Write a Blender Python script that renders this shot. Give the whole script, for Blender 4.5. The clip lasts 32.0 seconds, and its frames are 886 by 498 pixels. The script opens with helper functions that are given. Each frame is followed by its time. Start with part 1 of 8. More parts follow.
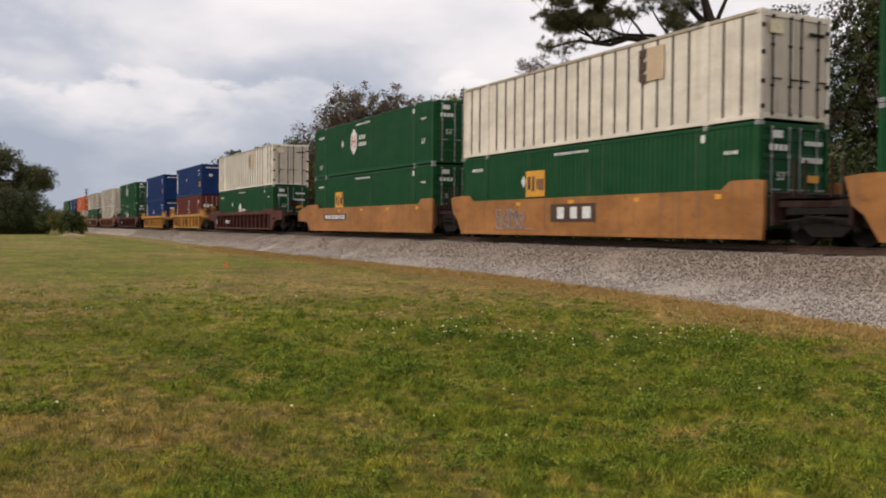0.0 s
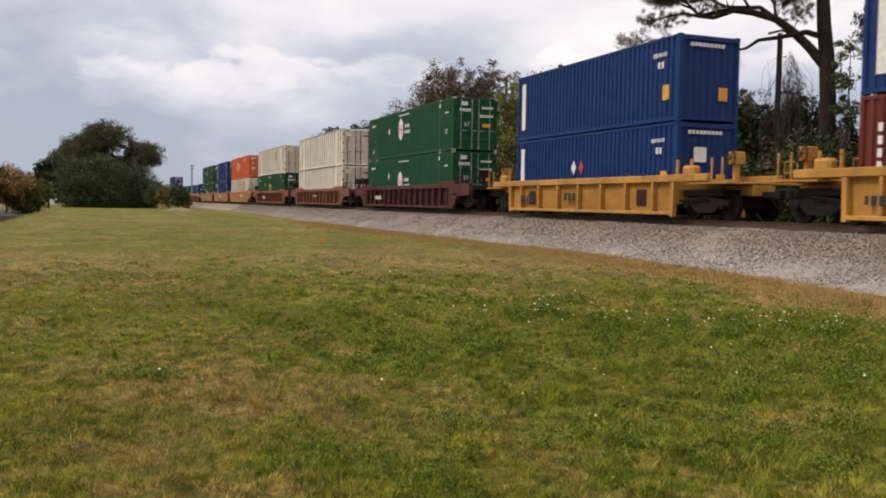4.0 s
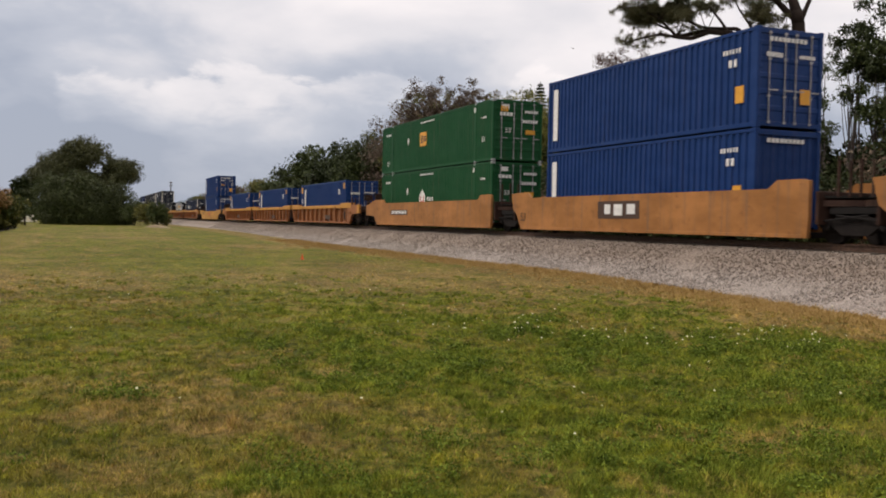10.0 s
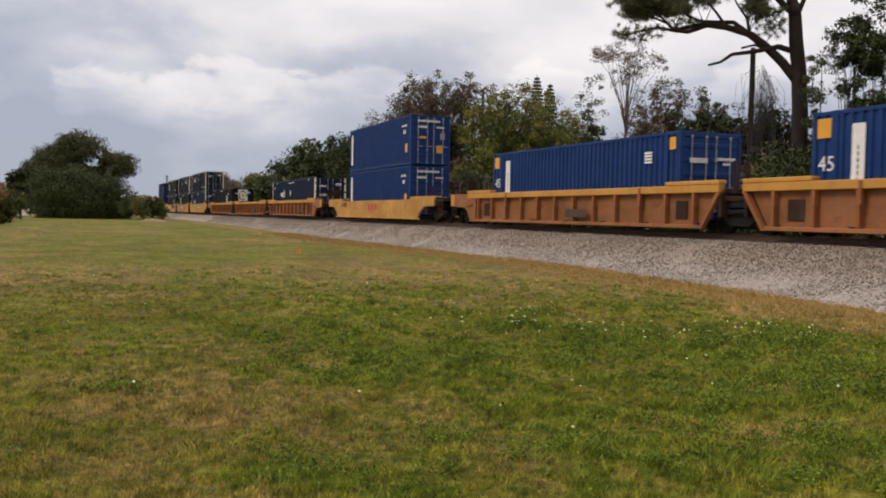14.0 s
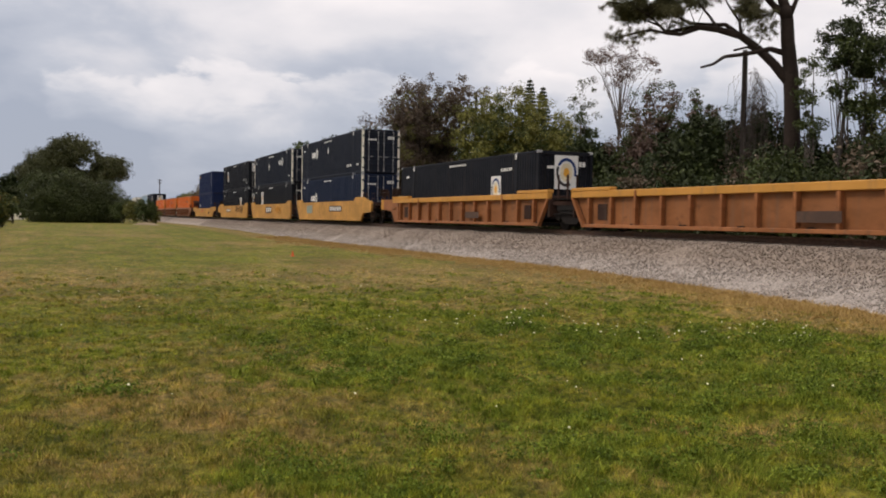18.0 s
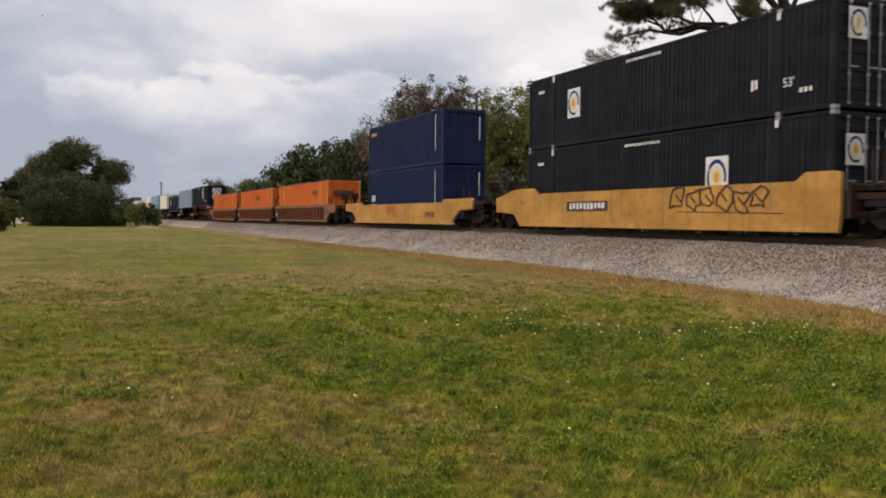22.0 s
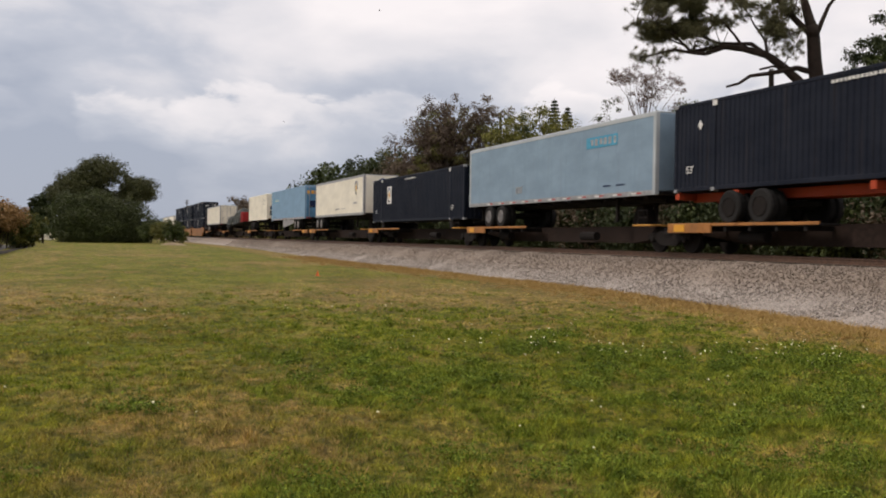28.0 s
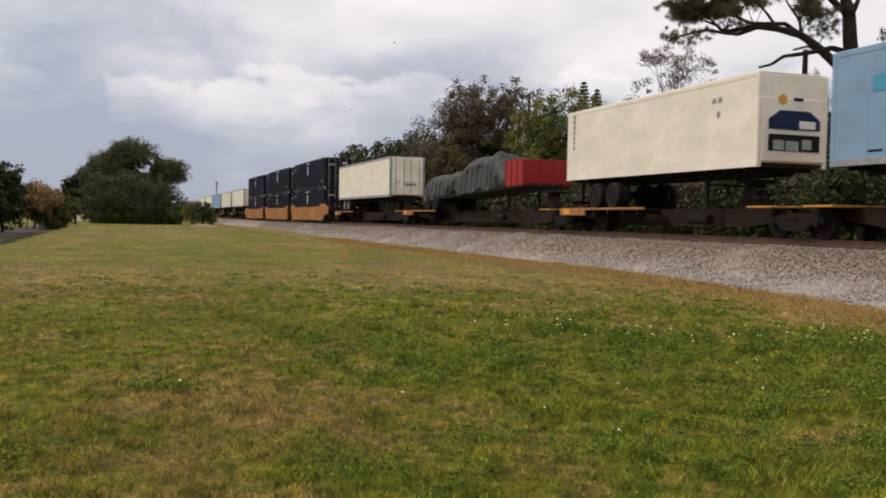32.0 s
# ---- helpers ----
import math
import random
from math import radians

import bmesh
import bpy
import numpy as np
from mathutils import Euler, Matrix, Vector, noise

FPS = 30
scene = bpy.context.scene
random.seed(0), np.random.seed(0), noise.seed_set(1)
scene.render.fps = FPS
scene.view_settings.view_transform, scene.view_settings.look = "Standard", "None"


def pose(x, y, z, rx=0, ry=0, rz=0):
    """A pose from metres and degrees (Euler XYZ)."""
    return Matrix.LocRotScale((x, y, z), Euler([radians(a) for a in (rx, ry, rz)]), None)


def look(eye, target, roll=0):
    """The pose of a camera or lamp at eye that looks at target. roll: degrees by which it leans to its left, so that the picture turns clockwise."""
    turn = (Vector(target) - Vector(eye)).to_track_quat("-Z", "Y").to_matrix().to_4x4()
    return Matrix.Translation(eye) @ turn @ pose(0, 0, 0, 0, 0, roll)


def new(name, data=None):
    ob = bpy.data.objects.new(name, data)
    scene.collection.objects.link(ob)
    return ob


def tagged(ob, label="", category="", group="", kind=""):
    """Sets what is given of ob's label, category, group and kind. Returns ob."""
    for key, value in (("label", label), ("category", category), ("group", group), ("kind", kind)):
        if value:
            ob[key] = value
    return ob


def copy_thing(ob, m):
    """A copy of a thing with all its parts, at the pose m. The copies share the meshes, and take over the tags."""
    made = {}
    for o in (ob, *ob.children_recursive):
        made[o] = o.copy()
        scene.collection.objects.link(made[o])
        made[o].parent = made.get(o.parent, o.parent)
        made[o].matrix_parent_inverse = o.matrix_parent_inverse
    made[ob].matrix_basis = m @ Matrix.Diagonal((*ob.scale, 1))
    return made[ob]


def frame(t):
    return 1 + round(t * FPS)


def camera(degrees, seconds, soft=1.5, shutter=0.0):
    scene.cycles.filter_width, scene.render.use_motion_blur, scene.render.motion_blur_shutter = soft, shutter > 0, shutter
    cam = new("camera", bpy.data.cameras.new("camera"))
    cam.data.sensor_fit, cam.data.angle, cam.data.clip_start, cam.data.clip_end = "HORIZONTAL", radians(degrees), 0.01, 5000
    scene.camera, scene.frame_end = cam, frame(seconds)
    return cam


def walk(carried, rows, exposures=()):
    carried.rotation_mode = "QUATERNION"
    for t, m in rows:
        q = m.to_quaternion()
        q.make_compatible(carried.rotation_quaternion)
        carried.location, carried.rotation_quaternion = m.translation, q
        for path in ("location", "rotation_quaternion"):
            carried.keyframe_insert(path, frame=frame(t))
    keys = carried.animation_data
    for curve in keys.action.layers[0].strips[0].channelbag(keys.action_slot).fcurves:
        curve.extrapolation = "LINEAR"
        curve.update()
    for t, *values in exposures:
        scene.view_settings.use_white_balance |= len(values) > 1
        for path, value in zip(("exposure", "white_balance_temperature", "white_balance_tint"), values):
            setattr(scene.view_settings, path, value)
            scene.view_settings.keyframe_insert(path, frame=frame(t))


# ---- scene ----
cam = camera(52.81, 32.0, soft=1.9, shutter=0.12)
ROWS = [
    (0, -0.029, -0.018, 1.615, 27.141, -1.384, 0.470),
    (0.5, 0.020, -0.047, 1.583, 22.425, -2.698, 0.485),
    (1, 0.040, -0.040, 1.588, 20.102, -3.019, 0.282),
    (1.5, 0.027, -0.012, 1.590, 18.917, -2.719, 0.057),
    (2, 0.014, 0.010, 1.602, 18.987, -2.591, 0.346),
    (2.5, 0.007, 0.015, 1.603, 18.383, -2.733, 0.433),
    (3, 0.010, 0.021, 1.604, 18.204, -3.033, 0.633),
    (3.5, 0.010, 0.014, 1.603, 19.756, -3.154, 0.980),
    (4, 0.010, -0.006, 1.610, 21.095, -2.918, 0.966),
    (4.5, 0.010, -0.002, 1.588, 22.273, -2.830, 1.245),
    (6.5, 0.000, 0.011, 1.607, 23.687, -2.910, 1.027),
    (7, 0.004, 0.005, 1.605, 23.660, -2.781, 1.194),
    (7.5, 0.004, 0.014, 1.599, 23.617, -2.679, 1.396),
    (8, 0.007, 0.001, 1.604, 23.281, -2.453, 1.454),
    (8.5, 0.008, -0.009, 1.610, 23.241, -2.343, 1.363),
    (9, 0.003, -0.021, 1.620, 23.075, -2.154, 1.289),
    (9.5, 0.004, -0.012, 1.609, 22.735, -1.899, 1.368),
    (10, 0.005, -0.021, 1.616, 22.357, -1.752, 1.094),
    (10.5, 0.026, -0.003, 1.609, 22.320, -1.871, 0.943),
    (11, -0.004, -0.006, 1.605, 22.277, -1.806, 1.093),
    (11.5, -0.012, -0.014, 1.607, 22.244, -1.924, 1.063),
    (12, -0.002, -0.006, 1.604, 22.347, -2.194, 1.048),
    (12.5, 0.006, -0.004, 1.607, 22.618, -2.107, 1.008),
    (13, 0.011, 0.000, 1.608, 22.704, -2.169, 1.056),
    (13.5, 0.006, 0.003, 1.610, 22.675, -2.241, 1.183),
    (14, 0.001, -0.004, 1.610, 22.584, -2.149, 1.091),
    (14.5, -0.008, -0.013, 1.610, 22.661, -2.064, 1.057),
    (16.5, 0.003, -0.008, 1.607, 22.674, -1.994, 0.932),
    (17, -0.006, -0.012, 1.601, 22.665, -1.920, 0.835),
    (17.5, -0.008, -0.012, 1.595, 22.806, -2.056, 0.666),
    (18, -0.012, 0.005, 1.597, 23.000, -1.951, 0.914),
    (18.5, -0.005, -0.003, 1.607, 23.132, -2.079, 0.837),
    (19, -0.005, -0.002, 1.612, 23.358, -1.977, 0.922),
    (19.5, -0.010, 0.002, 1.614, 23.154, -1.976, 1.010),
    (20, -0.013, 0.000, 1.616, 22.802, -1.997, 0.751),
    (20.5, -0.006, -0.003, 1.612, 22.819, -2.113, 0.511),
    (21, -0.007, -0.004, 1.607, 22.842, -1.716, 0.362),
    (21.5, 0.005, -0.002, 1.606, 22.692, -1.663, 0.391),
    (22, 0.010, -0.001, 1.600, 22.886, -1.877, 0.519),
    (22.5, 0.002, -0.001, 1.601, 22.908, -1.733, 0.597),
    (23, -0.007, -0.003, 1.605, 22.977, -1.469, 0.738),
    (23.5, -0.030, -0.017, 1.605, 23.452, -1.016, 0.997),
    (24, -0.050, -0.027, 1.609, 23.766, -0.651, 1.122),
    (24.5, -0.026, -0.015, 1.614, 23.772, -0.551, 1.255),
    (25, -0.002, 0.006, 1.601, 23.650, -0.546, 1.234),
    (25.5, 0.014, 0.013, 1.608, 22.875, -0.483, 1.065),
    (27.5, -0.010, 0.006, 1.583, 21.291, -1.009, 1.001),
    (28, 0.002, 0.008, 1.581, 21.396, -0.677, 0.906),
    (28.5, -0.005, 0.011, 1.572, 21.385, -0.597, 1.331),
    (29, 0.007, 0.024, 1.563, 20.941, -0.705, 1.703),
    (29.5, -0.012, 0.026, 1.568, 20.973, -0.876, 1.524),
    (30, 0.004, 0.025, 1.590, 20.510, -1.243, 1.184),
    (30.5, -0.020, 0.019, 1.574, 20.672, -1.593, 1.112),
    (31, -0.026, 0.034, 1.574, 19.982, -1.569, 0.836),
    (31.1, -0.020, 0.034, 1.573, 19.546, -1.533, 0.862),
    (31.2, -0.014, 0.033, 1.572, 19.111, -1.351, 0.889),
    (31.3, -0.008, 0.033, 1.571, 18.474, -1.351, 0.915),
    (31.4, -0.002, 0.032, 1.570, 17.838, -1.496, 0.941),
    (31.5, 0.002, 0.047, 1.584, 17.419, -1.903, 0.856),
    (31.6, 0.010, 0.032, 1.569, 17.436, -1.859, 0.994),
    (31.7, 0.016, 0.031, 1.568, 18.005, -1.678, 1.020),
    (31.8, 0.022, 0.031, 1.567, 18.642, -1.460, 1.046),
    (31.9, 0.028, 0.030, 1.566, 19.245, -1.533, 1.073),
    (32, 0.034, 0.030, 1.565, 19.629, -1.836, 1.099),
]


def aim(t, x, y, z, yaw, pitch, roll):
    """A camera row: yaw in degrees to the right of the track's direction."""
    a, b = radians(yaw), radians(pitch)
    way = Vector((math.sin(a) * math.cos(b), math.cos(a) * math.cos(b), math.sin(b)))
    eye = Vector((x, y, z))
    return t, look(eye, eye + way, roll)


walk(cam, [aim(*r) for r in ROWS], [(0.0, 0.11, 6930, 16.0), (1.0, 0.24, 6930, 16.0), (4.0, 0.23, 6930, 16.0), (7.0, 0.17, 6930, 16.0), (10.0, 0.10, 6930, 16.0), (32.0, 0.10, 6930, 16.0)])

# ---- plan: the track runs along y, the train comes towards -y ----
TX = 19.14          # the track's centre line
RAIL = 1.22         # top of the rails
GONE = [0.0, 40.0, 79.41, 118.42, 157.15, 195.75, 234.31, 272.91, 311.6,
        350.41, 389.33, 428.35, 467.43, 506.48, 545.42, 584.13, 622.46]   # metres run, every two seconds

# ---- light ----
world = bpy.data.worlds.new("overcast_sky")
scene.world = world
world.use_nodes = True
wn = world.node_tree
wn.nodes.clear()


def wnode(kind, **values):
    n = wn.nodes.new(kind)
    for k, v in values.items():
        n.inputs[k].default_value = v
    return n


SUN_EL, SUN_AZ = radians(48), radians(288)
w_out = wnode("ShaderNodeOutputWorld")
w_bg = wnode("ShaderNodeBackground", Strength=1.0)
w_sky = wnode("ShaderNodeTexSky")
w_sky.sky_type, w_sky.sun_disc = "NISHITA", False
w_sky.sun_elevation, w_sky.sun_rotation = SUN_EL, SUN_AZ
w_dim = wnode("ShaderNodeMix")
w_dim.data_type, w_dim.blend_type = "RGBA", "MULTIPLY"
w_dim.inputs[0].default_value = 1.0
w_dim.inputs[7].default_value = (0.08, 0.08, 0.08, 1)
w_co = wnode("ShaderNodeTexCoord")
w_sep = wnode("ShaderNodeSeparateXYZ")
w_map = wnode("ShaderNodeMapping")
w_map.inputs["Scale"].default_value = (1, 1, 2.4)
w_map.inputs["Location"].default_value = (0.35, 0.1, 0.0)
w_big = wnode("ShaderNodeTexNoise", Scale=2.6, Detail=6.0, Roughness=0.5, Distortion=0.1)
w_fine = wnode("ShaderNodeTexNoise", Scale=6.0, Detail=6.0, Roughness=0.5, Distortion=0.2)
w_cloud = wnode("ShaderNodeValToRGB")
e = w_cloud.color_ramp.elements
e[0].position, e[0].color = 0.30, (0.36, 0.425, 0.53, 1)
e[1].position, e[1].color = 0.78, (0.90, 0.905, 0.93, 1)
for at_, c_ in ((0.45, (0.50, 0.56, 0.65, 1)), (0.57, (0.72, 0.75, 0.80, 1))):
    e.new(at_).color = c_


def wmath(op, a, b=None, c=None):
    n = wnode("ShaderNodeMath")
    n.operation = op
    for k, q in enumerate((a, b, c)):
        if isinstance(q, bpy.types.NodeSocket):
            wn.links.new(q, n.inputs[k])
        elif q is not None:
            n.inputs[k].default_value = q
    return n.outputs[0]


w_mix = wnode("ShaderNodeMix")
w_mix.data_type = "RGBA"
w_mix.inputs[0].default_value = 0.93
w_lk = wn.links.new
w_lk(w_co.outputs["Generated"], w_sep.inputs[0])
w_lk(w_co.outputs["Generated"], w_map.inputs[0])
w_lk(w_map.outputs[0], w_big.inputs["Vector"])
w_lk(w_map.outputs[0], w_fine.inputs["Vector"])
# the cloud thins towards the hidden sun and overhead
w_side = wmath("MULTIPLY_ADD", w_sep.outputs["X"], 0.14, -0.135)
w_high = wmath("MULTIPLY", wmath("MAXIMUM", w_sep.outputs["Z"], 0.0), 0.92)
w_n = wmath("MULTIPLY_ADD", wmath("SUBTRACT", w_fine.outputs["Fac"], 0.5), 0.5, wmath("MULTIPLY_ADD", wmath("SUBTRACT", w_big.outputs["Fac"], 0.5), 0.95, 0.525))
w_heap = wnode("ShaderNodeTexNoise", Scale=15.0, Detail=7.0, Roughness=0.55, Distortion=0.3)
w_lk(w_map.outputs[0], w_heap.inputs["Vector"])
w_lump = wmath("SUBTRACT", w_heap.outputs["Fac"], 0.5)
w_drift = wmath("SUBTRACT", w_fine.outputs["Fac"], 0.5)
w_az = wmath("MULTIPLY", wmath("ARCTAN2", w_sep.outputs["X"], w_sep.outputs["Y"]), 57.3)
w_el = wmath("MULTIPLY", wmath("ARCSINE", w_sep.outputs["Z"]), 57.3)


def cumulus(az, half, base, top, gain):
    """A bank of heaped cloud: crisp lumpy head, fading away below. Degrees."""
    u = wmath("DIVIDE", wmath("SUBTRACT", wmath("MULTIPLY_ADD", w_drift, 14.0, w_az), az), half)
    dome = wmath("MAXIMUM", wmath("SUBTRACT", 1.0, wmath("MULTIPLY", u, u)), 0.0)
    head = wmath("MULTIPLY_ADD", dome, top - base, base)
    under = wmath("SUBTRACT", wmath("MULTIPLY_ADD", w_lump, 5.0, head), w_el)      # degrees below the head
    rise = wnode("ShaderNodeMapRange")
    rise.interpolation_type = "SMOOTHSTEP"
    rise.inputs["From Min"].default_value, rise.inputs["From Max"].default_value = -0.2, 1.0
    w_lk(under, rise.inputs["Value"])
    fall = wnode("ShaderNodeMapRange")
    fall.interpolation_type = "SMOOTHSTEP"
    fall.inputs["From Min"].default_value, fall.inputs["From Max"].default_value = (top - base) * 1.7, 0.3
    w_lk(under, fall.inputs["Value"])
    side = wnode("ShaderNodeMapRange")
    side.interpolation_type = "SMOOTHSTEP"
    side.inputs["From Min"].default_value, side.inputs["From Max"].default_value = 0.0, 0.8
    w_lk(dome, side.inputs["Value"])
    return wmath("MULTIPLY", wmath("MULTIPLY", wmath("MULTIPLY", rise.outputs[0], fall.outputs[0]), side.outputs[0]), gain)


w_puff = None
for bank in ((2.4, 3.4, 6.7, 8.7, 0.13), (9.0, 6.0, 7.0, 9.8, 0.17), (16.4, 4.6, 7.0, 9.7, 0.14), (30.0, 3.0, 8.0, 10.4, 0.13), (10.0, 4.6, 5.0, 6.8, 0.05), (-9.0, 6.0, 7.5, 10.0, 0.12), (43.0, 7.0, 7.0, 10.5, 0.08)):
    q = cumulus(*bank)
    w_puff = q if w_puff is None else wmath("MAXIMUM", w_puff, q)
w_far = wnode("ShaderNodeMapRange")
w_far.interpolation_type = "SMOOTHSTEP"
w_far.inputs["From Min"].default_value, w_far.inputs["From Max"].default_value = 0.25, 0.03
w_lk(w_sep.outputs["Z"], w_far.inputs["Value"])
w_n = wmath("MULTIPLY_ADD", w_far.outputs[0], -0.25, w_n)      # greyer towards the horizon
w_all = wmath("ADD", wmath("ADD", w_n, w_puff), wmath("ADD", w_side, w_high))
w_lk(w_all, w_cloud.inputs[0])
w_lk(w_sky.outputs[0], w_dim.inputs[6])
w_lk(w_dim.outputs[2], w_mix.inputs[6])
w_lk(w_cloud.outputs[0], w_mix.inputs[7])
w_lk(w_mix.outputs[2], w_bg.inputs["Color"])
w_lk(w_bg.outputs[0], w_out.inputs["Surface"])

sun = new("sun", bpy.data.lights.new("sun", "SUN"))
sun.data.energy, sun.data.angle, sun.data.color = 1.5, radians(16), (1.0, 0.96, 0.9)
sun.matrix_world = look((math.sin(SUN_AZ) * 60 * math.cos(SUN_EL), math.cos(SUN_AZ) * 60 * math.cos(SUN_EL), 60 * math.sin(SUN_EL)), (0, 0, 0))


# ---- materials ----
def blank(name):
    m = bpy.data.materials.new(name)
    m.use_nodes = True
    t = m.node_tree
    b = t.nodes["Principled BSDF"]

    def node(kind, **values):
        n = t.nodes.new(kind)
        for k, v in values.items():
            n.inputs[k].default_value = v
        return n
    return m, t, b, node


def mixed(t, node, fac, a, b, blend="MIX"):
    """A colour mix; fac, a and b are sockets, numbers or colours."""
    n = node("ShaderNodeMix")
    n.data_type, n.blend_type = "RGBA", blend
    for i, s in ((0, fac), (6, a), (7, b)):
        if isinstance(s, bpy.types.NodeSocket):
            t.links.new(s, n.inputs[i])
        else:
            n.inputs[i].default_value = s if i == 0 else (*s, 1)
    return n.outputs[2]


def ramp(t, node, src, lo, hi):
    n = node("ShaderNodeMapRange")
    n.inputs["From Min"].default_value, n.inputs["From Max"].default_value = lo, hi
    n.interpolation_type = "SMOOTHSTEP"
    t.links.new(src, n.inputs["Value"])
    return n.outputs["Result"]


def noise_of(t, node, scale, stretch=(1, 1, 1), detail=4, rough=0.55, src="Object", shift=0.0):
    co, mp, n = node("ShaderNodeTexCoord"), node("ShaderNodeMapping"), node("ShaderNodeTexNoise", Scale=scale, Detail=detail, Roughness=rough)
    mp.inputs["Scale"].default_value = stretch
    mp.inputs["Location"].default_value = (shift, shift * 2, shift * 3)
    t.links.new(co.outputs[src], mp.inputs["Vector"])
    t.links.new(mp.outputs[0], n.inputs["Vector"])
    return n.outputs["Fac"]


def add_bump(t, node, b, src, strength, dist):
    n = node("ShaderNodeBump", Strength=strength, Distance=dist)
    t.links.new(src, n.inputs["Height"])
    t.links.new(n.outputs[0], b.inputs["Normal"])


def paint(name, col, dirt=0.5, rust=0.35, rough=0.5, grime=(0.13, 0.10, 0.075)):
    """Weathered paint on steel: faded patches, running streaks of dirt, specks of rust."""
    m, t, b, node = blank(name)
    fade = noise_of(t, node, 0.8, (1, 0.6, 1.3), detail=6, rough=0.65)
    run = noise_of(t, node, 1.0, (4.0, 4.0, 0.22), detail=5, shift=3)
    worn = any(k in name for k in ("weathered", "dusty", "freight", "dirty"))
    spot = noise_of(t, node, 2.4 if worn else 5.0, (1, 1, 0.5 if not worn else 1.4), detail=7, rough=0.72, shift=7)
    lighter = tuple(min(1, c * 1.12 + 0.006) for c in col)
    darker = tuple(c * ((0.84 if "dirty" in name else 0.70) if worn else 0.94) for c in col)
    c = mixed(t, node, ramp(t, node, fade, 0.3, 0.7), darker, lighter)
    r = node("ShaderNodeMath")
    r.operation = "MULTIPLY"
    r.inputs[1].default_value = dirt
    t.links.new(ramp(t, node, run, 0.50 if worn else 0.52, 0.82 if worn else 0.8), r.inputs[0])
    c = mixed(t, node, r.outputs[0], c, grime)
    r2 = node("ShaderNodeMath")
    r2.operation = "MULTIPLY"
    r2.inputs[1].default_value = rust
    t.links.new(ramp(t, node, spot, 0.54 if worn else 0.64, 0.72 if worn else 0.74), r2.inputs[0])
    c = mixed(t, node, r2.outputs[0], c, (0.12, 0.05, 0.022))
    t.links.new(c, b.inputs["Base Color"])
    b.inputs["Roughness"].default_value = rough
    b.inputs["Specular IOR Level"].default_value = 0.17 if max(col) > 0.1 else 0.09
    add_bump(t, node, b, spot, 0.15, 0.01)
    return m


def plain(name, col, rough=0.6, metal=0.0, var=0.3, scale=8.0, bump=0.2):
    m, t, b, node = blank(name)
    n1, n2 = noise_of(t, node, scale, detail=5), noise_of(t, node, scale * 0.13, detail=3, shift=5)
    c = mixed(t, node, ramp(t, node, n1, 0.3, 0.7), tuple(x * (1 - var) for x in col), tuple(min(1, x * (1 + var)) for x in col))
    c = mixed(t, node, ramp(t, node, n2, 0.35, 0.65), c, tuple(x * (1 - var * 0.6) for x in col))
    t.links.new(c, b.inputs["Base Color"])
    b.inputs["Roughness"].default_value, b.inputs["Metallic"].default_value = rough, metal
    b.inputs["Specular IOR Level"].default_value = 0.5 if rough < 0.7 else 0.2
    add_bump(t, node, b, n1, bump, 0.02)
    return m


def leafy(name, dark, light, rough=0.6, island=0.75):
    """Leaves: each one of its own shade."""
    m, t, b, node = blank(name)
    g = node("ShaderNodeNewGeometry")
    n1 = noise_of(t, node, 0.55, detail=3)
    c = mixed(t, node, g.outputs["Random Per Island"], dark, light)
    r = node("ShaderNodeMath")
    r.operation = "MULTIPLY"
    r.inputs[1].default_value = 0.6
    t.links.new(ramp(t, node, n1, 0.35, 0.65), r.inputs[0])
    c = mixed(t, node, r.outputs[0], c, tuple(0.5 * (p + q) * 1.05 for p, q in zip(dark, light)))
    t.links.new(c, b.inputs["Base Color"])
    b.inputs["Roughness"].default_value = rough
    b.inputs["Specular IOR Level"].default_value = 0.25
    return m


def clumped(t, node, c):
    """Patchy tone, a hand to an arm across: mixed plants, with the shade of hollows painted in."""
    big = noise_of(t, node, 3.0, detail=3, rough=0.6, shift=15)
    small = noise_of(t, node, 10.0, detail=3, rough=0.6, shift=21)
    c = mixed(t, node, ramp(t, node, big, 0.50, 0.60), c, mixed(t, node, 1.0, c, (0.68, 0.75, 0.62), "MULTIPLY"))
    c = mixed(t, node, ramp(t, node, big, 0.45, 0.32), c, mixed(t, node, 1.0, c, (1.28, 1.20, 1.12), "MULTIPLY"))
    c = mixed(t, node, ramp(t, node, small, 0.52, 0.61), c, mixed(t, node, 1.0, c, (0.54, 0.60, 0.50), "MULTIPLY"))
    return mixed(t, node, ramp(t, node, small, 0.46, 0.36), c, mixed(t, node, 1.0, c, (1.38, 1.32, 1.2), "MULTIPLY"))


def meadow_leaf(name, dark, light):
    m, t, b, node = blank(name)
    c = mixed(t, node, node("ShaderNodeNewGeometry").outputs["Random Per Island"], dark, light)
    t.links.new(clumped(t, node, c), b.inputs["Base Color"])
    b.inputs["Roughness"].default_value = 0.7
    b.inputs["Specular IOR Level"].default_value = 0.15
    return m


GREEN_LO, GREEN_HI = (0.090, 0.096, 0.009), (0.275, 0.285, 0.028)
STRAW_LO, STRAW_HI = (0.205, 0.142, 0.044), (0.430, 0.305, 0.108)


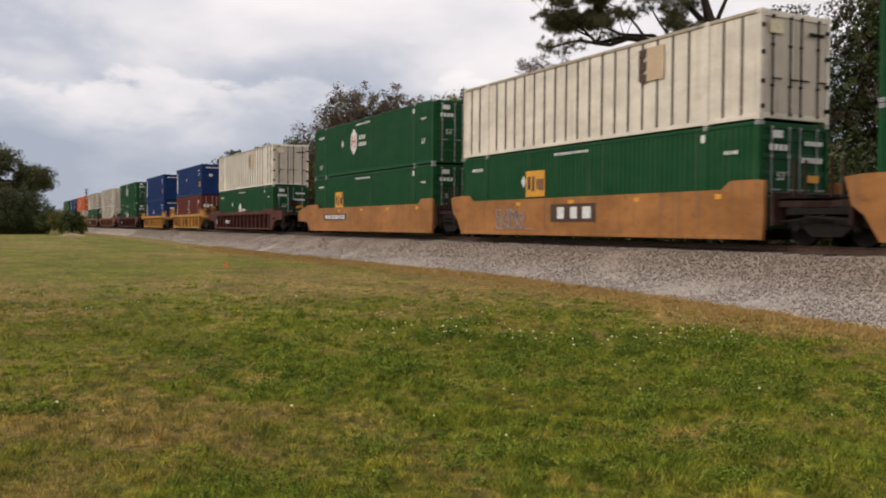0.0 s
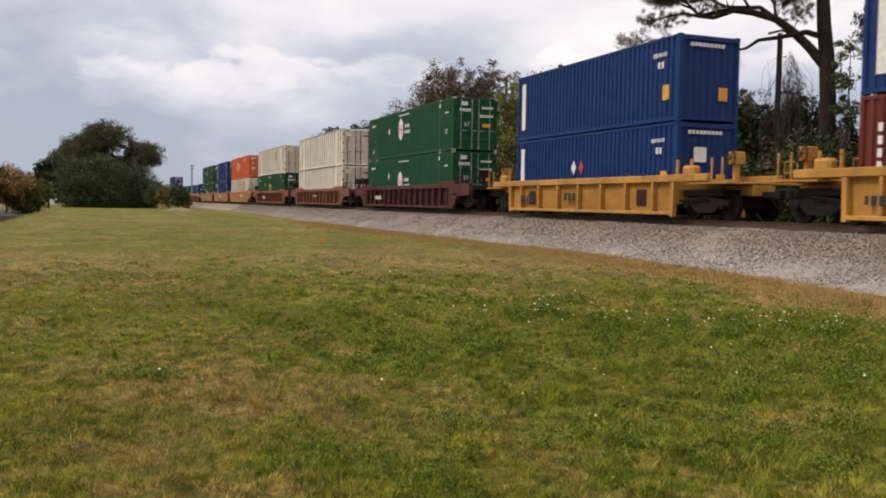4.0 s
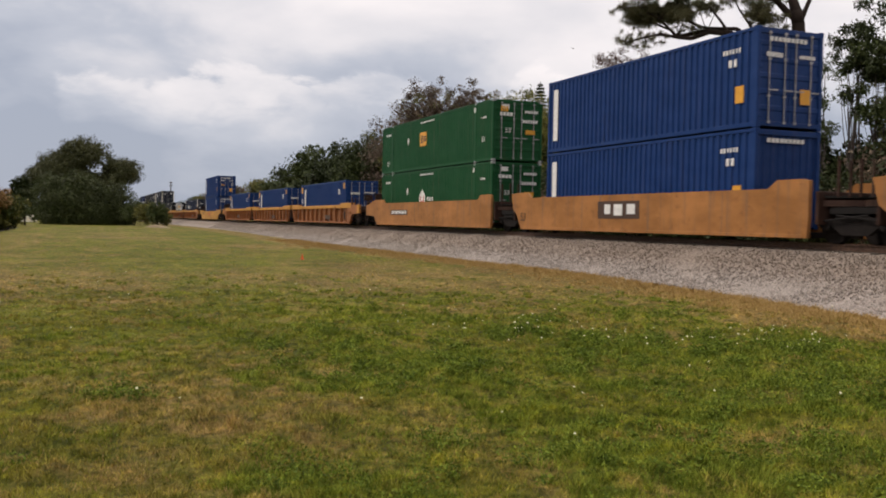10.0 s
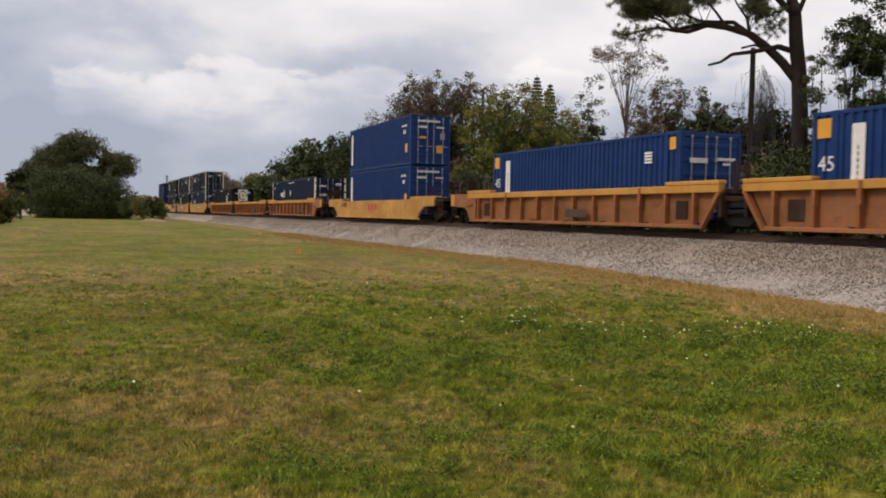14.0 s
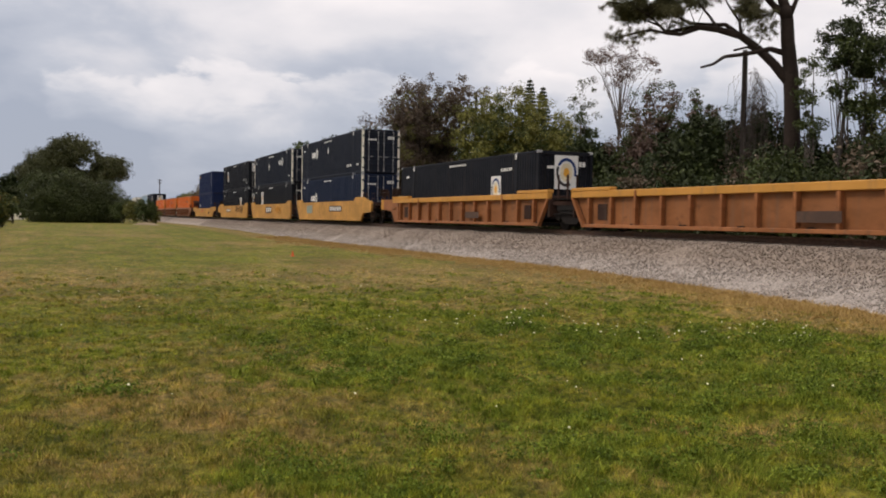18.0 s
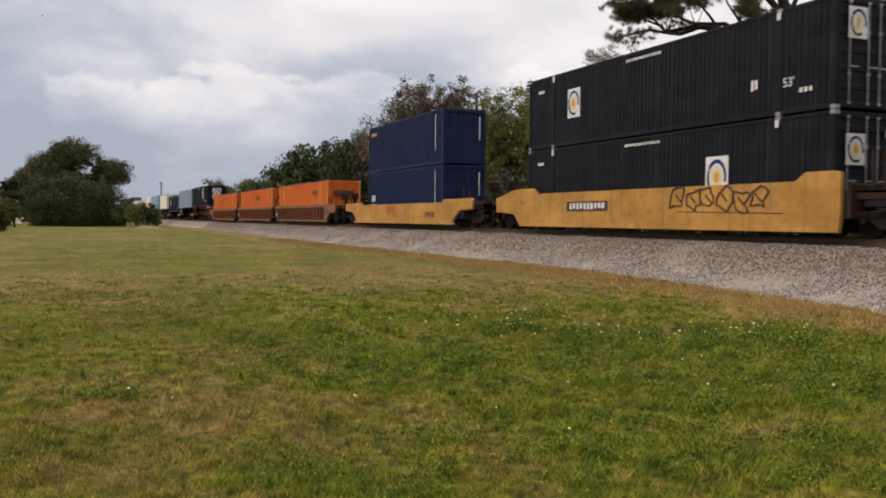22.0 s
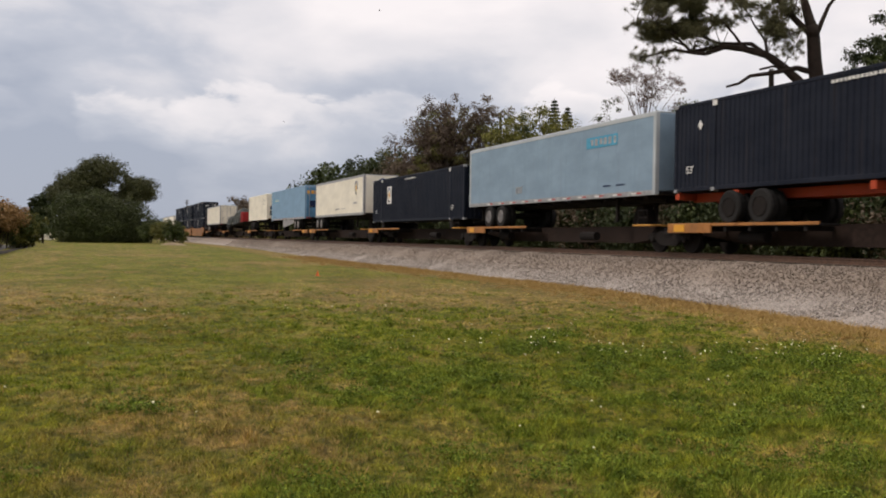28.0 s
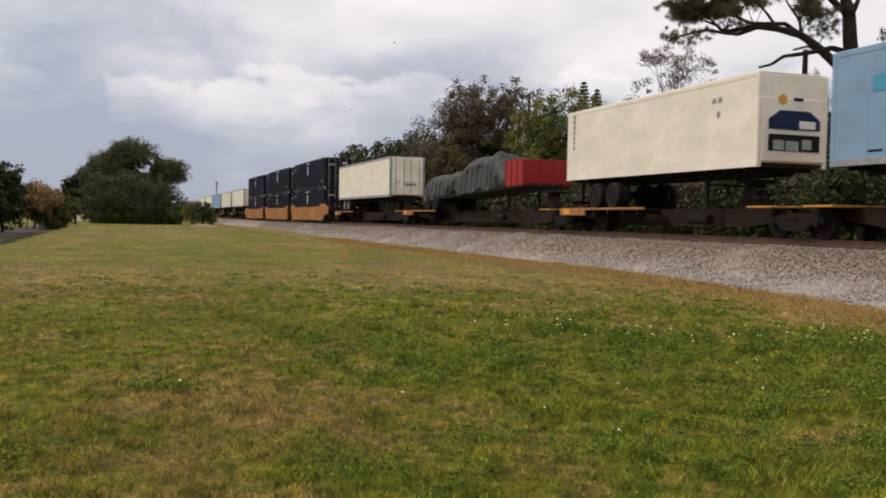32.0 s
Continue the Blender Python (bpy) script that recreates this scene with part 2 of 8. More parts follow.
def turf(name, blades):
    """Meadow: the mesh's own 'dry' value leads from green to straw, broken up at two scales."""
    m, t, b, node = blank(name)
    small = noise_of(t, node, 1.9, detail=7, rough=0.75, shift=4)
    tiny = noise_of(t, node, 11.0, detail=6, rough=0.75, shift=9)
    tone = noise_of(t, node, 0.45, (1, 0.6, 1), detail=6, rough=0.65, shift=6)
    at_ = node("ShaderNodeAttribute")
    at_.attribute_name = "dry"
    s = node("ShaderNodeMath")
    s.operation = "MULTIPLY_ADD"
    s.inputs[1].default_value = 0.9
    t.links.new(small, s.inputs[0])
    t.links.new(at_.outputs["Fac"], s.inputs[2])
    dry = ramp(t, node, s.outputs[0], 0.55, 1.35)
    if blades:
        shade = node("ShaderNodeNewGeometry").outputs["Random Per Island"]
    else:
        shade = ramp(t, node, tiny, 0.3, 0.72)
    c = mixed(t, node, dry, mixed(t, node, shade, GREEN_LO, GREEN_HI), mixed(t, node, shade, STRAW_LO, STRAW_HI))
    # turf is darker than the blades: their shade is put into its colour
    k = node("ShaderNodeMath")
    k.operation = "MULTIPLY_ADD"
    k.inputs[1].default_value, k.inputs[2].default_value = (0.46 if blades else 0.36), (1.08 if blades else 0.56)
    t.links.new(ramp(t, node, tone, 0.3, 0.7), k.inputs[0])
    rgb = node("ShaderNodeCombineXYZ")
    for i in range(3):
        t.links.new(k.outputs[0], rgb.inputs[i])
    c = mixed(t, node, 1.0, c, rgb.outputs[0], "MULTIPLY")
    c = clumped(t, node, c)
    t.links.new(c, b.inputs["Base Color"])
    b.inputs["Roughness"].default_value = 0.8
    b.inputs["Specular IOR Level"].default_value = 0.12
    if not blades:
        add_bump(t, node, b, tiny, 1.0, 0.06)
    return m


def gravel(name, stones):
    m, t, b, node = blank(name)
    if stones:
        g = node("ShaderNodeNewGeometry")
        v = g.outputs["Random Per Island"]
        n = noise_of(t, node, 30.0, detail=3)
    else:
        co, vo = node("ShaderNodeTexCoord"), node("ShaderNodeTexVoronoi", Scale=21.0)
        t.links.new(co.outputs["Object"], vo.inputs["Vector"])
        sp = node("ShaderNodeSeparateXYZ")
        t.links.new(vo.outputs["Color"], sp.inputs[0])
        v, n = sp.outputs[0], vo.outputs["Distance"]
    c = mixed(t, node, v, (0.185, 0.158, 0.136), (0.46, 0.40, 0.345))
    stain = noise_of(t, node, 0.5, (1, 0.25, 1), detail=4, shift=2)
    c = mixed(t, node, ramp(t, node, stain, 0.52, 0.95), c, (0.27, 0.225, 0.185))
    # browner and darker towards the top of the slope
    oc, os_ = node("ShaderNodeTexCoord"), node("ShaderNodeSeparateXYZ")
    t.links.new(oc.outputs["Object"], os_.inputs[0])
    c = mixed(t, node, ramp(t, node, os_.outputs[2], 0.12, 0.70), c, mixed(t, node, 1.0, c, (0.74, 0.68, 0.62), "MULTIPLY"))
    t.links.new(c, b.inputs["Base Color"])
    b.inputs["Roughness"].default_value = 0.85
    add_bump(t, node, b, n, 0.6, 0.025)
    return m


M = {
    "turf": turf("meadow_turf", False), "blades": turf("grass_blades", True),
    "ballast": gravel("ballast_bed", False), "stones": gravel("ballast_stones", True),
    "green": paint("green_paint", (0.009, 0.066, 0.023), 0.3, 0.14),
    "white": paint("dirty_white_paint", (0.74, 0.675, 0.56), 0.55, 0.16, grime=(0.40, 0.32, 0.23)),
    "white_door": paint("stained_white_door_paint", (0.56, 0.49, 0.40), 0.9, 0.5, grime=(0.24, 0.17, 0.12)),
    "white_rail": paint("grimy_white_rail_paint", (0.40, 0.34, 0.26), 0.9, 0.6),
    "faded": paint("sun_bleached_orange_paint", (0.66, 0.27, 0.075), 0.5, 0.2),
    "orange_rail": paint("grimy_orange_rail_paint", (0.30, 0.085, 0.022), 0.9, 0.6),
    "car_oxide": paint("weathered_oxide_brown_paint", (0.215, 0.082, 0.040), 0.8, 0.75),
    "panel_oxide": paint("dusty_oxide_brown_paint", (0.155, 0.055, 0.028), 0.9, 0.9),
    "cream": paint("cream_white_paint", (0.76, 0.71, 0.59), 0.07, 0.02, grime=(0.35, 0.3, 0.22)),
    "blue": paint("blue_paint", (0.004, 0.031, 0.128), 0.14, 0.08),
    "navy": paint("navy_paint", (0.011, 0.021, 0.066), 0.15, 0.08),
    "midnight": paint("midnight_blue_paint", (0.009, 0.016, 0.038), 0.15, 0.08),
    "dark": paint("near_black_blue_paint", (0.010, 0.013, 0.022), 0.15, 0.06),
    "charcoal": paint("charcoal_paint", (0.009, 0.010, 0.014), 0.15, 0.06),
    "orange": paint("faded_orange_red_paint", (0.56, 0.115, 0.030), 0.15, 0.12),
    "tangerine": paint("tangerine_paint", (0.62, 0.135, 0.018), 0.3, 0.12),
    "maroon": paint("maroon_paint", (0.135, 0.026, 0.018), 0.3, 0.15),
    "sky": paint("pale_blue_paint", (0.195, 0.318, 0.44), 0.08, 0.03),
    "sky_grey": paint("chalky_pale_blue_paint", (0.205, 0.290, 0.365), 0.12, 0.03),
    "pale_rim": paint("pale_blue_grey_trim_paint", (0.40, 0.43, 0.44), 0.3, 0.1),
    # darker copy of the pale blue: the end's shade is put into this colour
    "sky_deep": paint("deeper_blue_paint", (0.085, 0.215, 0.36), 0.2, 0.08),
    "red": paint("red_paint", (0.30, 0.022, 0.022), 0.3, 0.15),
    "car_tan": paint("weathered_tan_orange_paint", (0.385, 0.165, 0.050), 0.75, 0.6),
    "car_rust": paint("weathered_rust_orange_paint", (0.33, 0.125, 0.046), 0.8, 0.75),
    "car_yellow": paint("weathered_yellow_paint", (0.53, 0.268, 0.062), 0.6, 0.6),
    "car_ochre": paint("yellow_ochre_top_paint", (0.50, 0.24, 0.05), 0.4, 0.3),
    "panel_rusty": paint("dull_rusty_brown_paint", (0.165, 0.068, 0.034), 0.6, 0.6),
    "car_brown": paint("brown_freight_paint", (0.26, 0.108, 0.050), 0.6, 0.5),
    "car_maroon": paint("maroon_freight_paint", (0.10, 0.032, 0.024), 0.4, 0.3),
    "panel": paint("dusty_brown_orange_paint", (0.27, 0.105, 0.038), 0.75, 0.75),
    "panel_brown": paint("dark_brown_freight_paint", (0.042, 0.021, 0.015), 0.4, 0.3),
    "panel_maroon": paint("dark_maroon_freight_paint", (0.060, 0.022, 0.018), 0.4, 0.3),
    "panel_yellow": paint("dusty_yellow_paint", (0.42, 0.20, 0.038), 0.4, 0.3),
    # running gear near black: the shade under the wagons is put into these colours
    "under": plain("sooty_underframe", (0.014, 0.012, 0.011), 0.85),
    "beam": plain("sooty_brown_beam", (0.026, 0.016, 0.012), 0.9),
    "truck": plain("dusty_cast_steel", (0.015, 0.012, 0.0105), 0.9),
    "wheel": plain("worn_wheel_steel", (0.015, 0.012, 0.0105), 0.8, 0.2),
    "rail": plain("rusty_rail_steel", (0.13, 0.075, 0.05), 0.55, 0.5),
    "tie": plain("weathered_timber", (0.09, 0.075, 0.06), 0.9),
    "steel": plain("galvanised_steel", (0.36, 0.36, 0.36), 0.5, 0.4),
    "mark": plain("white_stencil_paint", (0.75, 0.74, 0.70), 0.6, var=0.12),
    "cream_mark": plain("cream_stencil_paint", (0.72, 0.62, 0.42), 0.6, var=0.15),
    "gold": plain("golden_yellow_decal", (0.72, 0.34, 0.03), 0.5, var=0.15),
    "black": plain("black_stencil_paint", (0.02, 0.02, 0.02), 0.6),
    "red_mark": plain("red_decal", (0.5, 0.04, 0.03), 0.5, var=0.15),
    "sea": plain("turquoise_decal", (0.05, 0.30, 0.45), 0.5, var=0.15),
    "brick_mark": plain("dark_brown_plate", (0.07, 0.035, 0.02), 0.6),
    "grey": plain("grey_spray_paint", (0.30, 0.29, 0.29), 0.6),
    "tyre": plain("tyre_rubber", (0.018, 0.017, 0.016), 0.85),
    "rim": plain("grimy_alloy_wheel_rim", (0.27, 0.25, 0.24), 0.42, 0.75, 0.45, 14.0),
    "tarp": plain("dark_green_tarpaulin", (0.013, 0.019, 0.014), 0.62, var=0.5, scale=2.0),
    "strap": plain("dusty_webbing", (0.30, 0.30, 0.28), 0.7),
    "chassis": paint("orange_chassis_paint", (0.38, 0.055, 0.02), 0.4, 0.25),
    "stain": plain("tan_water_stain", (0.58, 0.43, 0.27), 0.6, var=0.12),
    "patch": plain("pale_teal_touch_up_paint", (0.26, 0.30, 0.24), 0.6),
    "seam": plain("dull_brown_seam", (0.15, 0.115, 0.082), 0.7),
    "asphalt": plain("worn_asphalt", (0.065, 0.06, 0.056), 0.9, scale=3),
    "soil": plain("dark_wet_soil", (0.035, 0.028, 0.02), 0.95, scale=3),
    "bark": plain("rough_pine_bark", (0.037, 0.026, 0.020), 0.95, scale=5, bump=0.8),
    "pale_bark": plain("pale_smooth_bark", (0.115, 0.095, 0.08), 0.9),
    "pole": plain("weathered_utility_timber", (0.075, 0.06, 0.05), 0.9),
    "needle": leafy("pine_needles", (0.032, 0.036, 0.014), (0.185, 0.170, 0.080)),
    "leaf_dark": leafy("dark_green_leaves", (0.013, 0.022, 0.006), (0.044, 0.058, 0.015)),
    "leaf_mid": leafy("mid_green_leaves", (0.024, 0.038, 0.009), (0.078, 0.098, 0.024)),
    "leaf_olive": leafy("olive_green_leaves", (0.068, 0.068, 0.016), (0.215, 0.205, 0.052)),
    "leaf_brown": leafy("rusty_brown_leaves", (0.070, 0.050, 0.033), (0.200, 0.148, 0.098)),
    "leaf_red": leafy("reddish_dry_leaves", (0.065, 0.036, 0.028), (0.165, 0.110, 0.080)),
    "leaf_tan": leafy("tan_dry_foliage", (0.14, 0.075, 0.025), (0.38, 0.23, 0.09)),
    "petal": plain("white_petals", (0.80, 0.76, 0.50), 0.6, var=0.05),
    "weed": meadow_leaf("broad_green_weed_leaves", (0.045, 0.072, 0.008), (0.225, 0.295, 0.034)),
    "tuft": meadow_leaf("fresh_grass_tufts", (0.080, 0.104, 0.010), (0.300, 0.355, 0.042)),
    "tuft_olive": meadow_leaf("olive_grass_tufts", (0.128, 0.116, 0.016), (0.390, 0.345, 0.066)),
    "hay": leafy("bleached_dry_stalks", (0.25, 0.155, 0.045), (0.54, 0.36, 0.135)),
    "leaf_bush": leafy("dull_green_bush_leaves", (0.026, 0.035, 0.010), (0.068, 0.080, 0.023)),
    "leaf_crown": leafy("grey_olive_crown_leaves", (0.034, 0.040, 0.013), (0.088, 0.092, 0.030)),
    "leaf_bamboo": leafy("yellow_green_bamboo_leaves", (0.078, 0.080, 0.014), (0.265, 0.250, 0.055)),
    "leaf_umber": leafy("dark_umber_leaves", (0.042, 0.029, 0.020), (0.110, 0.074, 0.050)),
    "field_stone": plain("dull_grey_stone", (0.125, 0.117, 0.105), 0.9),
    "hivis": plain("orange_plastic", (0.75, 0.12, 0.02), 0.5, var=0.1),
    "feather": plain("dark_plumage", (0.02, 0.02, 0.02), 0.8),
}


# ---- geometry helpers ----
class Geo:
    """Vertices and faces of one part."""

    def __init__(self):
        self.v, self.f = [], []

    def add(self, vs, fs):
        k = len(self.v)
        self.v.extend(vs)
        self.f.extend(tuple(i + k for i in f) for f in fs)
        return self

    def box(self, x0, x1, y0, y1, z0, z1, c=0.0):
        """A block with edges cut by c."""
        if c <= 0:
            vs = [(x, y, z) for z in (z0, z1) for y in (y0, y1) for x in (x0, x1)]
            return self.add(vs, [(0, 2, 3, 1), (4, 5, 7, 6), (0, 1, 5, 4), (2, 6, 7, 3), (0, 4, 6, 2), (1, 3, 7, 5)])
        bm = bmesh.new()
        bmesh.ops.create_cube(bm, size=1)
        for v in bm.verts:
            v.co = Vector(((x0 + x1) / 2 + v.co.x * (x1 - x0), (y0 + y1) / 2 + v.co.y * (y1 - y0), (z0 + z1) / 2 + v.co.z * (z1 - z0)))
        bmesh.ops.bevel(bm, geom=bm.edges[:], offset=c, segments=1, affect="EDGES")
        bm.verts.index_update()
        self.add([tuple(v.co) for v in bm.verts], [tuple(v.index for v in f.verts) for f in bm.faces])
        bm.free()
        return self

    def prism(self, pts, axis, a, b):
        """A polygon (in the two other axes, in order) drawn out along an axis from a to b."""
        n = len(pts)
        put = {"x": lambda p, s: (s, p[0], p[1]), "y": lambda p, s: (p[0], s, p[1]), "z": lambda p, s: (p[0], p[1], s)}[axis]
        vs = [put(p, a) for p in pts] + [put(p, b) for p in pts]
        fs = [tuple(range(n)), tuple(range(2 * n - 1, n - 1, -1))]
        fs += [(i, (i + 1) % n + 0, (i + 1) % n + n, i + n) for i in range(n)]
        return self.add(vs, fs)

    def tube(self, p, q, r0, r1=None, n=8, caps=True):
        p, q = Vector(p), Vector(q)
        r1 = r0 if r1 is None else r1
        d = (q - p).normalized()
        u = d.orthogonal().normalized()
        w = d.cross(u)
        vs = []
        for c, r in ((p, r0), (q, r1)):
            for i in range(n):
                a = 2 * math.pi * i / n
                vs.append(tuple(c + u * (r * math.cos(a)) + w * (r * math.sin(a))))
        fs = [(i, (i + 1) % n, (i + 1) % n + n, i + n) for i in range(n)]
        if caps:
            fs += [tuple(range(n - 1, -1, -1)), tuple(range(n, 2 * n))]
        return self.add(vs, fs)

    def lathe(self, rings, centre, axis="x", n=20):
        """Rings of (offset along the axis, radius) round a centre."""
        vs, fs = [], []
        for o, r in rings:
            for i in range(n):
                a = 2 * math.pi * i / n
                s, t = r * math.cos(a), r * math.sin(a)
                d = {"x": (o, s, t), "y": (s, o, t), "z": (s, t, o)}[axis]
                vs.append(tuple(centre[k] + d[k] for k in range(3)))
        for j in range(len(rings) - 1):
            fs += [(j * n + i, j * n + (i + 1) % n, (j + 1) * n + (i + 1) % n, (j + 1) * n + i) for i in range(n)]
        fs += [tuple(range(n - 1, -1, -1)), tuple(range((len(rings) - 1) * n, len(rings) * n))]
        return self.add(vs, fs)

    def mesh(self, name, material, smooth=False):
        me = bpy.data.meshes.new(name)
        me.from_pydata(self.v, [], self.f)
        bm = bmesh.new()
        bm.from_mesh(me)
        bmesh.ops.recalc_face_normals(bm, faces=bm.faces[:])
        bm.to_mesh(me)
        bm.free()
        me.materials.append(material)
        if smooth:
            me.shade_smooth()
        return me


def part(name, geo, material, parent, label="", smooth=False):
    """Links a mesh as one object under a thing or part."""
    me = geo if isinstance(geo, bpy.types.Mesh) else geo.mesh(name, material, smooth)
    ob = new(name, me)
    ob.parent = parent
    if label:
        ob["label"] = label
    return ob


def thing(name, label, category, group=""):
    ob = new(name)
    ob.empty_display_size = 0.3
    return tagged(ob, label, category, group)


def soup(name, v, f, material, smooth=False):
    """A big mesh from numpy arrays of vertices and equal-sized faces."""
    me = bpy.data.meshes.new(name)
    k = f.shape[1]
    me.vertices.add(len(v))
    me.vertices.foreach_set("co", np.asarray(v, np.float32).ravel())
    me.loops.add(f.size)
    me.loops.foreach_set("vertex_index", f.astype(np.int32).ravel())
    me.polygons.add(len(f))
    me.polygons.foreach_set("loop_start", np.arange(0, f.size, k, dtype=np.int32))
    me.update(calc_edges=True)
    me.validate()
    me.materials.append(material)
    if smooth:
        me.shade_smooth()
    return me


LETTERS = {}


def lettering(text, size, material):
    key = (text, size, material.name)
    if key not in LETTERS:
        cu = bpy.data.curves.new("lettering", "FONT")
        cu.body, cu.size, cu.extrude, cu.align_x = text, size, 0.004, "CENTER"
        ob = bpy.data.objects.new("lettering", cu)
        me = bpy.data.meshes.new_from_object(ob)
        bpy.data.objects.remove(ob)
        me.materials.clear()
        me.materials.append(material)
        LETTERS[key] = me
    return LETTERS[key]


# ---- ground ----
def foot(y):
    """Where the grass meets the ballast."""
    k = min(1, max(0, (y - 9) / 12))
    q = min(1, max(0, (y - 55) / 60))
    return 12.7 + 2.35 * (k * k * (3 - 2 * k)) + 0.9 * q + 0.22 * noise.noise((0, y * 0.35, 3)) + 0.1 * noise.noise((0, y * 1.3, 7))


def lush(x, y):
    """How thick the weeds grow: most towards the track, least by the bare patch."""
    v = 0.42 * min(1, max(0, (x - 0.5) / 3.5)) + 0.5 * noise.noise((x * 0.5, y * 0.5, 60)) + 0.4 * noise.noise((x * 1.4, y * 1.4, 65))
    return v - (0.5 if (x - 0.9) ** 2 + (y - 7.8) ** 2 < 1.2 else 0)


def cushion(x, y):
    """Low mounds of grass and weeds."""
    h = 0.6 * noise.noise((x * 1.9, y * 1.9, 61)) + 0.5 * noise.noise((x * 4.6, y * 4.6, 62)) + 0.06
    return 0.135 * max(0, h)


def ground_z(x, y):
    d = math.hypot(x, y)
    near = 1 / (1 + (d / 45) ** 2)
    z = 0.10 * near * noise.noise((x * 0.13, y * 0.13, 1)) + 0.035 * near * noise.noise((x * 0.7, y * 0.7, 2))
    q = min(1, max(0, (y - 50) / 60))
    z += 0.2 * q * q * (3 - 2 * q)
    if d < 30 and x < 12.2:
        z += cushion(x, y) * min(1, (30 - d) / 8) * min(1, 12.2 - x)
    if x < -5.2:
        z -= 0.5 * min(1, (-5.2 - x) / 1.6)
    return z


def dryness(x, y):
    """0: lush green, 1: straw."""
    d = math.hypot(x, y)
    v = 0.33 + 0.34 * noise.noise((x * 0.16, y * 0.10, 11)) + 0.38 * noise.noise((x * 0.6, y * 0.5, 12)) + 0.40 * noise.noise((x * 1.7, y * 1.4, 13)) + 0.35 * noise.noise((x * 4.0, y * 3.4, 14))
    v += 0.22 * min(1, max(0, (d - 13) / 6)) - 0.20 * min(1, max(0, (d - 26) / 10))
    v -= 0.16 * min(1, max(0, (x - 2) / 3)) * min(1, max(0, (16 - d) / 4))
    e = foot(y) - x
    v += 0.75 * min(1, max(0, (3.4 - e) / 2.4))
    for px, py, r, k in ((0.98, 7.83, 0.9, 0.32), (5.62, 5.43, 0.4, 0.25), (2.86, 68.4, 3.0, 0.5), (10.4, 51.0, 3.5, 0.5), (-1.4, 75.8, 3.0, 0.4), (8.7, 8.7, 0.9, -0.6), (6.8, 9.7, 0.9, -0.4), (5.7, 10.8, 0.8, -0.35)):
        q = ((x - px) ** 2 + (y - py) ** 2) / (r * r)
        if q < 6:
            v += k * math.exp(-q)
    return min(1, max(0, v))


def set_dry(me, values):
    a = me.attributes.new("dry", "FLOAT", "POINT")
    a.data.foreach_set("value", np.asarray(values, np.float32))


def build_ground():
    xs = [-3000, -1200, -500, -250, -120, -60, -40, -30, -22, -16] + list(np.arange(-12, -5, 0.5)) + list(np.arange(-5, 12.6, 0.1)) + list(np.arange(13, 18, 0.5)) + [19, 21, 23, 26, 30, 36, 45, 60, 90, 150, 300, 700, 1500, 3000]
    ys = [-3000, -800, -200, -60, -20, -8] + list(np.arange(-2, 3.6, 0.5)) + list(np.arange(4, 20, 0.1)) + list(np.arange(20, 40, 0.25)) + list(np.arange(40, 90, 2)) + list(np.arange(90, 200, 8)) + [220, 260, 320, 400, 520, 700, 1000, 1500, 3000]
    v = [(x, y, ground_z(x, y)) for y in ys for x in xs]
    n = len(xs)
    f = np.array([(j * n + i, j * n + i + 1, (j + 1) * n + i + 1, (j + 1) * n + i) for j in range(len(ys) - 1) for i in range(n - 1)])
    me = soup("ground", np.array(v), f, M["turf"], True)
    set_dry(me, [dryness(x, y) for x, y, z in v])
    g = new("ground", me)
    tagged(g, "flat mown meadow with green and dry straw patches", "grass field", kind="structure")


build_ground()


def bed_z(x, y):
    """Height of the ballast across the track."""
    e = foot(y)
    g = ground_z(e, y)
    if x <= e:
        return g - 0.06
    if x < 17.15:
        k = (x - e) / (17.15 - e)
        return g + 0.015 + (0.80 - g) * (0.45 * k + 0.55 * k * k)
    k = abs(x - TX)
    if k < 1.4:
        return 1.03
    if x < 17.74:
        return 0.815 + 0.215 * (x - 17.15) / 0.59
    return 1.03 - 1.08 * min(1, (k - 1.4) / 3.0)


def build_ballast():
    ys = [-40, -20] + list(np.arange(-8, 70, 0.35)) + list(np.arange(70, 160, 2)) + list(np.arange(160, 420, 10)) + [500, 700, 1000]
    v, cols = [], 26
    for y in ys:
        e = foot(y) - 0.08
        for i in range(cols):
            k = i / (cols - 1)
            x = e + (17.45 - e) * (k / 0.7) if k <= 0.7 else 17.45 + (k - 0.7) / 0.3 * 6.3
            z = bed_z(x, y)
            if i and i < cols - 1:
                z += 0.03 * noise.noise((x * 2.2, y * 2.2, 4)) + 0.05 * noise.noise((x * 0.5, y * 0.5, 5))
            v.append((x, y, z))
    f = np.array([(j * cols + i, j * cols + i + 1, (j + 1) * cols + i + 1, (j + 1) * cols + i) for j in range(len(ys) - 1) for i in range(cols - 1)])
    b = new("ballast_bed", soup("ballast_bed", np.array(v), f, M["ballast"], True))
    tagged(b, "raised bed of pale grey crushed stone under the track", "track bed", kind="structure")


build_ballast()


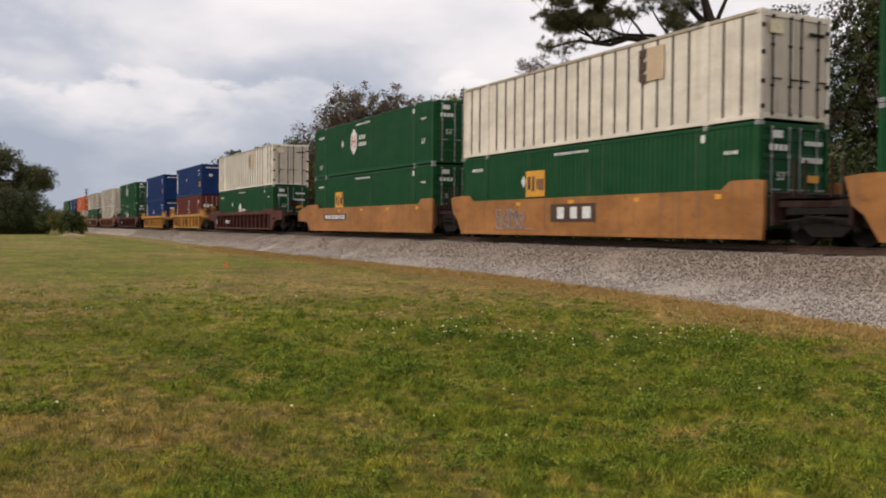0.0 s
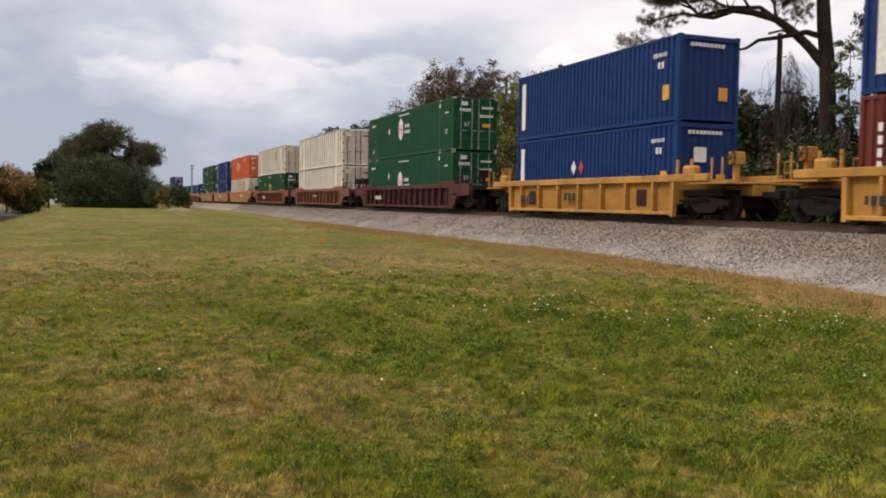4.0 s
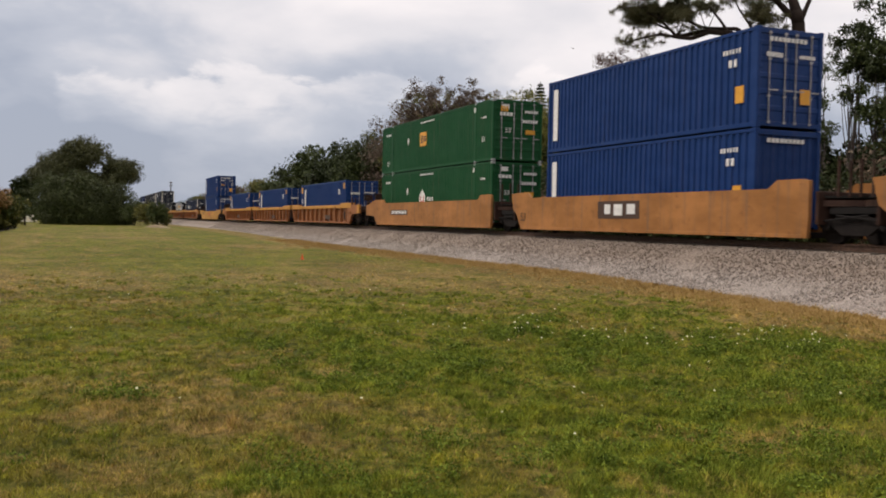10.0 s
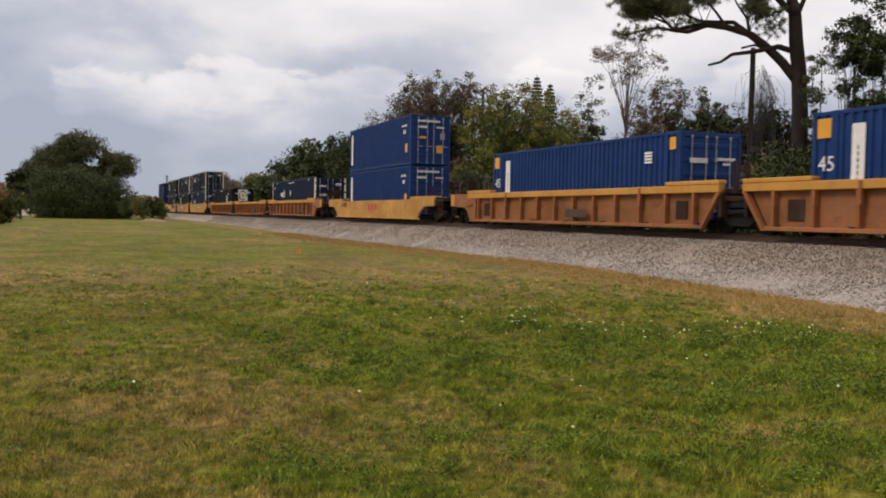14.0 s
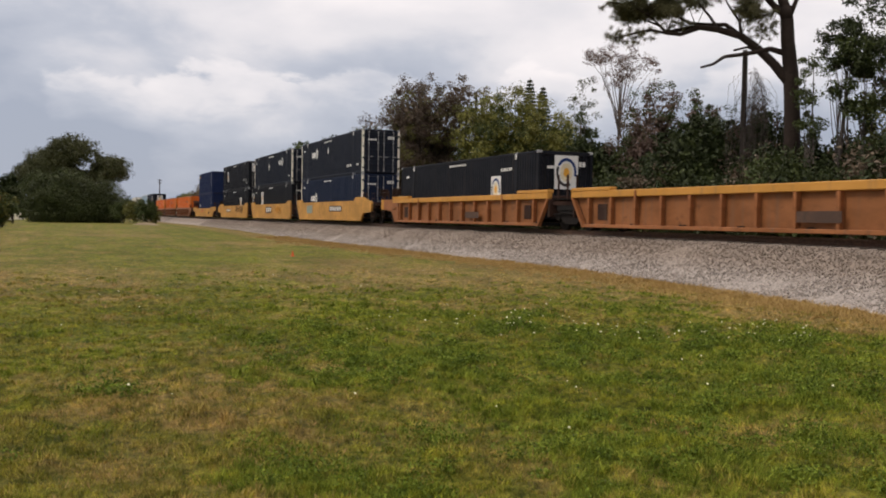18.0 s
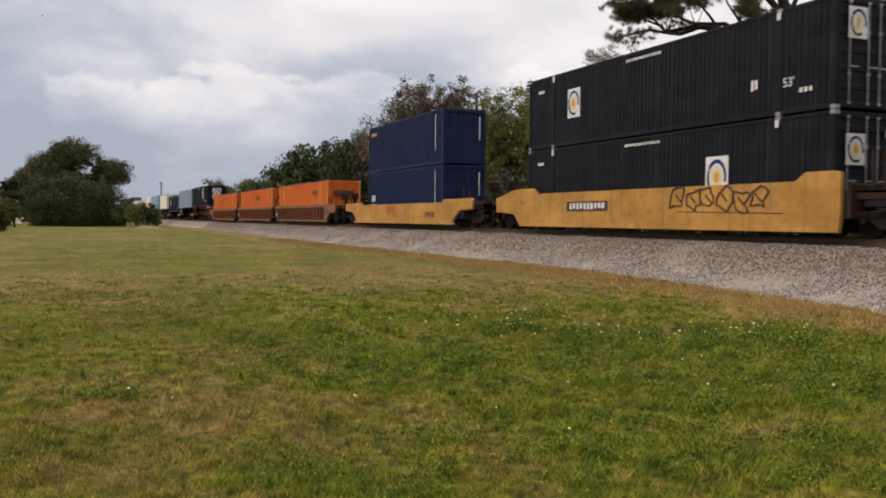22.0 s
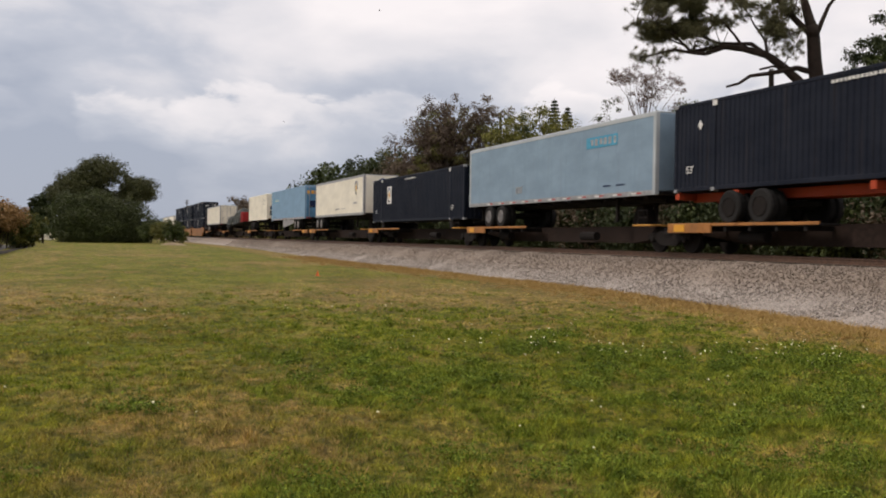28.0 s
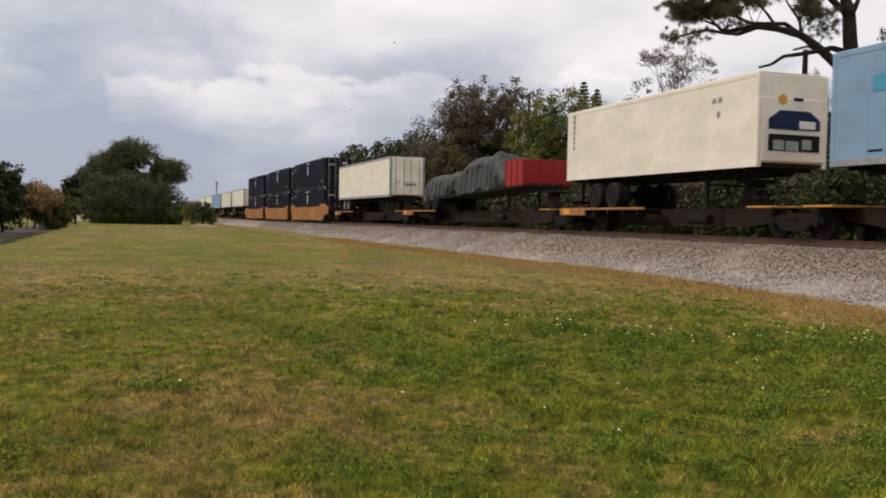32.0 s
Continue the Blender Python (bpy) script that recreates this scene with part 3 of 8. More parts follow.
def build_stones():
    rng = np.random.default_rng(5)
    n = 44000
    y = 4 + 116 * rng.random(n) ** 2.1
    e = np.array([foot(q) for q in y])
    u = rng.random(n)
    x = e - 0.25 + (17.7 - e + 0.25) * u
    keep = (u > 0.08) | (rng.random(n) < 0.45)
    x, y = x[keep], y[keep]
    z = np.array([max(bed_z(p, q), 0) for p, q in zip(x, y)])
    n = len(x)
    s = rng.uniform(0.015, 0.034, n)
    base = np.array([(1, 0, 0), (0, 1, 0), (-1, 0, 0), (0, -1, 0), (0, 0, 1), (0, 0, -1)], float)
    v = base[None] * (s[:, None, None] * rng.uniform(0.6, 1.4, (n, 6, 1)))
    a = rng.uniform(0, 6.28, n)
    c, d = np.cos(a)[:, None], np.sin(a)[:, None]
    vx, vy = v[:, :, 0] * c - v[:, :, 1] * d, v[:, :, 0] * d + v[:, :, 1] * c
    vz = v[:, :, 2] + 0.5 * vx * rng.uniform(-1, 1, (n, 1))
    v = np.stack([vx + x[:, None], vy + y[:, None], vz + z[:, None] + 0.02], 2).reshape(-1, 3)
    t = np.array([(0, 1, 4), (1, 2, 4), (2, 3, 4), (3, 0, 4), (1, 0, 5), (2, 1, 5), (3, 2, 5), (0, 3, 5)])
    f = (np.arange(n) * 6)[:, None, None] + t[None]
    o = new("ballast_stones", soup("ballast_stones", v, f.reshape(-1, 3), M["stones"]))
    tagged(o, "loose angular crushed grey ballast stones along the track", "gravel", kind="stuff")


build_stones()


def build_track():
    prof = [(-0.07, 0), (0.07, 0), (0.07, 0.012), (0.012, 0.03), (0.012, 0.125), (0.036, 0.14), (0.036, 0.17), (-0.036, 0.17), (-0.036, 0.14), (-0.012, 0.125), (-0.012, 0.03), (-0.07, 0.012)]
    for side in (-1, 1):
        g = Geo().prism(prof, "y", -40, 900)
        r = new("rail", g.mesh("rail", M["rail"]))
        r.location = (TX + side * 0.755, 0, RAIL - 0.17)
        tagged(r, "worn steel rail with a rusty web", "rail", "rails of the track", "structure")
    me = Geo().box(-1.3, 1.3, -0.11, 0.11, -0.16, 0, 0.012).mesh("sleeper", M["tie"])
    rng = random.Random(3)
    bed = new("track_bed_sleepers")
    tagged(bed, "row of weathered timber sleepers under the rails", "sleepers", kind="structure")
    for i in range(150):
        o = part("sleeper", me, None, bed)
        o.location = (TX + rng.uniform(-0.03, 0.03), 4 + i * 0.52, RAIL - 0.165)
        o.rotation_euler = (0, 0, rng.uniform(-0.02, 0.02))


build_track()


def build_road():
    """Sunken lane beyond the meadow's edge."""
    ys = np.arange(16, 140, 2.0)
    v = []
    for y in ys:
        w = 0.4 * noise.noise((y * 0.05, 3, 0))
        for x in (-12.5, -10.5, -8.6):
            v.append((x + w, y, ground_z(-11, y) + 0.05))
    f = np.array([(j * 3 + i, j * 3 + i + 1, (j + 1) * 3 + i + 1, (j + 1) * 3 + i) for j in range(len(ys) - 1) for i in range(2)])
    o = new("road", soup("road", np.array(v), f, M["asphalt"], True))
    tagged(o, "narrow worn asphalt lane beside the meadow", "road", kind="structure")
    # dark strip along the lane: the ditch's shade is put into its colour
    v = [(x + 0.3 * noise.noise((y * 0.2, x, 0)), y, ground_z(-8, y) + 0.04) for y in ys for x in (-8.3, -7.2)]
    f = np.array([(j * 2, j * 2 + 1, j * 2 + 3, j * 2 + 2) for j in range(len(ys) - 1)])
    o = new("verge", soup("verge", np.array(v), f, M["soil"], True))
    tagged(o, "strip of dark bare soil along the lane", "verge", kind="structure")


build_road()


# ---- freight cars and their loads ----
# Local axes of a car: y along the train, 0 at its middle; z 0 at the rail; -x faces the meadow.
TRAIN = []      # (thing, place along the train at the start, height)
SHARED = {}
WHEEL_R = 0.46


def shared(key, make, material, smooth=False):
    if key not in SHARED:
        SHARED[key] = make().mesh(key[0], material, smooth)
    return SHARED[key]


def rides(ob, y0, z):
    TRAIN.append((ob, y0, z))
    return ob


def wheelset_geo():
    g = Geo()
    for s in (-1, 1):
        x = s * 0.755
        g.lathe([(-0.07, 0.10), (-0.065, 0.39), (-0.07, 0.455), (-0.02, 0.46), (0.02, 0.46), (0.045, 0.487), (0.062, 0.48), (0.062, 0.39), (0.03, 0.14), (0.05, 0.10)] if s < 0 else
                [(-0.05, 0.10), (-0.03, 0.14), (-0.062, 0.39), (-0.062, 0.48), (-0.045, 0.487), (-0.02, 0.46), (0.02, 0.46), (0.07, 0.455), (0.065, 0.39), (0.07, 0.10)], (x, 0, 0), n=16)
    g.tube((-1.0, 0, 0), (1.0, 0, 0), 0.08, n=10)
    for s in (-1, 1):
        g.lathe([(-0.12, 0.09), (-0.1, 0.12), (0.05, 0.12), (0.07, 0.05)], (s * 1.02, 0, 0), n=10)
    return g


def side_frame_geo():
    g = Geo()
    lower = [(-1.15, 0.42), (-1.15, 0.62), (-0.75, 0.66), (-0.42, 0.72), (0.42, 0.72), (0.75, 0.66), (1.15, 0.62), (1.15, 0.42),
             (1.02, 0.50), (0.78, 0.50), (0.42, 0.24), (-0.42, 0.24), (-0.78, 0.50), (-1.02, 0.50)]
    g.prism(lower, "x", -0.07, 0.07)
    for s in (-1, 1):
        g.box(-0.1, 0.1, s * 0.89 - 0.15, s * 0.89 + 0.15, 0.5, 0.66, 0.02)
    for k in (-0.14, 0, 0.14):
        g.lathe([(-0.13, 0.055), (0.13, 0.055)], (0, k, 0.44), "z", 10)
    g.box(-0.11, 0.11, -0.22, 0.22, 0.58, 0.68, 0.02)
    return g


def truck(car, y):
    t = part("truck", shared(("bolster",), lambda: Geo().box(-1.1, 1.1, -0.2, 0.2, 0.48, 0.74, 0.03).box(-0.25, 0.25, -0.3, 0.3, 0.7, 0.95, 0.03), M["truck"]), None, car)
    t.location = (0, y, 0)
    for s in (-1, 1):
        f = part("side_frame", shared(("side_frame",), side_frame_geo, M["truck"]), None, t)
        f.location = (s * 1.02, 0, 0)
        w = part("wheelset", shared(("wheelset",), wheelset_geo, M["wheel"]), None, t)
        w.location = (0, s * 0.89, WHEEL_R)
        WHEELS.append((w, s * 0.89))
    return t


WHEELS = []


def coupler(car, y, s):
    g = Geo().box(-0.09, 0.09, min(y, y + s * 0.75), max(y, y + s * 0.75), 0.72, 0.92, 0.02).box(-0.17, 0.17, min(y + s * 0.6, y + s * 0.85), max(y + s * 0.6, y + s * 0.85), 0.66, 0.98, 0.04)
    part("coupler", g, M["truck"], car)
    h = Geo()
    pts = [(0.3, y, 0.7), (0.3, y + s * 0.2, 0.45), (0.25, y + s * 0.5, 0.35), (0.15, y + s * 0.75, 0.5)]
    for a, b in zip(pts, pts[1:]):
        h.tube(a, b, 0.03, n=6)
    part("brake_hose", h, M["under"], car)


def brake_stand(car, y, col, z):
    """Hand brake wheel on its stand, with a ladder and rails, at a car's end."""
    g = Geo().box(-0.75, -0.55, y - 0.06, y + 0.06, z, z + 0.95, 0.01).box(-0.9, -0.4, y - 0.12, y + 0.12, z + 0.55, z + 0.95, 0.02)
    part("brake_housing", g, col, car)
    r = Geo()
    c = Vector((-0.92, y, z + 0.75))
    for i in range(12):
        a, b = 2 * math.pi * i / 12, 2 * math.pi * (i + 1) / 12
        r.tube(c + Vector((0, 0.27 * math.cos(a), 0.27 * math.sin(a))), c + Vector((0, 0.27 * math.cos(b), 0.27 * math.sin(b))), 0.018, n=5)
    for i in range(3):
        a = math.pi * i / 3
        d = Vector((0, 0.27 * math.cos(a), 0.27 * math.sin(a)))
        r.tube(c - d, c + d, 0.014, n=5)
    part("brake_wheel", r, M["under"], car)


def handrail(car, x, y, z, h, col):
    g = Geo().tube((x, y - 0.28, z), (x, y - 0.28, z + h), 0.016, n=6).tube((x, y + 0.28, z), (x, y + 0.28, z + h), 0.016, n=6)
    g.tube((x, y - 0.28, z + h), (x, y + 0.28, z + h), 0.016, n=6).tube((x, y - 0.28, z + h * 0.5), (x, y + 0.28, z + h * 0.5), 0.018, n=6)
    part("handrail", g, col, car)


def sill_step(car, x, y, z, col):
    g = Geo()
    for s in (-0.22, 0.22):
        g.box(x - 0.02, x + 0.02, y + s - 0.02, y + s + 0.02, z - 0.75, z)
    for k in (0.72, 0.4):
        g.box(x - 0.025, x + 0.025, y - 0.22, y + 0.22, z - k - 0.02, z - k + 0.02)
    part("sill_step", g, col, car)


def bars(car, x, y0, y1, z0, z1, n, material, name="stencil"):
    """Unreadable writing as a row of upright bars on the meadow side."""
    rng = random.Random(int(abs(y0 * 97 + z0 * 31) * 10))
    g = Geo()
    w = (y1 - y0) / n
    for i in range(n):
        a = y0 + i * w
        g.box(x - 0.008, x, a + w * 0.12, a + w * rng.uniform(0.6, 0.86), z0 + (z1 - z0) * rng.choice((0, 0, 0.12)), z1)
    part(name, g, material, car)["kind"] = "stuff"


def scrawl(car, x, y0, y1, z0, z1, n, material):
    """Sprayed outlines of fat unreadable shapes, side by side."""
    rng = random.Random(n * 7)
    w = (y1 - y0) / n
    for i in range(n):
        cy, cz = y0 + (i + 0.5) * w, (z0 + z1) / 2 + rng.uniform(-0.06, 0.06)
        ring = []
        for k in range(11):
            q = 2 * math.pi * k / 11
            e = rng.uniform(0.5, 1.3)
            ring.append((x, cy + w * 0.52 * e * math.copysign(abs(math.cos(q)) ** 0.6, math.cos(q)), cz + (z1 - z0) * 0.5 * e * math.copysign(abs(math.sin(q)) ** 0.6, math.sin(q))))
        g = Geo()
        for p, q in zip(ring, ring[1:] + ring[:1]):
            g.tube(p, q, 0.03, n=4)
        g.tube((x, cy - w * 0.2, cz - 0.1), (x, cy + w * 0.15, cz + 0.12), 0.03, n=4)
        part("spray_outline", g, material, car)["kind"] = "stuff"
    part("spray_line", Geo().tube((x, y0 - 0.6, z0 - 0.08), (x, y1 - 0.3, z0 - 0.02), 0.012, n=4), material, car)


# darker paint copies for web plates: dirt, plus recess shade put into the colour
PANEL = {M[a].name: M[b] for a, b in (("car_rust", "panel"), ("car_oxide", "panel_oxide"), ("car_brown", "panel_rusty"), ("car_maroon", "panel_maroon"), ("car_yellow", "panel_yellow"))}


def well_sides(style, L, col, top, rib_gap, car, hump=True, ends=(True, True)):
    """Both long sides of a well car; an outer end reaches out over its truck."""
    X = 1.49
    zb, zt, zh = 0.14, 1.47, 1.70
    for s in (-1, 1):
        if style == "smooth":
            a, e = L / 2, L / 2 - 2.6
            out = [(a - 0.3, zb), (a + 0.12, zb + 0.42), (a + 0.3, zb + 0.52), (a + 1.9, zb + 0.6), (a + 1.95, zt - 0.12), (a + 1.4, zt - 0.04), (a + 0.25, zh - 0.03)]
            upright = [(a - 0.3, zb), (a - 0.25, zb + 0.5), (a - 0.25, zh - 0.05)]
            raked = [(a - 0.9, zb), (a - 0.5, zb + 0.6), (a - 0.15, zb + 0.85), (a + 0.05, zh - 0.05)]
            crest = [(a - 0.5, zh), (e + 1.2, zh), (e + 0.85, zt)]
            near_end = out if ends[0] else upright
            far = [(-p, q) for p, q in (near_end + crest)[::-1]] + (out if ends[1] else raked) + crest
            if not hump:
                half = [(a - 1.3, zb), (a - 0.75, zb + 0.45), (a - 0.2, zb + 0.72), (a + 1.25, zb + 0.76), (a + 1.25, zt - 0.14), (a + 1.15, zt - 0.05), (a - 2.3, zt - 0.05), (a - 2.4, zt - 0.2)]
                far = half + [(-p, q) for p, q in half[::-1]]
            g = Geo().prism(far, "x", s * (X - 0.12), s * X)
            part("side_sill", g, col, car)
            lip = Geo().box(min(s * X, s * (X + 0.025)), max(s * X, s * (X + 0.025)), -a + 0.8, a - 0.8, zb, zb + 0.10, 0.01) if not hump else Geo().box(min(s * X, s * (X + 0.025)), max(s * X, s * (X + 0.025)), -a + 0.4, a - 1.0, zb, zb + 0.10, 0.01)
            part("bottom_chord", lip, col, car)
        else:
            a = L / 2
            long = col == M["car_yellow"]
            at_end = a + (1.75 if long else 0.0)
            t = Geo().box(min(s * (X - 0.23), s * X), max(s * (X - 0.23), s * X), -at_end, at_end, zt - 0.24, zt, 0.02)
            part("top_chord", t, top, car)
            b = Geo().box(min(s * (X - 0.23), s * X), max(s * (X - 0.23), s * X), -a + (0.1 if long else 0.9), a - (0.1 if long else 0.9), zb, zb + 0.12, 0.015)
            part("bottom_chord", b, col, car)
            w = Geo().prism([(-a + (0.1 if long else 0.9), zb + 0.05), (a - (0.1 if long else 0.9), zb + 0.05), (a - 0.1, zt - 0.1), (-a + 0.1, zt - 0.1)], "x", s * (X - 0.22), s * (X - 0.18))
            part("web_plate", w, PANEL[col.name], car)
            n = int((L - 2.4) / rib_gap)
            me = shared(("rib", col.name, s), lambda: Geo().box(min(s * (X - 0.18), s * (X - 0.008)), max(s * (X - 0.18), s * (X - 0.008)), -0.055, 0.055, zb + 0.12, zt - 0.24, 0.006), col)
            for i in range(n + 1):
                r = part("rib", me, None, car)
                r.location = (0, -L / 2 + 1.2 + (L - 2.4) * i / n, 0)
            for k in (-1, 1):
                if not long and ends[0 if k < 0 else 1]:
                    g = Geo().prism([(k * (a - 0.95), zb), (k * (a - 0.35), zb), (k * (a + 0.05), zb + 0.5), (k * (a + 0.4), zb + 0.66), (k * (a + 1.95), zb + 0.72), (k * (a + 1.95), zt - 0.02), (k * (a - 0.95), zt - 0.02)], "x", s * (X - 0.17), s * (X - 0.012))
                    part("end_fascia", g, col, car)
                    part("fascia_tip", Geo().box(min(s * (X - 0.1), s * (X + 0.01)), max(s * (X - 0.1), s * (X + 0.01)), min(k * (a + 1.55), k * (a + 1.98)), max(k * (a + 1.55), k * (a + 1.98)), zb + 0.72, zt - 0.02, 0.01), top, car)
                    part("tie_down", Geo().box(min(s * (X - 0.02), s * (X + 0.05)), max(s * (X - 0.02), s * (X + 0.05)), min(k * (a - 0.6), k * (a + 0.1)), max(k * (a - 0.6), k * (a + 0.1)), 0.86, 1.0, 0.02), PANEL[col.name], car)
                    continue
                g = Geo().prism([(k * (a - (0.16 if long else 0.9)), zb - (0.05 if long else 0)), (k * (a - (0.0 if long else 0.78)), zb - (0.05 if long else 0)), (k * (a + 0.02), zt - 0.24), (k * (a - 0.14), zt - 0.24)], "x", s * (X - 0.17), s * (X - 0.01))
                part("end_brace", g, col, car)
            for i in (2, n - 2) if n > 8 else ():
                y = -L / 2 + 1.2 + (L - 2.4) * i / n
                part("chord_clamp", Geo().box(min(s * (X - 0.02), s * (X + 0.03)), max(s * (X - 0.02), s * (X + 0.03)), y - 0.13, y - 0.03, zt - 0.62, zt - 0.03, 0.008), col, car)
            # solid dark blocks: the shade of a recess is put into their colour
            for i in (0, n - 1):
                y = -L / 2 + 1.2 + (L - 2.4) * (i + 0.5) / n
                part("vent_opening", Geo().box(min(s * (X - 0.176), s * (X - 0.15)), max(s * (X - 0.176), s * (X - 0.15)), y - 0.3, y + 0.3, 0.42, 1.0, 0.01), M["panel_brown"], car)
            if hump:
                for k in (-1, 1):
                    g = Geo().box(min(s * (X - 0.3), s * (X + 0.01)), max(s * (X - 0.3), s * (X + 0.01)), min(k * a, k * (a - 2.6)), max(k * a, k * (a - 2.6)), zt, zt + 0.13, 0.02)
                    part("end_cap_plate", g, top, car)
    # floor of the well: cross beams and a long centre plate
    g = Geo()
    for i in range(7):
        y = -L / 2 + 1.2 + (L - 2.4) * i / 6
        g.box(-X + 0.12, X - 0.12, y - 0.14, y + 0.14, zb, zb + 0.16)
    g.box(-0.5, 0.5, -L / 2 + 1, L / 2 - 1, zb + 0.02, zb + 0.1)
    part("well_floor", g, M["under"], car)


def well_car(y0, style, L, col, top=None, span=None, trucks=(-1, 1), rib_gap=1.15, hump=True, label="", ends=(True, True), marks=()):
    """One unit of a well wagon. L: the well's sides; span: between the truck centres."""
    top = top or col
    span = span or L + 1.9
    car = thing("well_car", label, "freight wagon", "wagons of the train")
    plat = col if style == "ribbed" and col == M["car_yellow"] else M["panel_brown"]
    rail_paint = col if plat == col else M["panel_brown"]
    well_sides(style, L, col, top, rib_gap, car, hump, ends)
    zt = 1.47
    for s in (-1, 1):
        y = s * L / 2
        out = s * (span / 2 + 0.35) if not ends[0 if s < 0 else 1] else s * (span / 2 + 1.5)
        g = Geo().box(-1.4, 1.4, min(y, y - s * 0.12), max(y, y - s * 0.12), 0.5, zt - 0.1, 0.02)
        part("bulkhead", g, plat, car)
        g = Geo().box(-0.42, 0.42, min(y, out), max(y, out), 0.78, 1.12, 0.03)
        g.prism([(-1.25, y), (1.25, y), (0.55, y + s * 1.3), (-0.55, y + s * 1.3)], "z", 0.98, 1.14)
        part("end_sill", g, plat, car)
        # added dark block that fills the shaded gap behind the truck
        d0, d1 = sorted((y + s * 0.05, s * (span / 2 + 0.9)))
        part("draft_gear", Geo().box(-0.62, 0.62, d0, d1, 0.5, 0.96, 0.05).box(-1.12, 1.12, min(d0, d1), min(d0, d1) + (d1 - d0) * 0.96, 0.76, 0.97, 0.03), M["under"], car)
        if ends[0 if s < 0 else 1]:
            p = Geo().box(-1.45, 1.45, min(y + s * 0.9, out), max(y + s * 0.9, out), 1.14, 1.2, 0.01)
            for k in range(4):
                x = -1.3 + k * 0.85
                p.box(x, x + 0.05, min(y + s * 0.9, out), max(y + s * 0.9, out), 1.2, 1.225)
            part("end_platform", p, plat, car)
            coupler(car, out, s)
            brake_stand(car, out - s * 0.55, plat, 1.2)
            if plat == col:
                for q in (0.25, 0.75):
                    part("stanchion", Geo().box(-1.44, -1.39, out - s * q - 0.025, out - s * q + 0.025, 1.2, 1.95, 0.006), plat, car)
                part("brake_cylinder", Geo().box(-1.5, -1.15, out - s * 1.9 - 0.3, out - s * 1.9 + 0.3, 1.3, 1.75, 0.08), plat, car)
            else:
                handrail(car, -1.4, out - s * 0.45, 1.2, 0.7, rail_paint)
                sill_step(car, -1.43, out - s * 0.4, 1.15, plat)
            handrail(car, 1.4, out - s * 0.45, 1.2, 0.7, rail_paint)
            for q in (-0.4, 0.35):
                part("stanchion", Geo().box(-1.46, -1.38, y + s * 0.5 + q - 0.04, y + s * 0.5 + q + 0.04, 1.2, 1.95, 0.006), rail_paint if plat == col else M["panel_brown"], car)
        else:
            g = Geo().prism([(-1.2, y), (1.2, y), (0.8, y + s * 0.75), (-0.8, y + s * 0.75)], "z", 1.2, 1.26)
            part("end_platform", g, M["under"], car)
            for q in (-1.3, -0.9):
                part("stanchion", Geo().box(q - 0.03, q + 0.03, y + s * 0.55 - 0.03, y + s * 0.55 + 0.03, 1.2, 2.15, 0.006), M["panel_brown"], car)
    for s in trucks:
        truck(car, s * span / 2)
    # pipes and valves that hang low
    for k in (-1, 1):
        part("air_pipe", Geo().tube((-1.2, k * L / 2, 0.6), (-1.2, k * (L / 2 + 1.4), 0.75), 0.025, n=6), M["under"], car)
    for kind, *a in marks:
        if kind == "plate":
            y, w, h, z, n, m_back, m_bar = a
            part("name_plate", Geo().box(-1.50, -1.492, y - w / 2, y + w / 2, z, z + h), m_back, car)
            if n:
                bars(car, -1.502, y - w / 2 + w * 0.06, y + w / 2 - w * 0.06, z + h * 0.18, z + h * 0.82, n, m_bar)
        elif kind == "bars":
            y, w, h, z, n, m_bar = a
            bars(car, -1.492, y - w / 2, y + w / 2, z, z + h, n, m_bar)
        elif kind == "scrawl":
            y0_, y1_, z0_, z1_, n, m_line = a
            scrawl(car, -1.497, y0_, y1_, z0_, z1_, n, m_line)
        elif kind == "text":
            y, z, size, txt, m_bar = a
            o = part("stencil", lettering(txt, size, m_bar), None, car)
            o.rotation_euler, o.location = (math.pi / 2, 0, -math.pi / 2), (-1.5, y, z)
    return rides(car, y0, RAIL)


def wave(y0, y1, z0, z1, x, s, depth, period, duty=0.36):
    """A sheet with upright trapezoid corrugations, seen from side s (-1: the meadow)."""
    n = max(1, round((y1 - y0) / period))
    p = (y1 - y0) / n
    ys, ds = [], []
    slope = (1 - 2 * duty) / 2 * p
    for i in range(n):
        a = y0 + i * p
        ys += [a, a + duty * p, a + duty * p + slope, a + 2 * duty * p + slope]
        ds += [0, 0, depth, depth]
    ys.append(y1)
    ds.append(0)
    g = Geo()
    vs = [(x - s * d, y, z) for z in (z0, z1) for y, d in zip(ys, ds)]
    k = len(ys)
    g.add(vs, [(i, i + 1, i + 1 + k, i + k) for i in range(k - 1)])
    return g


def locking_rod(door, x, y, z0, z1, material):
    g = Geo().tube((x, y, z0), (x, y, z1), 0.022, n=6)
    for z in (z0 + 0.05, z0 + (z1 - z0) * 0.3, z0 + (z1 - z0) * 0.7, z1 - 0.05):
        g.box(x - 0.05, x + 0.05, y - 0.02, y + 0.03, z - 0.03, z + 0.03)
    g.box(x - 0.02, x + 0.3, y - 0.035, y - 0.015, z0 + (z1 - z0) * 0.36, z0 + (z1 - z0) * 0.36 + 0.04)
    part("locking_rod", g, material, door)


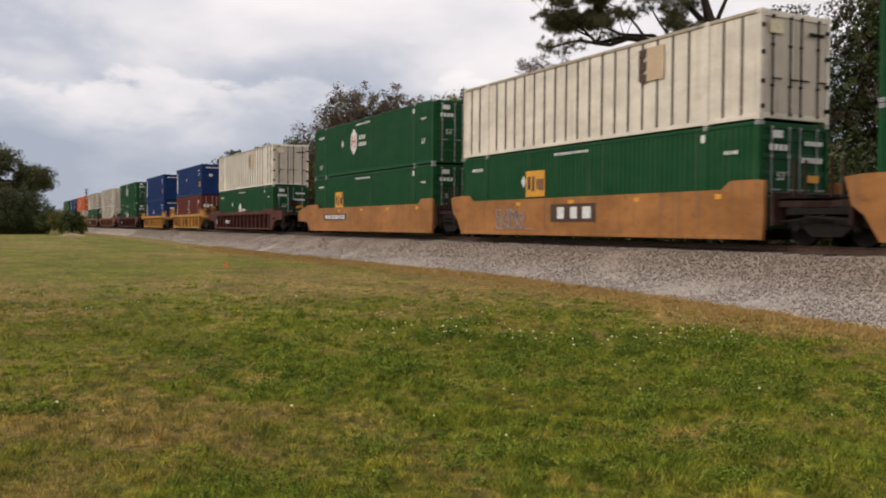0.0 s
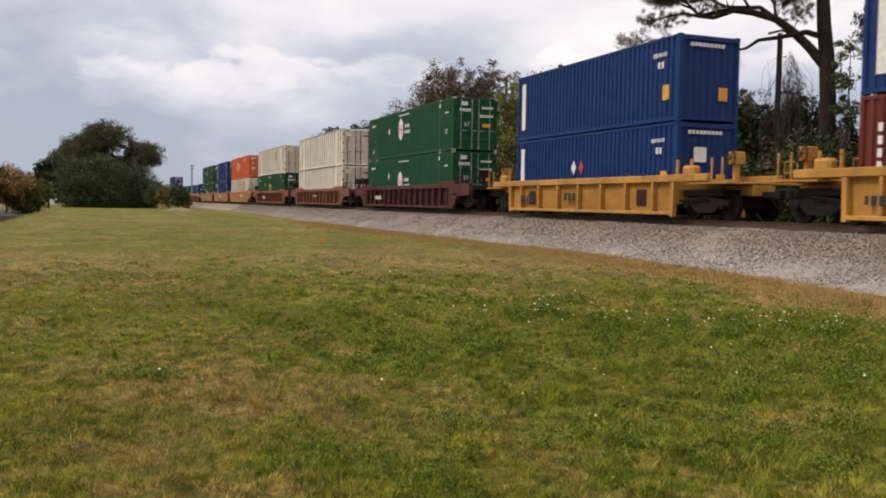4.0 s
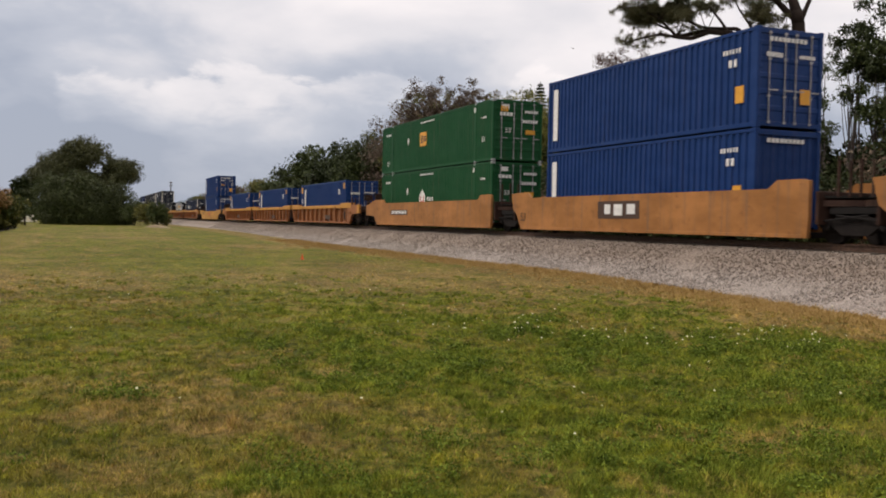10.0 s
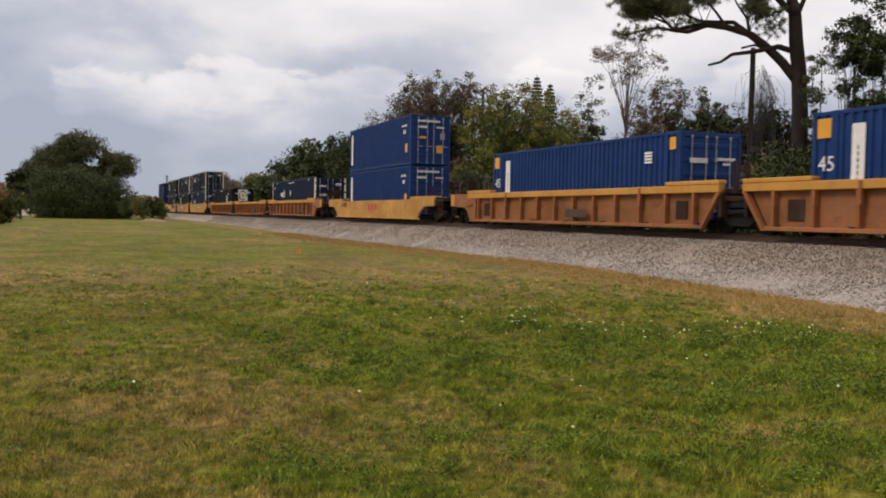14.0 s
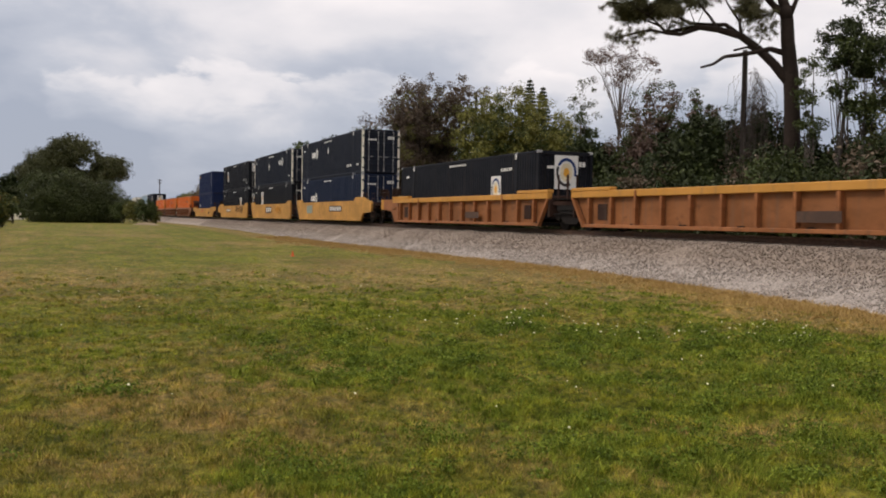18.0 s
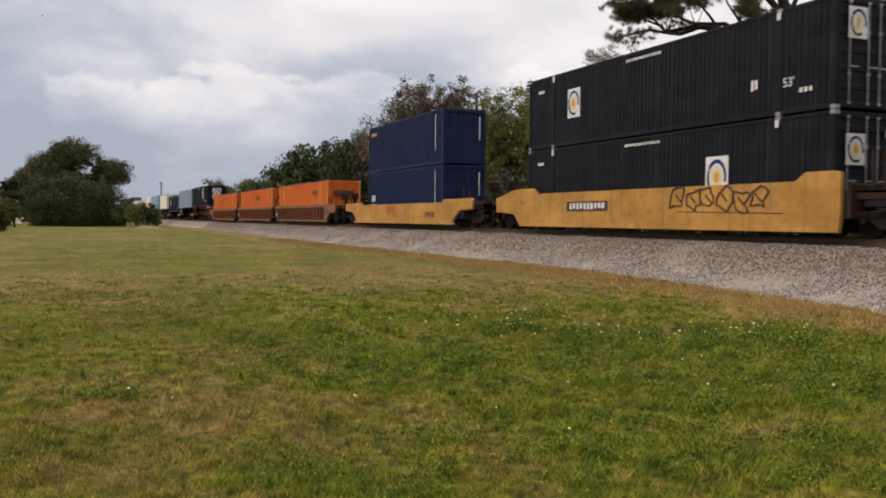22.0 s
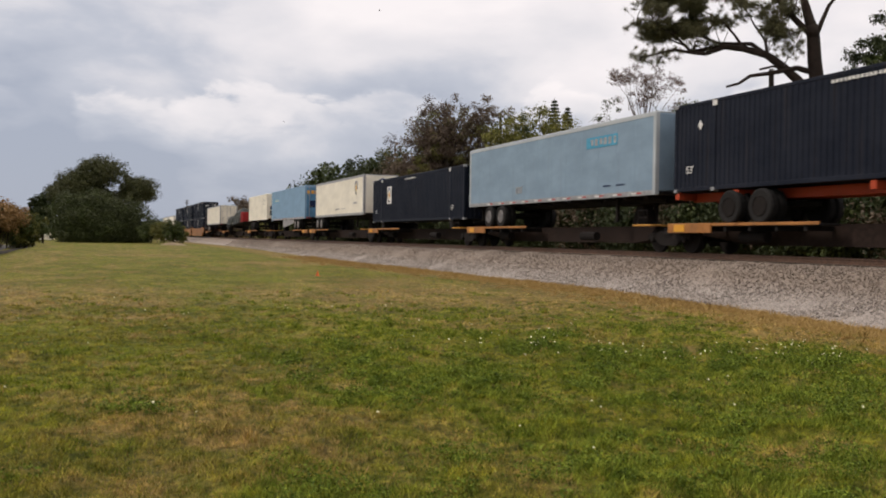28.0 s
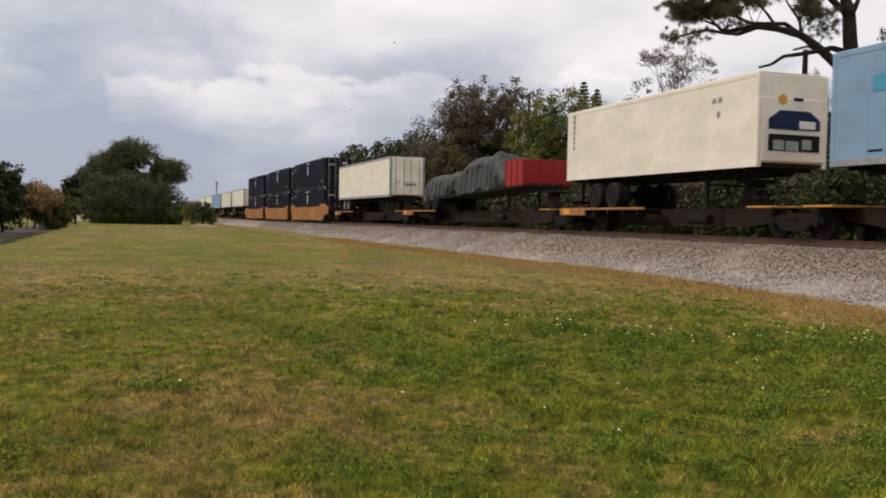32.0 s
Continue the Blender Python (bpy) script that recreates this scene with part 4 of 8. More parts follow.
def container(y0, z, L, col, kind="corrugated", h=2.89, end="doors", label="", marks=(), posts=None, edge=None, roof=None, top_edge=None, corner=None, name="shipping_container", group="containers of the train", category="container", ride=True):
    """A freight container, its base at 0. L: 16.15 (53 foot), 13.72 (45) or 12.19 (40)."""
    w = 1.295 if L > 13.8 else 1.22
    c = thing(name, label, category, group)
    a, b = -L / 2, L / 2
    edge = edge or col
    rail_h = 0.16
    for s in (-1, 1):
        x = s * w
        if kind == "corrugated":
            g = wave(a + 0.13, b - 0.13, rail_h, h - 0.1, x - s * 0.012, s, 0.050, 0.29, 0.40)
            part("side_wall", g, col, c)
        elif kind == "fine":
            g = wave(a + 0.13, b - 0.13, rail_h, h - 0.1, x - s * 0.012, s, 0.024, 0.215, 0.40)
            part("side_wall", g, col, c)
        else:
            g = Geo().box(min(x - s * 0.035, x - s * 0.075), max(x - s * 0.035, x - s * 0.075), a + 0.1, b - 0.1, rail_h, h - 0.1)
            part("side_wall", g, col, c)
            n = 24 if kind == "ribbed" else 20
            # ribbed walls: the grooves' shade is put into the dark brown of the posts
            me = shared((kind + "_rib", L, s, h), lambda: Geo().box(min(x - s * 0.036, x - s * 0.006), max(x - s * 0.036, x - s * 0.006), -0.036, 0.036, rail_h, h - 0.1, 0.005), M["seam"] if kind == "ribbed" else col)
            for i in range(1, n):
                r = part("side_post", me, None, c)
                r.location = (0, a + L * i / n, 0)
        part("bottom_rail", Geo().box(min(x - s * 0.1, x - s * 0.004), max(x - s * 0.1, x - s * 0.004), a + 0.1, b - 0.1, 0.03, rail_h, 0.01), edge, c)
        part("top_rail", Geo().box(min(x - s * 0.08, x - s * 0.004), max(x - s * 0.08, x - s * 0.004), a + 0.1, b - 0.1, h - 0.11, h - 0.012, 0.01), top_edge or edge, c)
        for y in (a, b):
            k = 1 if y > 0 else -1
            part("corner_post", Geo().box(min(x, x - s * 0.13), max(x, x - s * 0.13), min(y, y - k * 0.14), max(y, y - k * 0.14), 0.1, h - 0.1, 0.015), corner or edge, c)
        casts = [a + 0.09, b - 0.09]
        if L > 12.5:
            k = 6.096
            casts += [-k, k]
            for y in (-k, k):
                part("intermediate_post", Geo().box(min(x + s * 0.004, x - s * 0.1), max(x + s * 0.004, x - s * 0.1), y - 0.1, y + 0.1, 0.1, h - 0.1, 0.012), posts or edge, c)
        for y in casts:
            for q in (0.0, h - 0.118):
                o = part("corner_casting", shared(("casting", (edge if posts is None else M["steel"]).name), lambda: Geo().box(-0.085, 0.085, -0.09, 0.09, 0, 0.118, 0.012), edge if posts is None else M["steel"]), None, c)
                o.location = (x - s * 0.079, y, q)
    part("roof", Geo().box(-w + 0.02, w - 0.02, a + 0.06, b - 0.06, h - 0.05, h - 0.02), roof or col, c)
    part("floor", Geo().box(-w + 0.05, w - 0.05, a + 0.08, b - 0.08, 0.06, 0.14), M["under"], c)
    # far end
    part("end_wall", Geo().box(-w + 0.1, w - 0.1, b - 0.09, b - 0.05, 0.1, h - 0.1), col, c)
    # near end: door leaves or a corrugated wall
    part("end_sill", Geo().box(-w + 0.1, w - 0.1, a + 0.01, a + 0.12, 0.05, 0.19, 0.01), edge, c)
    part("end_header", Geo().box(-w + 0.1, w - 0.1, a + 0.01, a + 0.12, h - 0.19, h - 0.03, 0.01), edge, c)
    if end == "doors":
        for s in (-1, 1):
            edge_line = [(a + 0.09, 0.2), (a + 0.05, 0.2)]
            for q in (0.2, 0.36, 0.52, 0.68, 0.84):
                edge_line += [(a + 0.05, h * q - 0.09), (a + 0.028, h * q - 0.05), (a + 0.028, h * q + 0.05), (a + 0.05, h * q + 0.09)]
            edge_line += [(a + 0.05, h - 0.2), (a + 0.09, h - 0.2)]
            if col == M["white"]:
                edge_line = [(a + 0.09, 0.2), (a + 0.04, 0.2), (a + 0.04, h - 0.2), (a + 0.09, h - 0.2)]
            g = Geo().prism(edge_line, "x", min(s * 0.012, s * (w - 0.12)), max(s * 0.012, s * (w - 0.12)))
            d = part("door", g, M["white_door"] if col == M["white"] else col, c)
            for x in (0.2, w - 0.45):
                locking_rod(d, s * x, a + 0.01, 0.12, h - 0.12, M["steel"] if col != M["white"] else M["under"])
            hm = M["under"] if col == M["white"] else edge
            for q in (0.35, 1.0, 1.75, 2.45):
                o = part("hinge", shared(("hinge", hm.name), lambda: Geo().box(-0.07, 0.07, -0.0275, 0.0275, -0.06, 0.06, 0.01), hm), None, d)
                o.location = (s * (w - 0.09), a + 0.0125, q)
    else:
        g = wave(-w + 0.13, w - 0.13, 0.18, h - 0.18, -0.09, -1, -0.04, 0.27)
        g.v = [(v[1], a + abs(v[0]) - 0.03, v[2]) for v in g.v]
        part("front_wall", g, col, c)
    for mk in marks:
        mark(c, mk, a, w)
    if ride:
        rides(c, y0 + L / 2, z)
    return c


def mark(c, mk, a, w):
    """Markings: on the long side ('s') by distance from the near end, or on the near end ('e')."""
    kind = mk[0]
    x = -w - 0.006
    if kind == "panel":
        _, y, z, wy, hz, m = mk
        part("decal", Geo().box(x - 0.004, x + 0.008, a + y - wy / 2, a + y + wy / 2, z - hz / 2, z + hz / 2), M[m], c)
    elif kind == "wash":
        _, y, z, wy, hz, m = mk
        part("water_stain", Geo().box(x + 0.030, x + 0.0405, a + y - wy / 2, a + y + wy / 2, z - hz / 2, z + hz / 2), M[m], c)
    elif kind == "hex":
        _, y, z, r, m, m2 = mk
        p = [(a + y + r * 0.8 * math.sin(k * math.pi / 3), z + r * 1.15 * math.cos(k * math.pi / 3)) for k in range(6)]
        part("emblem", Geo().prism(p, "x", x - 0.004, x + 0.008), M[m], c)
        g = Geo()
        for q in (-0.34, 0.34):
            g.box(x - 0.010, x - 0.004, a + y + q * r - 0.09 * r, a + y + q * r + 0.09 * r, z - 0.55 * r, z + 0.55 * r)
        g.box(x - 0.010, x - 0.004, a + y - 0.3 * r, a + y + 0.3 * r, z - 0.09 * r, z + 0.09 * r)
        part("emblem_letter", g, M[m2], c)["kind"] = "stuff"
    elif kind == "diamond":
        _, y, z, r, m = mk
        part("emblem", Geo().prism([(a + y - r * 0.7, z), (a + y, z + r), (a + y + r * 0.7, z), (a + y, z - r)], "x", x - 0.004, x + 0.008), M[m], c)
    elif kind == "ring":
        _, y, z, r, m, *n = mk
        g = Geo()
        n = n[0] if n else 4
        for k in range(n):
            p0, p1 = 2 * math.pi * k / n, 2 * math.pi * (k + 1) / n
            q = [(a + y + rr * math.sin(p) * 0.8, z + rr * math.cos(p)) for rr, p in ((r, p0), (r, p1), (r * 0.55, p1), (r * 0.55, p0))]
            g.prism(q, "x", x - 0.004, x + 0.008)
        part("emblem", g, M[m], c)
    elif kind == "bars":
        _, y, z, wy, hz, n, m = mk
        bars(c, x + 0.002, a + y - wy / 2, a + y + wy / 2, z - hz / 2, z + hz / 2, n, M[m], "marking")
    elif kind == "vbars":
        _, y, z, wy, hz, n, m = mk
        g = Geo()
        for k in range(n):
            q = z - hz / 2 + hz * k / n
            g.box(x - 0.014, x - 0.002, a + y - wy / 2, a + y + wy / 2, q + hz / n * 0.12, q + hz / n * 0.8)
        part("marking", g, M[m], c)["kind"] = "stuff"
    elif kind == "text":
        _, y, z, size, txt, m = mk
        o = part("marking", lettering(txt, size, M[m]), None, c)
        o.rotation_euler, o.location = (math.pi / 2, 0, -math.pi / 2), (x - 0.002, a + y, z)
    elif kind == "swirl":
        _, y, z, r, face = mk
        swirl(c, y, z, r, face, a, w)
    elif kind == "sweep":
        _, y, z, r, face = mk
        swirl(c, y, z, r, face, a, w, False)
    elif kind == "epanel":
        _, xx, z, wx, hz, m = mk
        part("decal", Geo().box(xx - wx / 2, xx + wx / 2, a - 0.022, a - 0.004, z - hz / 2, z + hz / 2), M[m], c)
    elif kind == "ebars":
        _, xx, z, wx, hz, n, m = mk
        g = Geo()
        for k in range(n):
            q = xx - wx / 2 + wx * k / n
            g.box(q, q + wx / n * 0.7, a - 0.03, a - 0.006, z - hz / 2, z + hz / 2)
        part("marking", g, M[m], c)["kind"] = "stuff"
    elif kind == "etext":
        _, xx, z, size, txt, m = mk
        o = part("marking", lettering(txt, size, M[m]), None, c)
        o.rotation_euler, o.location = (math.pi / 2, 0, 0), (xx, a - 0.022, z)


def swirl(c, y, z, r, face, a, w, backed=True):
    """A white panel with a golden disc and a blue and black sweep round it."""
    def put(p, q, d):
        return (-w - 0.006 - d, a + y + p, z + q) if face == "s" else (y + p, a - 0.02 - d, z + q)

    def slab(pts, d0, d1, m, nm):
        g = Geo()
        n = len(pts)
        vs = [put(p, q, d0) for p, q in pts] + [put(p, q, d1) for p, q in pts]
        g.add(vs, [tuple(range(n)), tuple(range(2 * n - 1, n - 1, -1))] + [(i, (i + 1) % n, (i + 1) % n + n, i + n) for i in range(n)])
        part(nm, g, M[m], c)
    k = -1 if face == "s" else 1
    if backed:
        slab([(-r * 0.8, -r), (r * 0.8, -r), (r * 0.8, r), (-r * 0.8, r)], -0.012, 0.004, "mark", "decal")
    slab([(r * 0.42 * math.cos(t), r * 0.55 * math.sin(t)) for t in np.linspace(0, 2 * math.pi, 16, endpoint=False)], 0.004, 0.008, "cream_mark", "emblem")
    slab([(r * 0.2 * math.cos(t), r * 0.28 * math.sin(t)) for t in np.linspace(0, 2 * math.pi, 12, endpoint=False)], 0.008, 0.010, "gold", "emblem_centre")
    for m, t0, t1 in (("blue", -0.3, 2.6), ("black", 2.7, 5.2)):
        ts = np.linspace(t0, t1, 9)
        o = [(k * r * 0.70 * math.cos(t), r * 0.86 * math.sin(t)) for t in ts]
        i = [(k * r * 0.54 * math.cos(t), r * 0.68 * math.sin(t)) for t in ts[::-1]]
        slab(o + i, 0.008, 0.012, m, "emblem_sweep")


# ---- spine wagons, trailers and chassis ----
def spine_car(y0, span, first=False, turned=False, label="spine wagon with ochre wheel platform and dark centre beam"):
    """One unit of a spine wagon; the wheel platform lies at the far end unless turned."""
    car = thing("spine_car", label, "freight wagon", "wagons of the train")
    k = -1 if turned else 1
    a = span / 2
    g = Geo().prism([(-a + 0.6, 0.62), (-a + 3.2, 0.30), (a - 3.2, 0.30), (a - 0.6, 0.62), (a - 0.6, 0.92), (-a + 0.6, 0.92)], "x", -0.32, 0.32)
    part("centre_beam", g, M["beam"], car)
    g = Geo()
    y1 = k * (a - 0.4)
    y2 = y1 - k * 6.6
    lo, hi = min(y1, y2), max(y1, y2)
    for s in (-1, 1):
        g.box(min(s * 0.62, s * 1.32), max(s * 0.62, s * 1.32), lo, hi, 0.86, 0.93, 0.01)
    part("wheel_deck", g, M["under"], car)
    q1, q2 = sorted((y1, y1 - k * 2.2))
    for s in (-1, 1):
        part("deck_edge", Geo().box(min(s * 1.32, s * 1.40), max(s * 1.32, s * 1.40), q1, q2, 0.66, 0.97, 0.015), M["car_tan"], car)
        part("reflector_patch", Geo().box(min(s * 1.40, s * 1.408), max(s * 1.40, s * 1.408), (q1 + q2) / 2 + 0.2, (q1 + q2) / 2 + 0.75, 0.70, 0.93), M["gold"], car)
        part("guide_rail", Geo().box(min(s * 1.32, s * 1.37), max(s * 1.32, s * 1.37), lo, hi, 0.88, 0.97, 0.01), M["car_tan"], car)
    for i in range(6):
        y = lo + (hi - lo) * (i + 0.5) / 6
        part("cross_bearer", Geo().box(-1.3, 1.3, y - 0.06, y + 0.06, 0.72, 0.86), M["under"], car)
    y3 = -k * (a - 3.0)
    g = Geo().prism([(y3 - 0.5, 0.9), (y3 + 0.5, 0.9), (y3 + 0.18, 1.75), (y3 - 0.18, 1.75)], "x", -0.22, 0.22)
    g.box(-0.5, 0.5, y3 - 0.35, y3 + 0.35, 1.72, 1.84, 0.03)
    part("hitch", g, M["truck"], car)
    y4 = -k * (a - 1.2)
    p = Geo().box(-1.35, 1.35, y4 - 0.55, y4 + 0.55, 0.9, 0.96, 0.01)
    part("end_platform", p, M["car_ochre"], car)
    handrail(car, -1.3, y4, 0.95, 0.5, M["under"])
    if first:
        truck(car, -a)
        coupler(car, -a - 1.2, -1)
        part("end_sill", Geo().box(-0.4, 0.4, -a - 1.3, -a + 0.8, 0.7, 1.0, 0.02), M["truck"], car)
    truck(car, a)
    for s, n in ((0.25, 2), (-0.2, 1)):
        g = Geo().tube((-0.75, s * span, 0.55), (-0.75, s * span + 1.1, 0.55), 0.17, n=10)
        part("air_tank", g, M["truck"], car)
    return rides(car, y0, RAIL)


def road_wheels(c, y, pale=True):
    """A tandem of dual road wheels at y (world scale, base of the tyres at 0.93 above the rail)."""
    ax = part("axle_beam", Geo().box(-0.45, 0.45, y - 1.2, y + 1.2, 1.45, 1.62, 0.02).box(-0.06, 0.06, y - 0.7, y + 0.7, 1.38, 1.5), M["under"], c)
    for d in (-0.67, 0.67):
        part("axle", Geo().tube((-1.0, y + d, 1.44), (1.0, y + d, 1.44), 0.07, n=8), M["under"], ax)
        for s in (-1, 1):
            g = Geo()
            for q in (0.0, 0.33):
                x = s * (1.22 - q)
                g.lathe([(-0.13, 0.30), (-0.14, 0.46), (-0.09, 0.51), (0.09, 0.51), (0.14, 0.46), (0.13, 0.30)], (x, y + d, 1.44), n=22)
            part("tyre", g, M["tyre"], ax)
            r = Geo().lathe([(-s * 0.0, 0.30), (s * 0.02, 0.285), (-s * 0.05, 0.265), (-s * 0.15, 0.24), (-s * 0.17, 0.13), (-s * 0.03, 0.11), (-s * 0.02, 0.05)], (s * 1.355, y + d, 1.44), n=18)
            part("rim", r, M["rim"] if pale else M["truck"], ax)


def landing_gear(c, y, m):
    g = Geo()
    for s in (-1, 1):
        g.box(s * 0.85 - 0.06, s * 0.85 + 0.06, y - 0.06, y + 0.06, 1.12, 1.98)
        g.box(s * 0.85 - 0.12, s * 0.85 + 0.12, y - 0.12, y + 0.12, 1.08, 1.12)
    g.tube((-0.85, y, 1.7), (0.85, y, 1.7), 0.03, n=6)
    part("landing_leg", g, m, c)


def trailer(near, L, col, rear="far", label="", marks=(), wheels=3.2, trim=None, skirt=False, reefer=False, h=2.88, pale=True, ends="doors", rim_col=None, door_col=None, lift=0.0):
    """A road trailer on a spine wagon; heights above the rail."""
    w, z0 = 1.295, 1.97 + lift
    c = thing("road_trailer", label, "trailer", "trailers of the train")
    a, b = -L / 2, L / 2
    trim = trim or M["steel"]
    g = Geo().box(-w, w, a, b, z0 + 0.14, z0 + h - 0.06, 0.03)
    part("body", g, col, c)
    part("roof", Geo().box(-w + 0.02, w - 0.02, a + 0.02, b - 0.02, z0 + h - 0.06, z0 + h, 0.02), rim_col or trim, c)
    for s in (-1, 1):
        part("bottom_rail", Geo().box(min(s * w, s * (w + 0.012)), max(s * w, s * (w + 0.012)), a, b, z0, z0 + 0.17, 0.004), trim, c)
        part("top_rail", Geo().box(min(s * w, s * (w + 0.012)), max(s * w, s * (w + 0.012)), a, b, z0 + h - 0.17, z0 + h - 0.05, 0.004), rim_col or trim, c)
        for y in (a, b):
            k = 1 if y > 0 else -1
            part("corner_cap", Geo().box(min(s * (w - 0.16), s * (w + 0.014)), max(s * (w - 0.16), s * (w + 0.014)), min(y + k * 0.012, y - k * 0.16), max(y + k * 0.012, y - k * 0.16), z0, z0 + h - 0.03, 0.02), rim_col or trim, c)
        if L > 13:
            me = shared(("seam", col.name, s, h), lambda: Geo().box(min(s * w, s * (w + 0.004)), max(s * w, s * (w + 0.004)), -0.02, 0.02, z0 + 0.17, z0 + h - 0.17), col)
            for i in range(1, 13):
                o = part("panel_seam", me, None, c)
                o.location = (0, a + L * i / 13, 0)
    g = Geo()
    for i in range(12):
        y = a + 0.6 + (L - 1.2) * i / 11
        g.box(-w + 0.06, w - 0.06, y - 0.05, y + 0.05, z0 - 0.1, z0 + 0.02)
    g.box(-0.5, -0.38, a + 0.5, b - 0.5, z0 - 0.22, z0)
    g.box(0.38, 0.5, a + 0.5, b - 0.5, z0 - 0.22, z0)
    part("underframe", g, M["under"], c)
    part("floor", Geo().box(-w + 0.02, w - 0.02, a + 0.02, b - 0.02, z0 + 0.02, z0 + 0.13), M["under"], c)
    k = 1 if rear == "far" else -1
    road_wheels(c, k * (b - wheels), pale)
    landing_gear(c, -k * (b - 3.0), M["truck"])
    # rear guard and lights
    yr = k * (b - 0.1)
    part("rear_guard", Geo().box(-1.1, 1.1, yr - 0.05, yr + 0.05, 1.15, 1.27, 0.01).box(-0.6, -0.5, yr - 0.05, yr + 0.05, 1.2, z0).box(0.5, 0.6, yr - 0.05, yr + 0.05, 1.2, z0), M["under"], c)
    if skirt:
        for s in (-1, 1):
            y1, y2 = sorted((k * (b - 4.9), -k * (b - 6.0)))
            part("side_skirt", Geo().prism([(y1, z0), (y2, z0), (y2 - 0.0, z0 - 0.35), (y1 + 0.9, z0 - 0.72), (y1, z0 - 0.72)] if k > 0 else [(y1, z0), (y2, z0), (y2, z0 - 0.72), (y2 - 0.9, z0 - 0.72), (y1, z0 - 0.35)], "x", s * (w - 0.06), s * (w - 0.03)), M["grey"], c)
    if reefer:
        u = part("cooling_unit", Geo().box(-w + 0.12, w - 0.12, a - 0.06, a + 0.02, z0 + 0.18, z0 + 2.1, 0.02), M["cream"], c)
        part("fan_grille", Geo().prism([(-0.95, z0 + 1.15), (0.95, z0 + 1.15), (0.95, z0 + 1.45), (0.55, z0 + 1.72), (-0.55, z0 + 1.72), (-0.95, z0 + 1.45)], "y", a - 0.09, a - 0.05), M["navy"], u)
        part("service_opening", Geo().box(-0.95, 0.95, a - 0.085, a - 0.055, z0 + 0.5, z0 + 1.0), M["under"], u)
        g = Geo()
        for x, z, q in ((-0.6, 0.62, 0.2), (-0.1, 0.6, 0.24), (0.45, 0.66, 0.18)):
            g.box(x - q, x + q, a - 0.11, a - 0.08, z0 + z - 0.1, z0 + z + 0.2, 0.01)
        part("machinery", g, M["steel"], u)
        part("control_box", Geo().box(0.15, 0.75, a - 0.12, a - 0.09, z0 + 1.18, z0 + 1.42, 0.01), M["mark"], u)
        part("round_badge", Geo().lathe([(0, 0.16), (0.012, 0.16)], (-0.45, a - 0.075, z0 + 2.05), "y", 14), M["gold"], u)
        part("makers_badge", Geo().box(-0.05, 0.3, a - 0.075, a - 0.06, z0 + 2.02, z0 + 2.12), M["navy"], u)
    elif ends == "doors":
        for s in (-1, 1):
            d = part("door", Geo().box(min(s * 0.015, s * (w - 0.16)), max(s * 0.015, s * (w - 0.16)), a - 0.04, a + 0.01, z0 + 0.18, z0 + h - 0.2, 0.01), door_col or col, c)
            for x in (0.25, w - 0.4):
                locking_rod(d, s * x, a - 0.06, z0 + 0.1, z0 + h - 0.15, M["steel"])
        g = Geo()
        for x in (-1.05, -0.85, 0.85, 1.05):
            g.box(x - 0.07, x + 0.07, a - 0.03, a + 0.02, z0 + 0.02, z0 + 0.12)
        part("tail_lamp", g, M["red_mark"], c)
    for m_tape, shift in ((M["red_mark"], 0.0), (M["mark"], 0.32)):
        tape = shared(("reflective_tape", m_tape.name, w), lambda: Geo().box(-w - 0.016, -w - 0.011, 0, 0.3, z0 + 0.06, z0 + 0.11), m_tape)
        for i in range(int((L - 1.5) / 1.25) if col in (M["sky"], M["sky_grey"]) and L > 13 else 0):
            part("reflective_tape", tape, None, c).location = (0, a + 0.8 + i * 1.25 + shift, 0)
    for mk in marks:
        mk = list(mk)
        mk[2] += z0
        mark(c, tuple(mk), a - (0.04 if mk[0][0] == "e" else 0), w + 0.004)
    return rides(c, near + L / 2, RAIL)


def low_box(near, label_c, marks):
    """A 53 foot box set straight down on the pedestals of a spine wagon."""
    L = 16.15
    c = container(near, RAIL + 1.36, L, M["dark"], kind="fine", h=2.86, end="wall", label=label_c, marks=marks, posts=M["dark"])
    for y in (-6.1, 6.1):
        part("pedestal", Geo().box(-1.2, 1.2, y - 0.25, y + 0.25, -0.44, 0.0, 0.03), M["under"], c)


def chassis_box(near, label_c, marks, pale=True):
    """A 53 foot box on an orange road chassis."""
    L = 16.15
    c = thing("container_chassis", "orange steel road chassis under a dark container", "trailer chassis", "trailers of the train")
    a, b = -L / 2, L / 2
    g = Geo()
    for s in (-1, 1):
        g.box(s * 0.48 - 0.07, s * 0.48 + 0.07, a + 0.1, b - 0.1, 1.68, 1.97, 0.01)
    part("main_beam", g, M["chassis"], c)
    for y in (a + 0.15, a + 3.0, 0, b - 3.0, b - 0.15):
        part("bolster_beam", Geo().box(-1.25, 1.25, y - 0.1, y + 0.1, 1.74, 1.97, 0.015), M["chassis"], c)
    part("bumper", Geo().box(-1.29, 1.29, a - 0.06, a + 0.08, 1.62, 1.97, 0.02), M["chassis"], c)
    gs = Geo()
    for i in range(8):
        x = -1.2 + 2.4 * i / 7
        gs.box(x - 0.1, x + 0.1, a - 0.07, a - 0.058, 1.76, 1.88)
    part("reflector_strip", gs, M["mark"], c)
    road_wheels(c, b - 3.5, pale)
    landing_gear(c, a + 2.5, M["chassis"])
    rides(c, near + L / 2, RAIL)
    container(near, RAIL + 1.975, L, M["dark"], kind="fine", h=2.86, end="wall", label=label_c, marks=marks, posts=M["dark"])


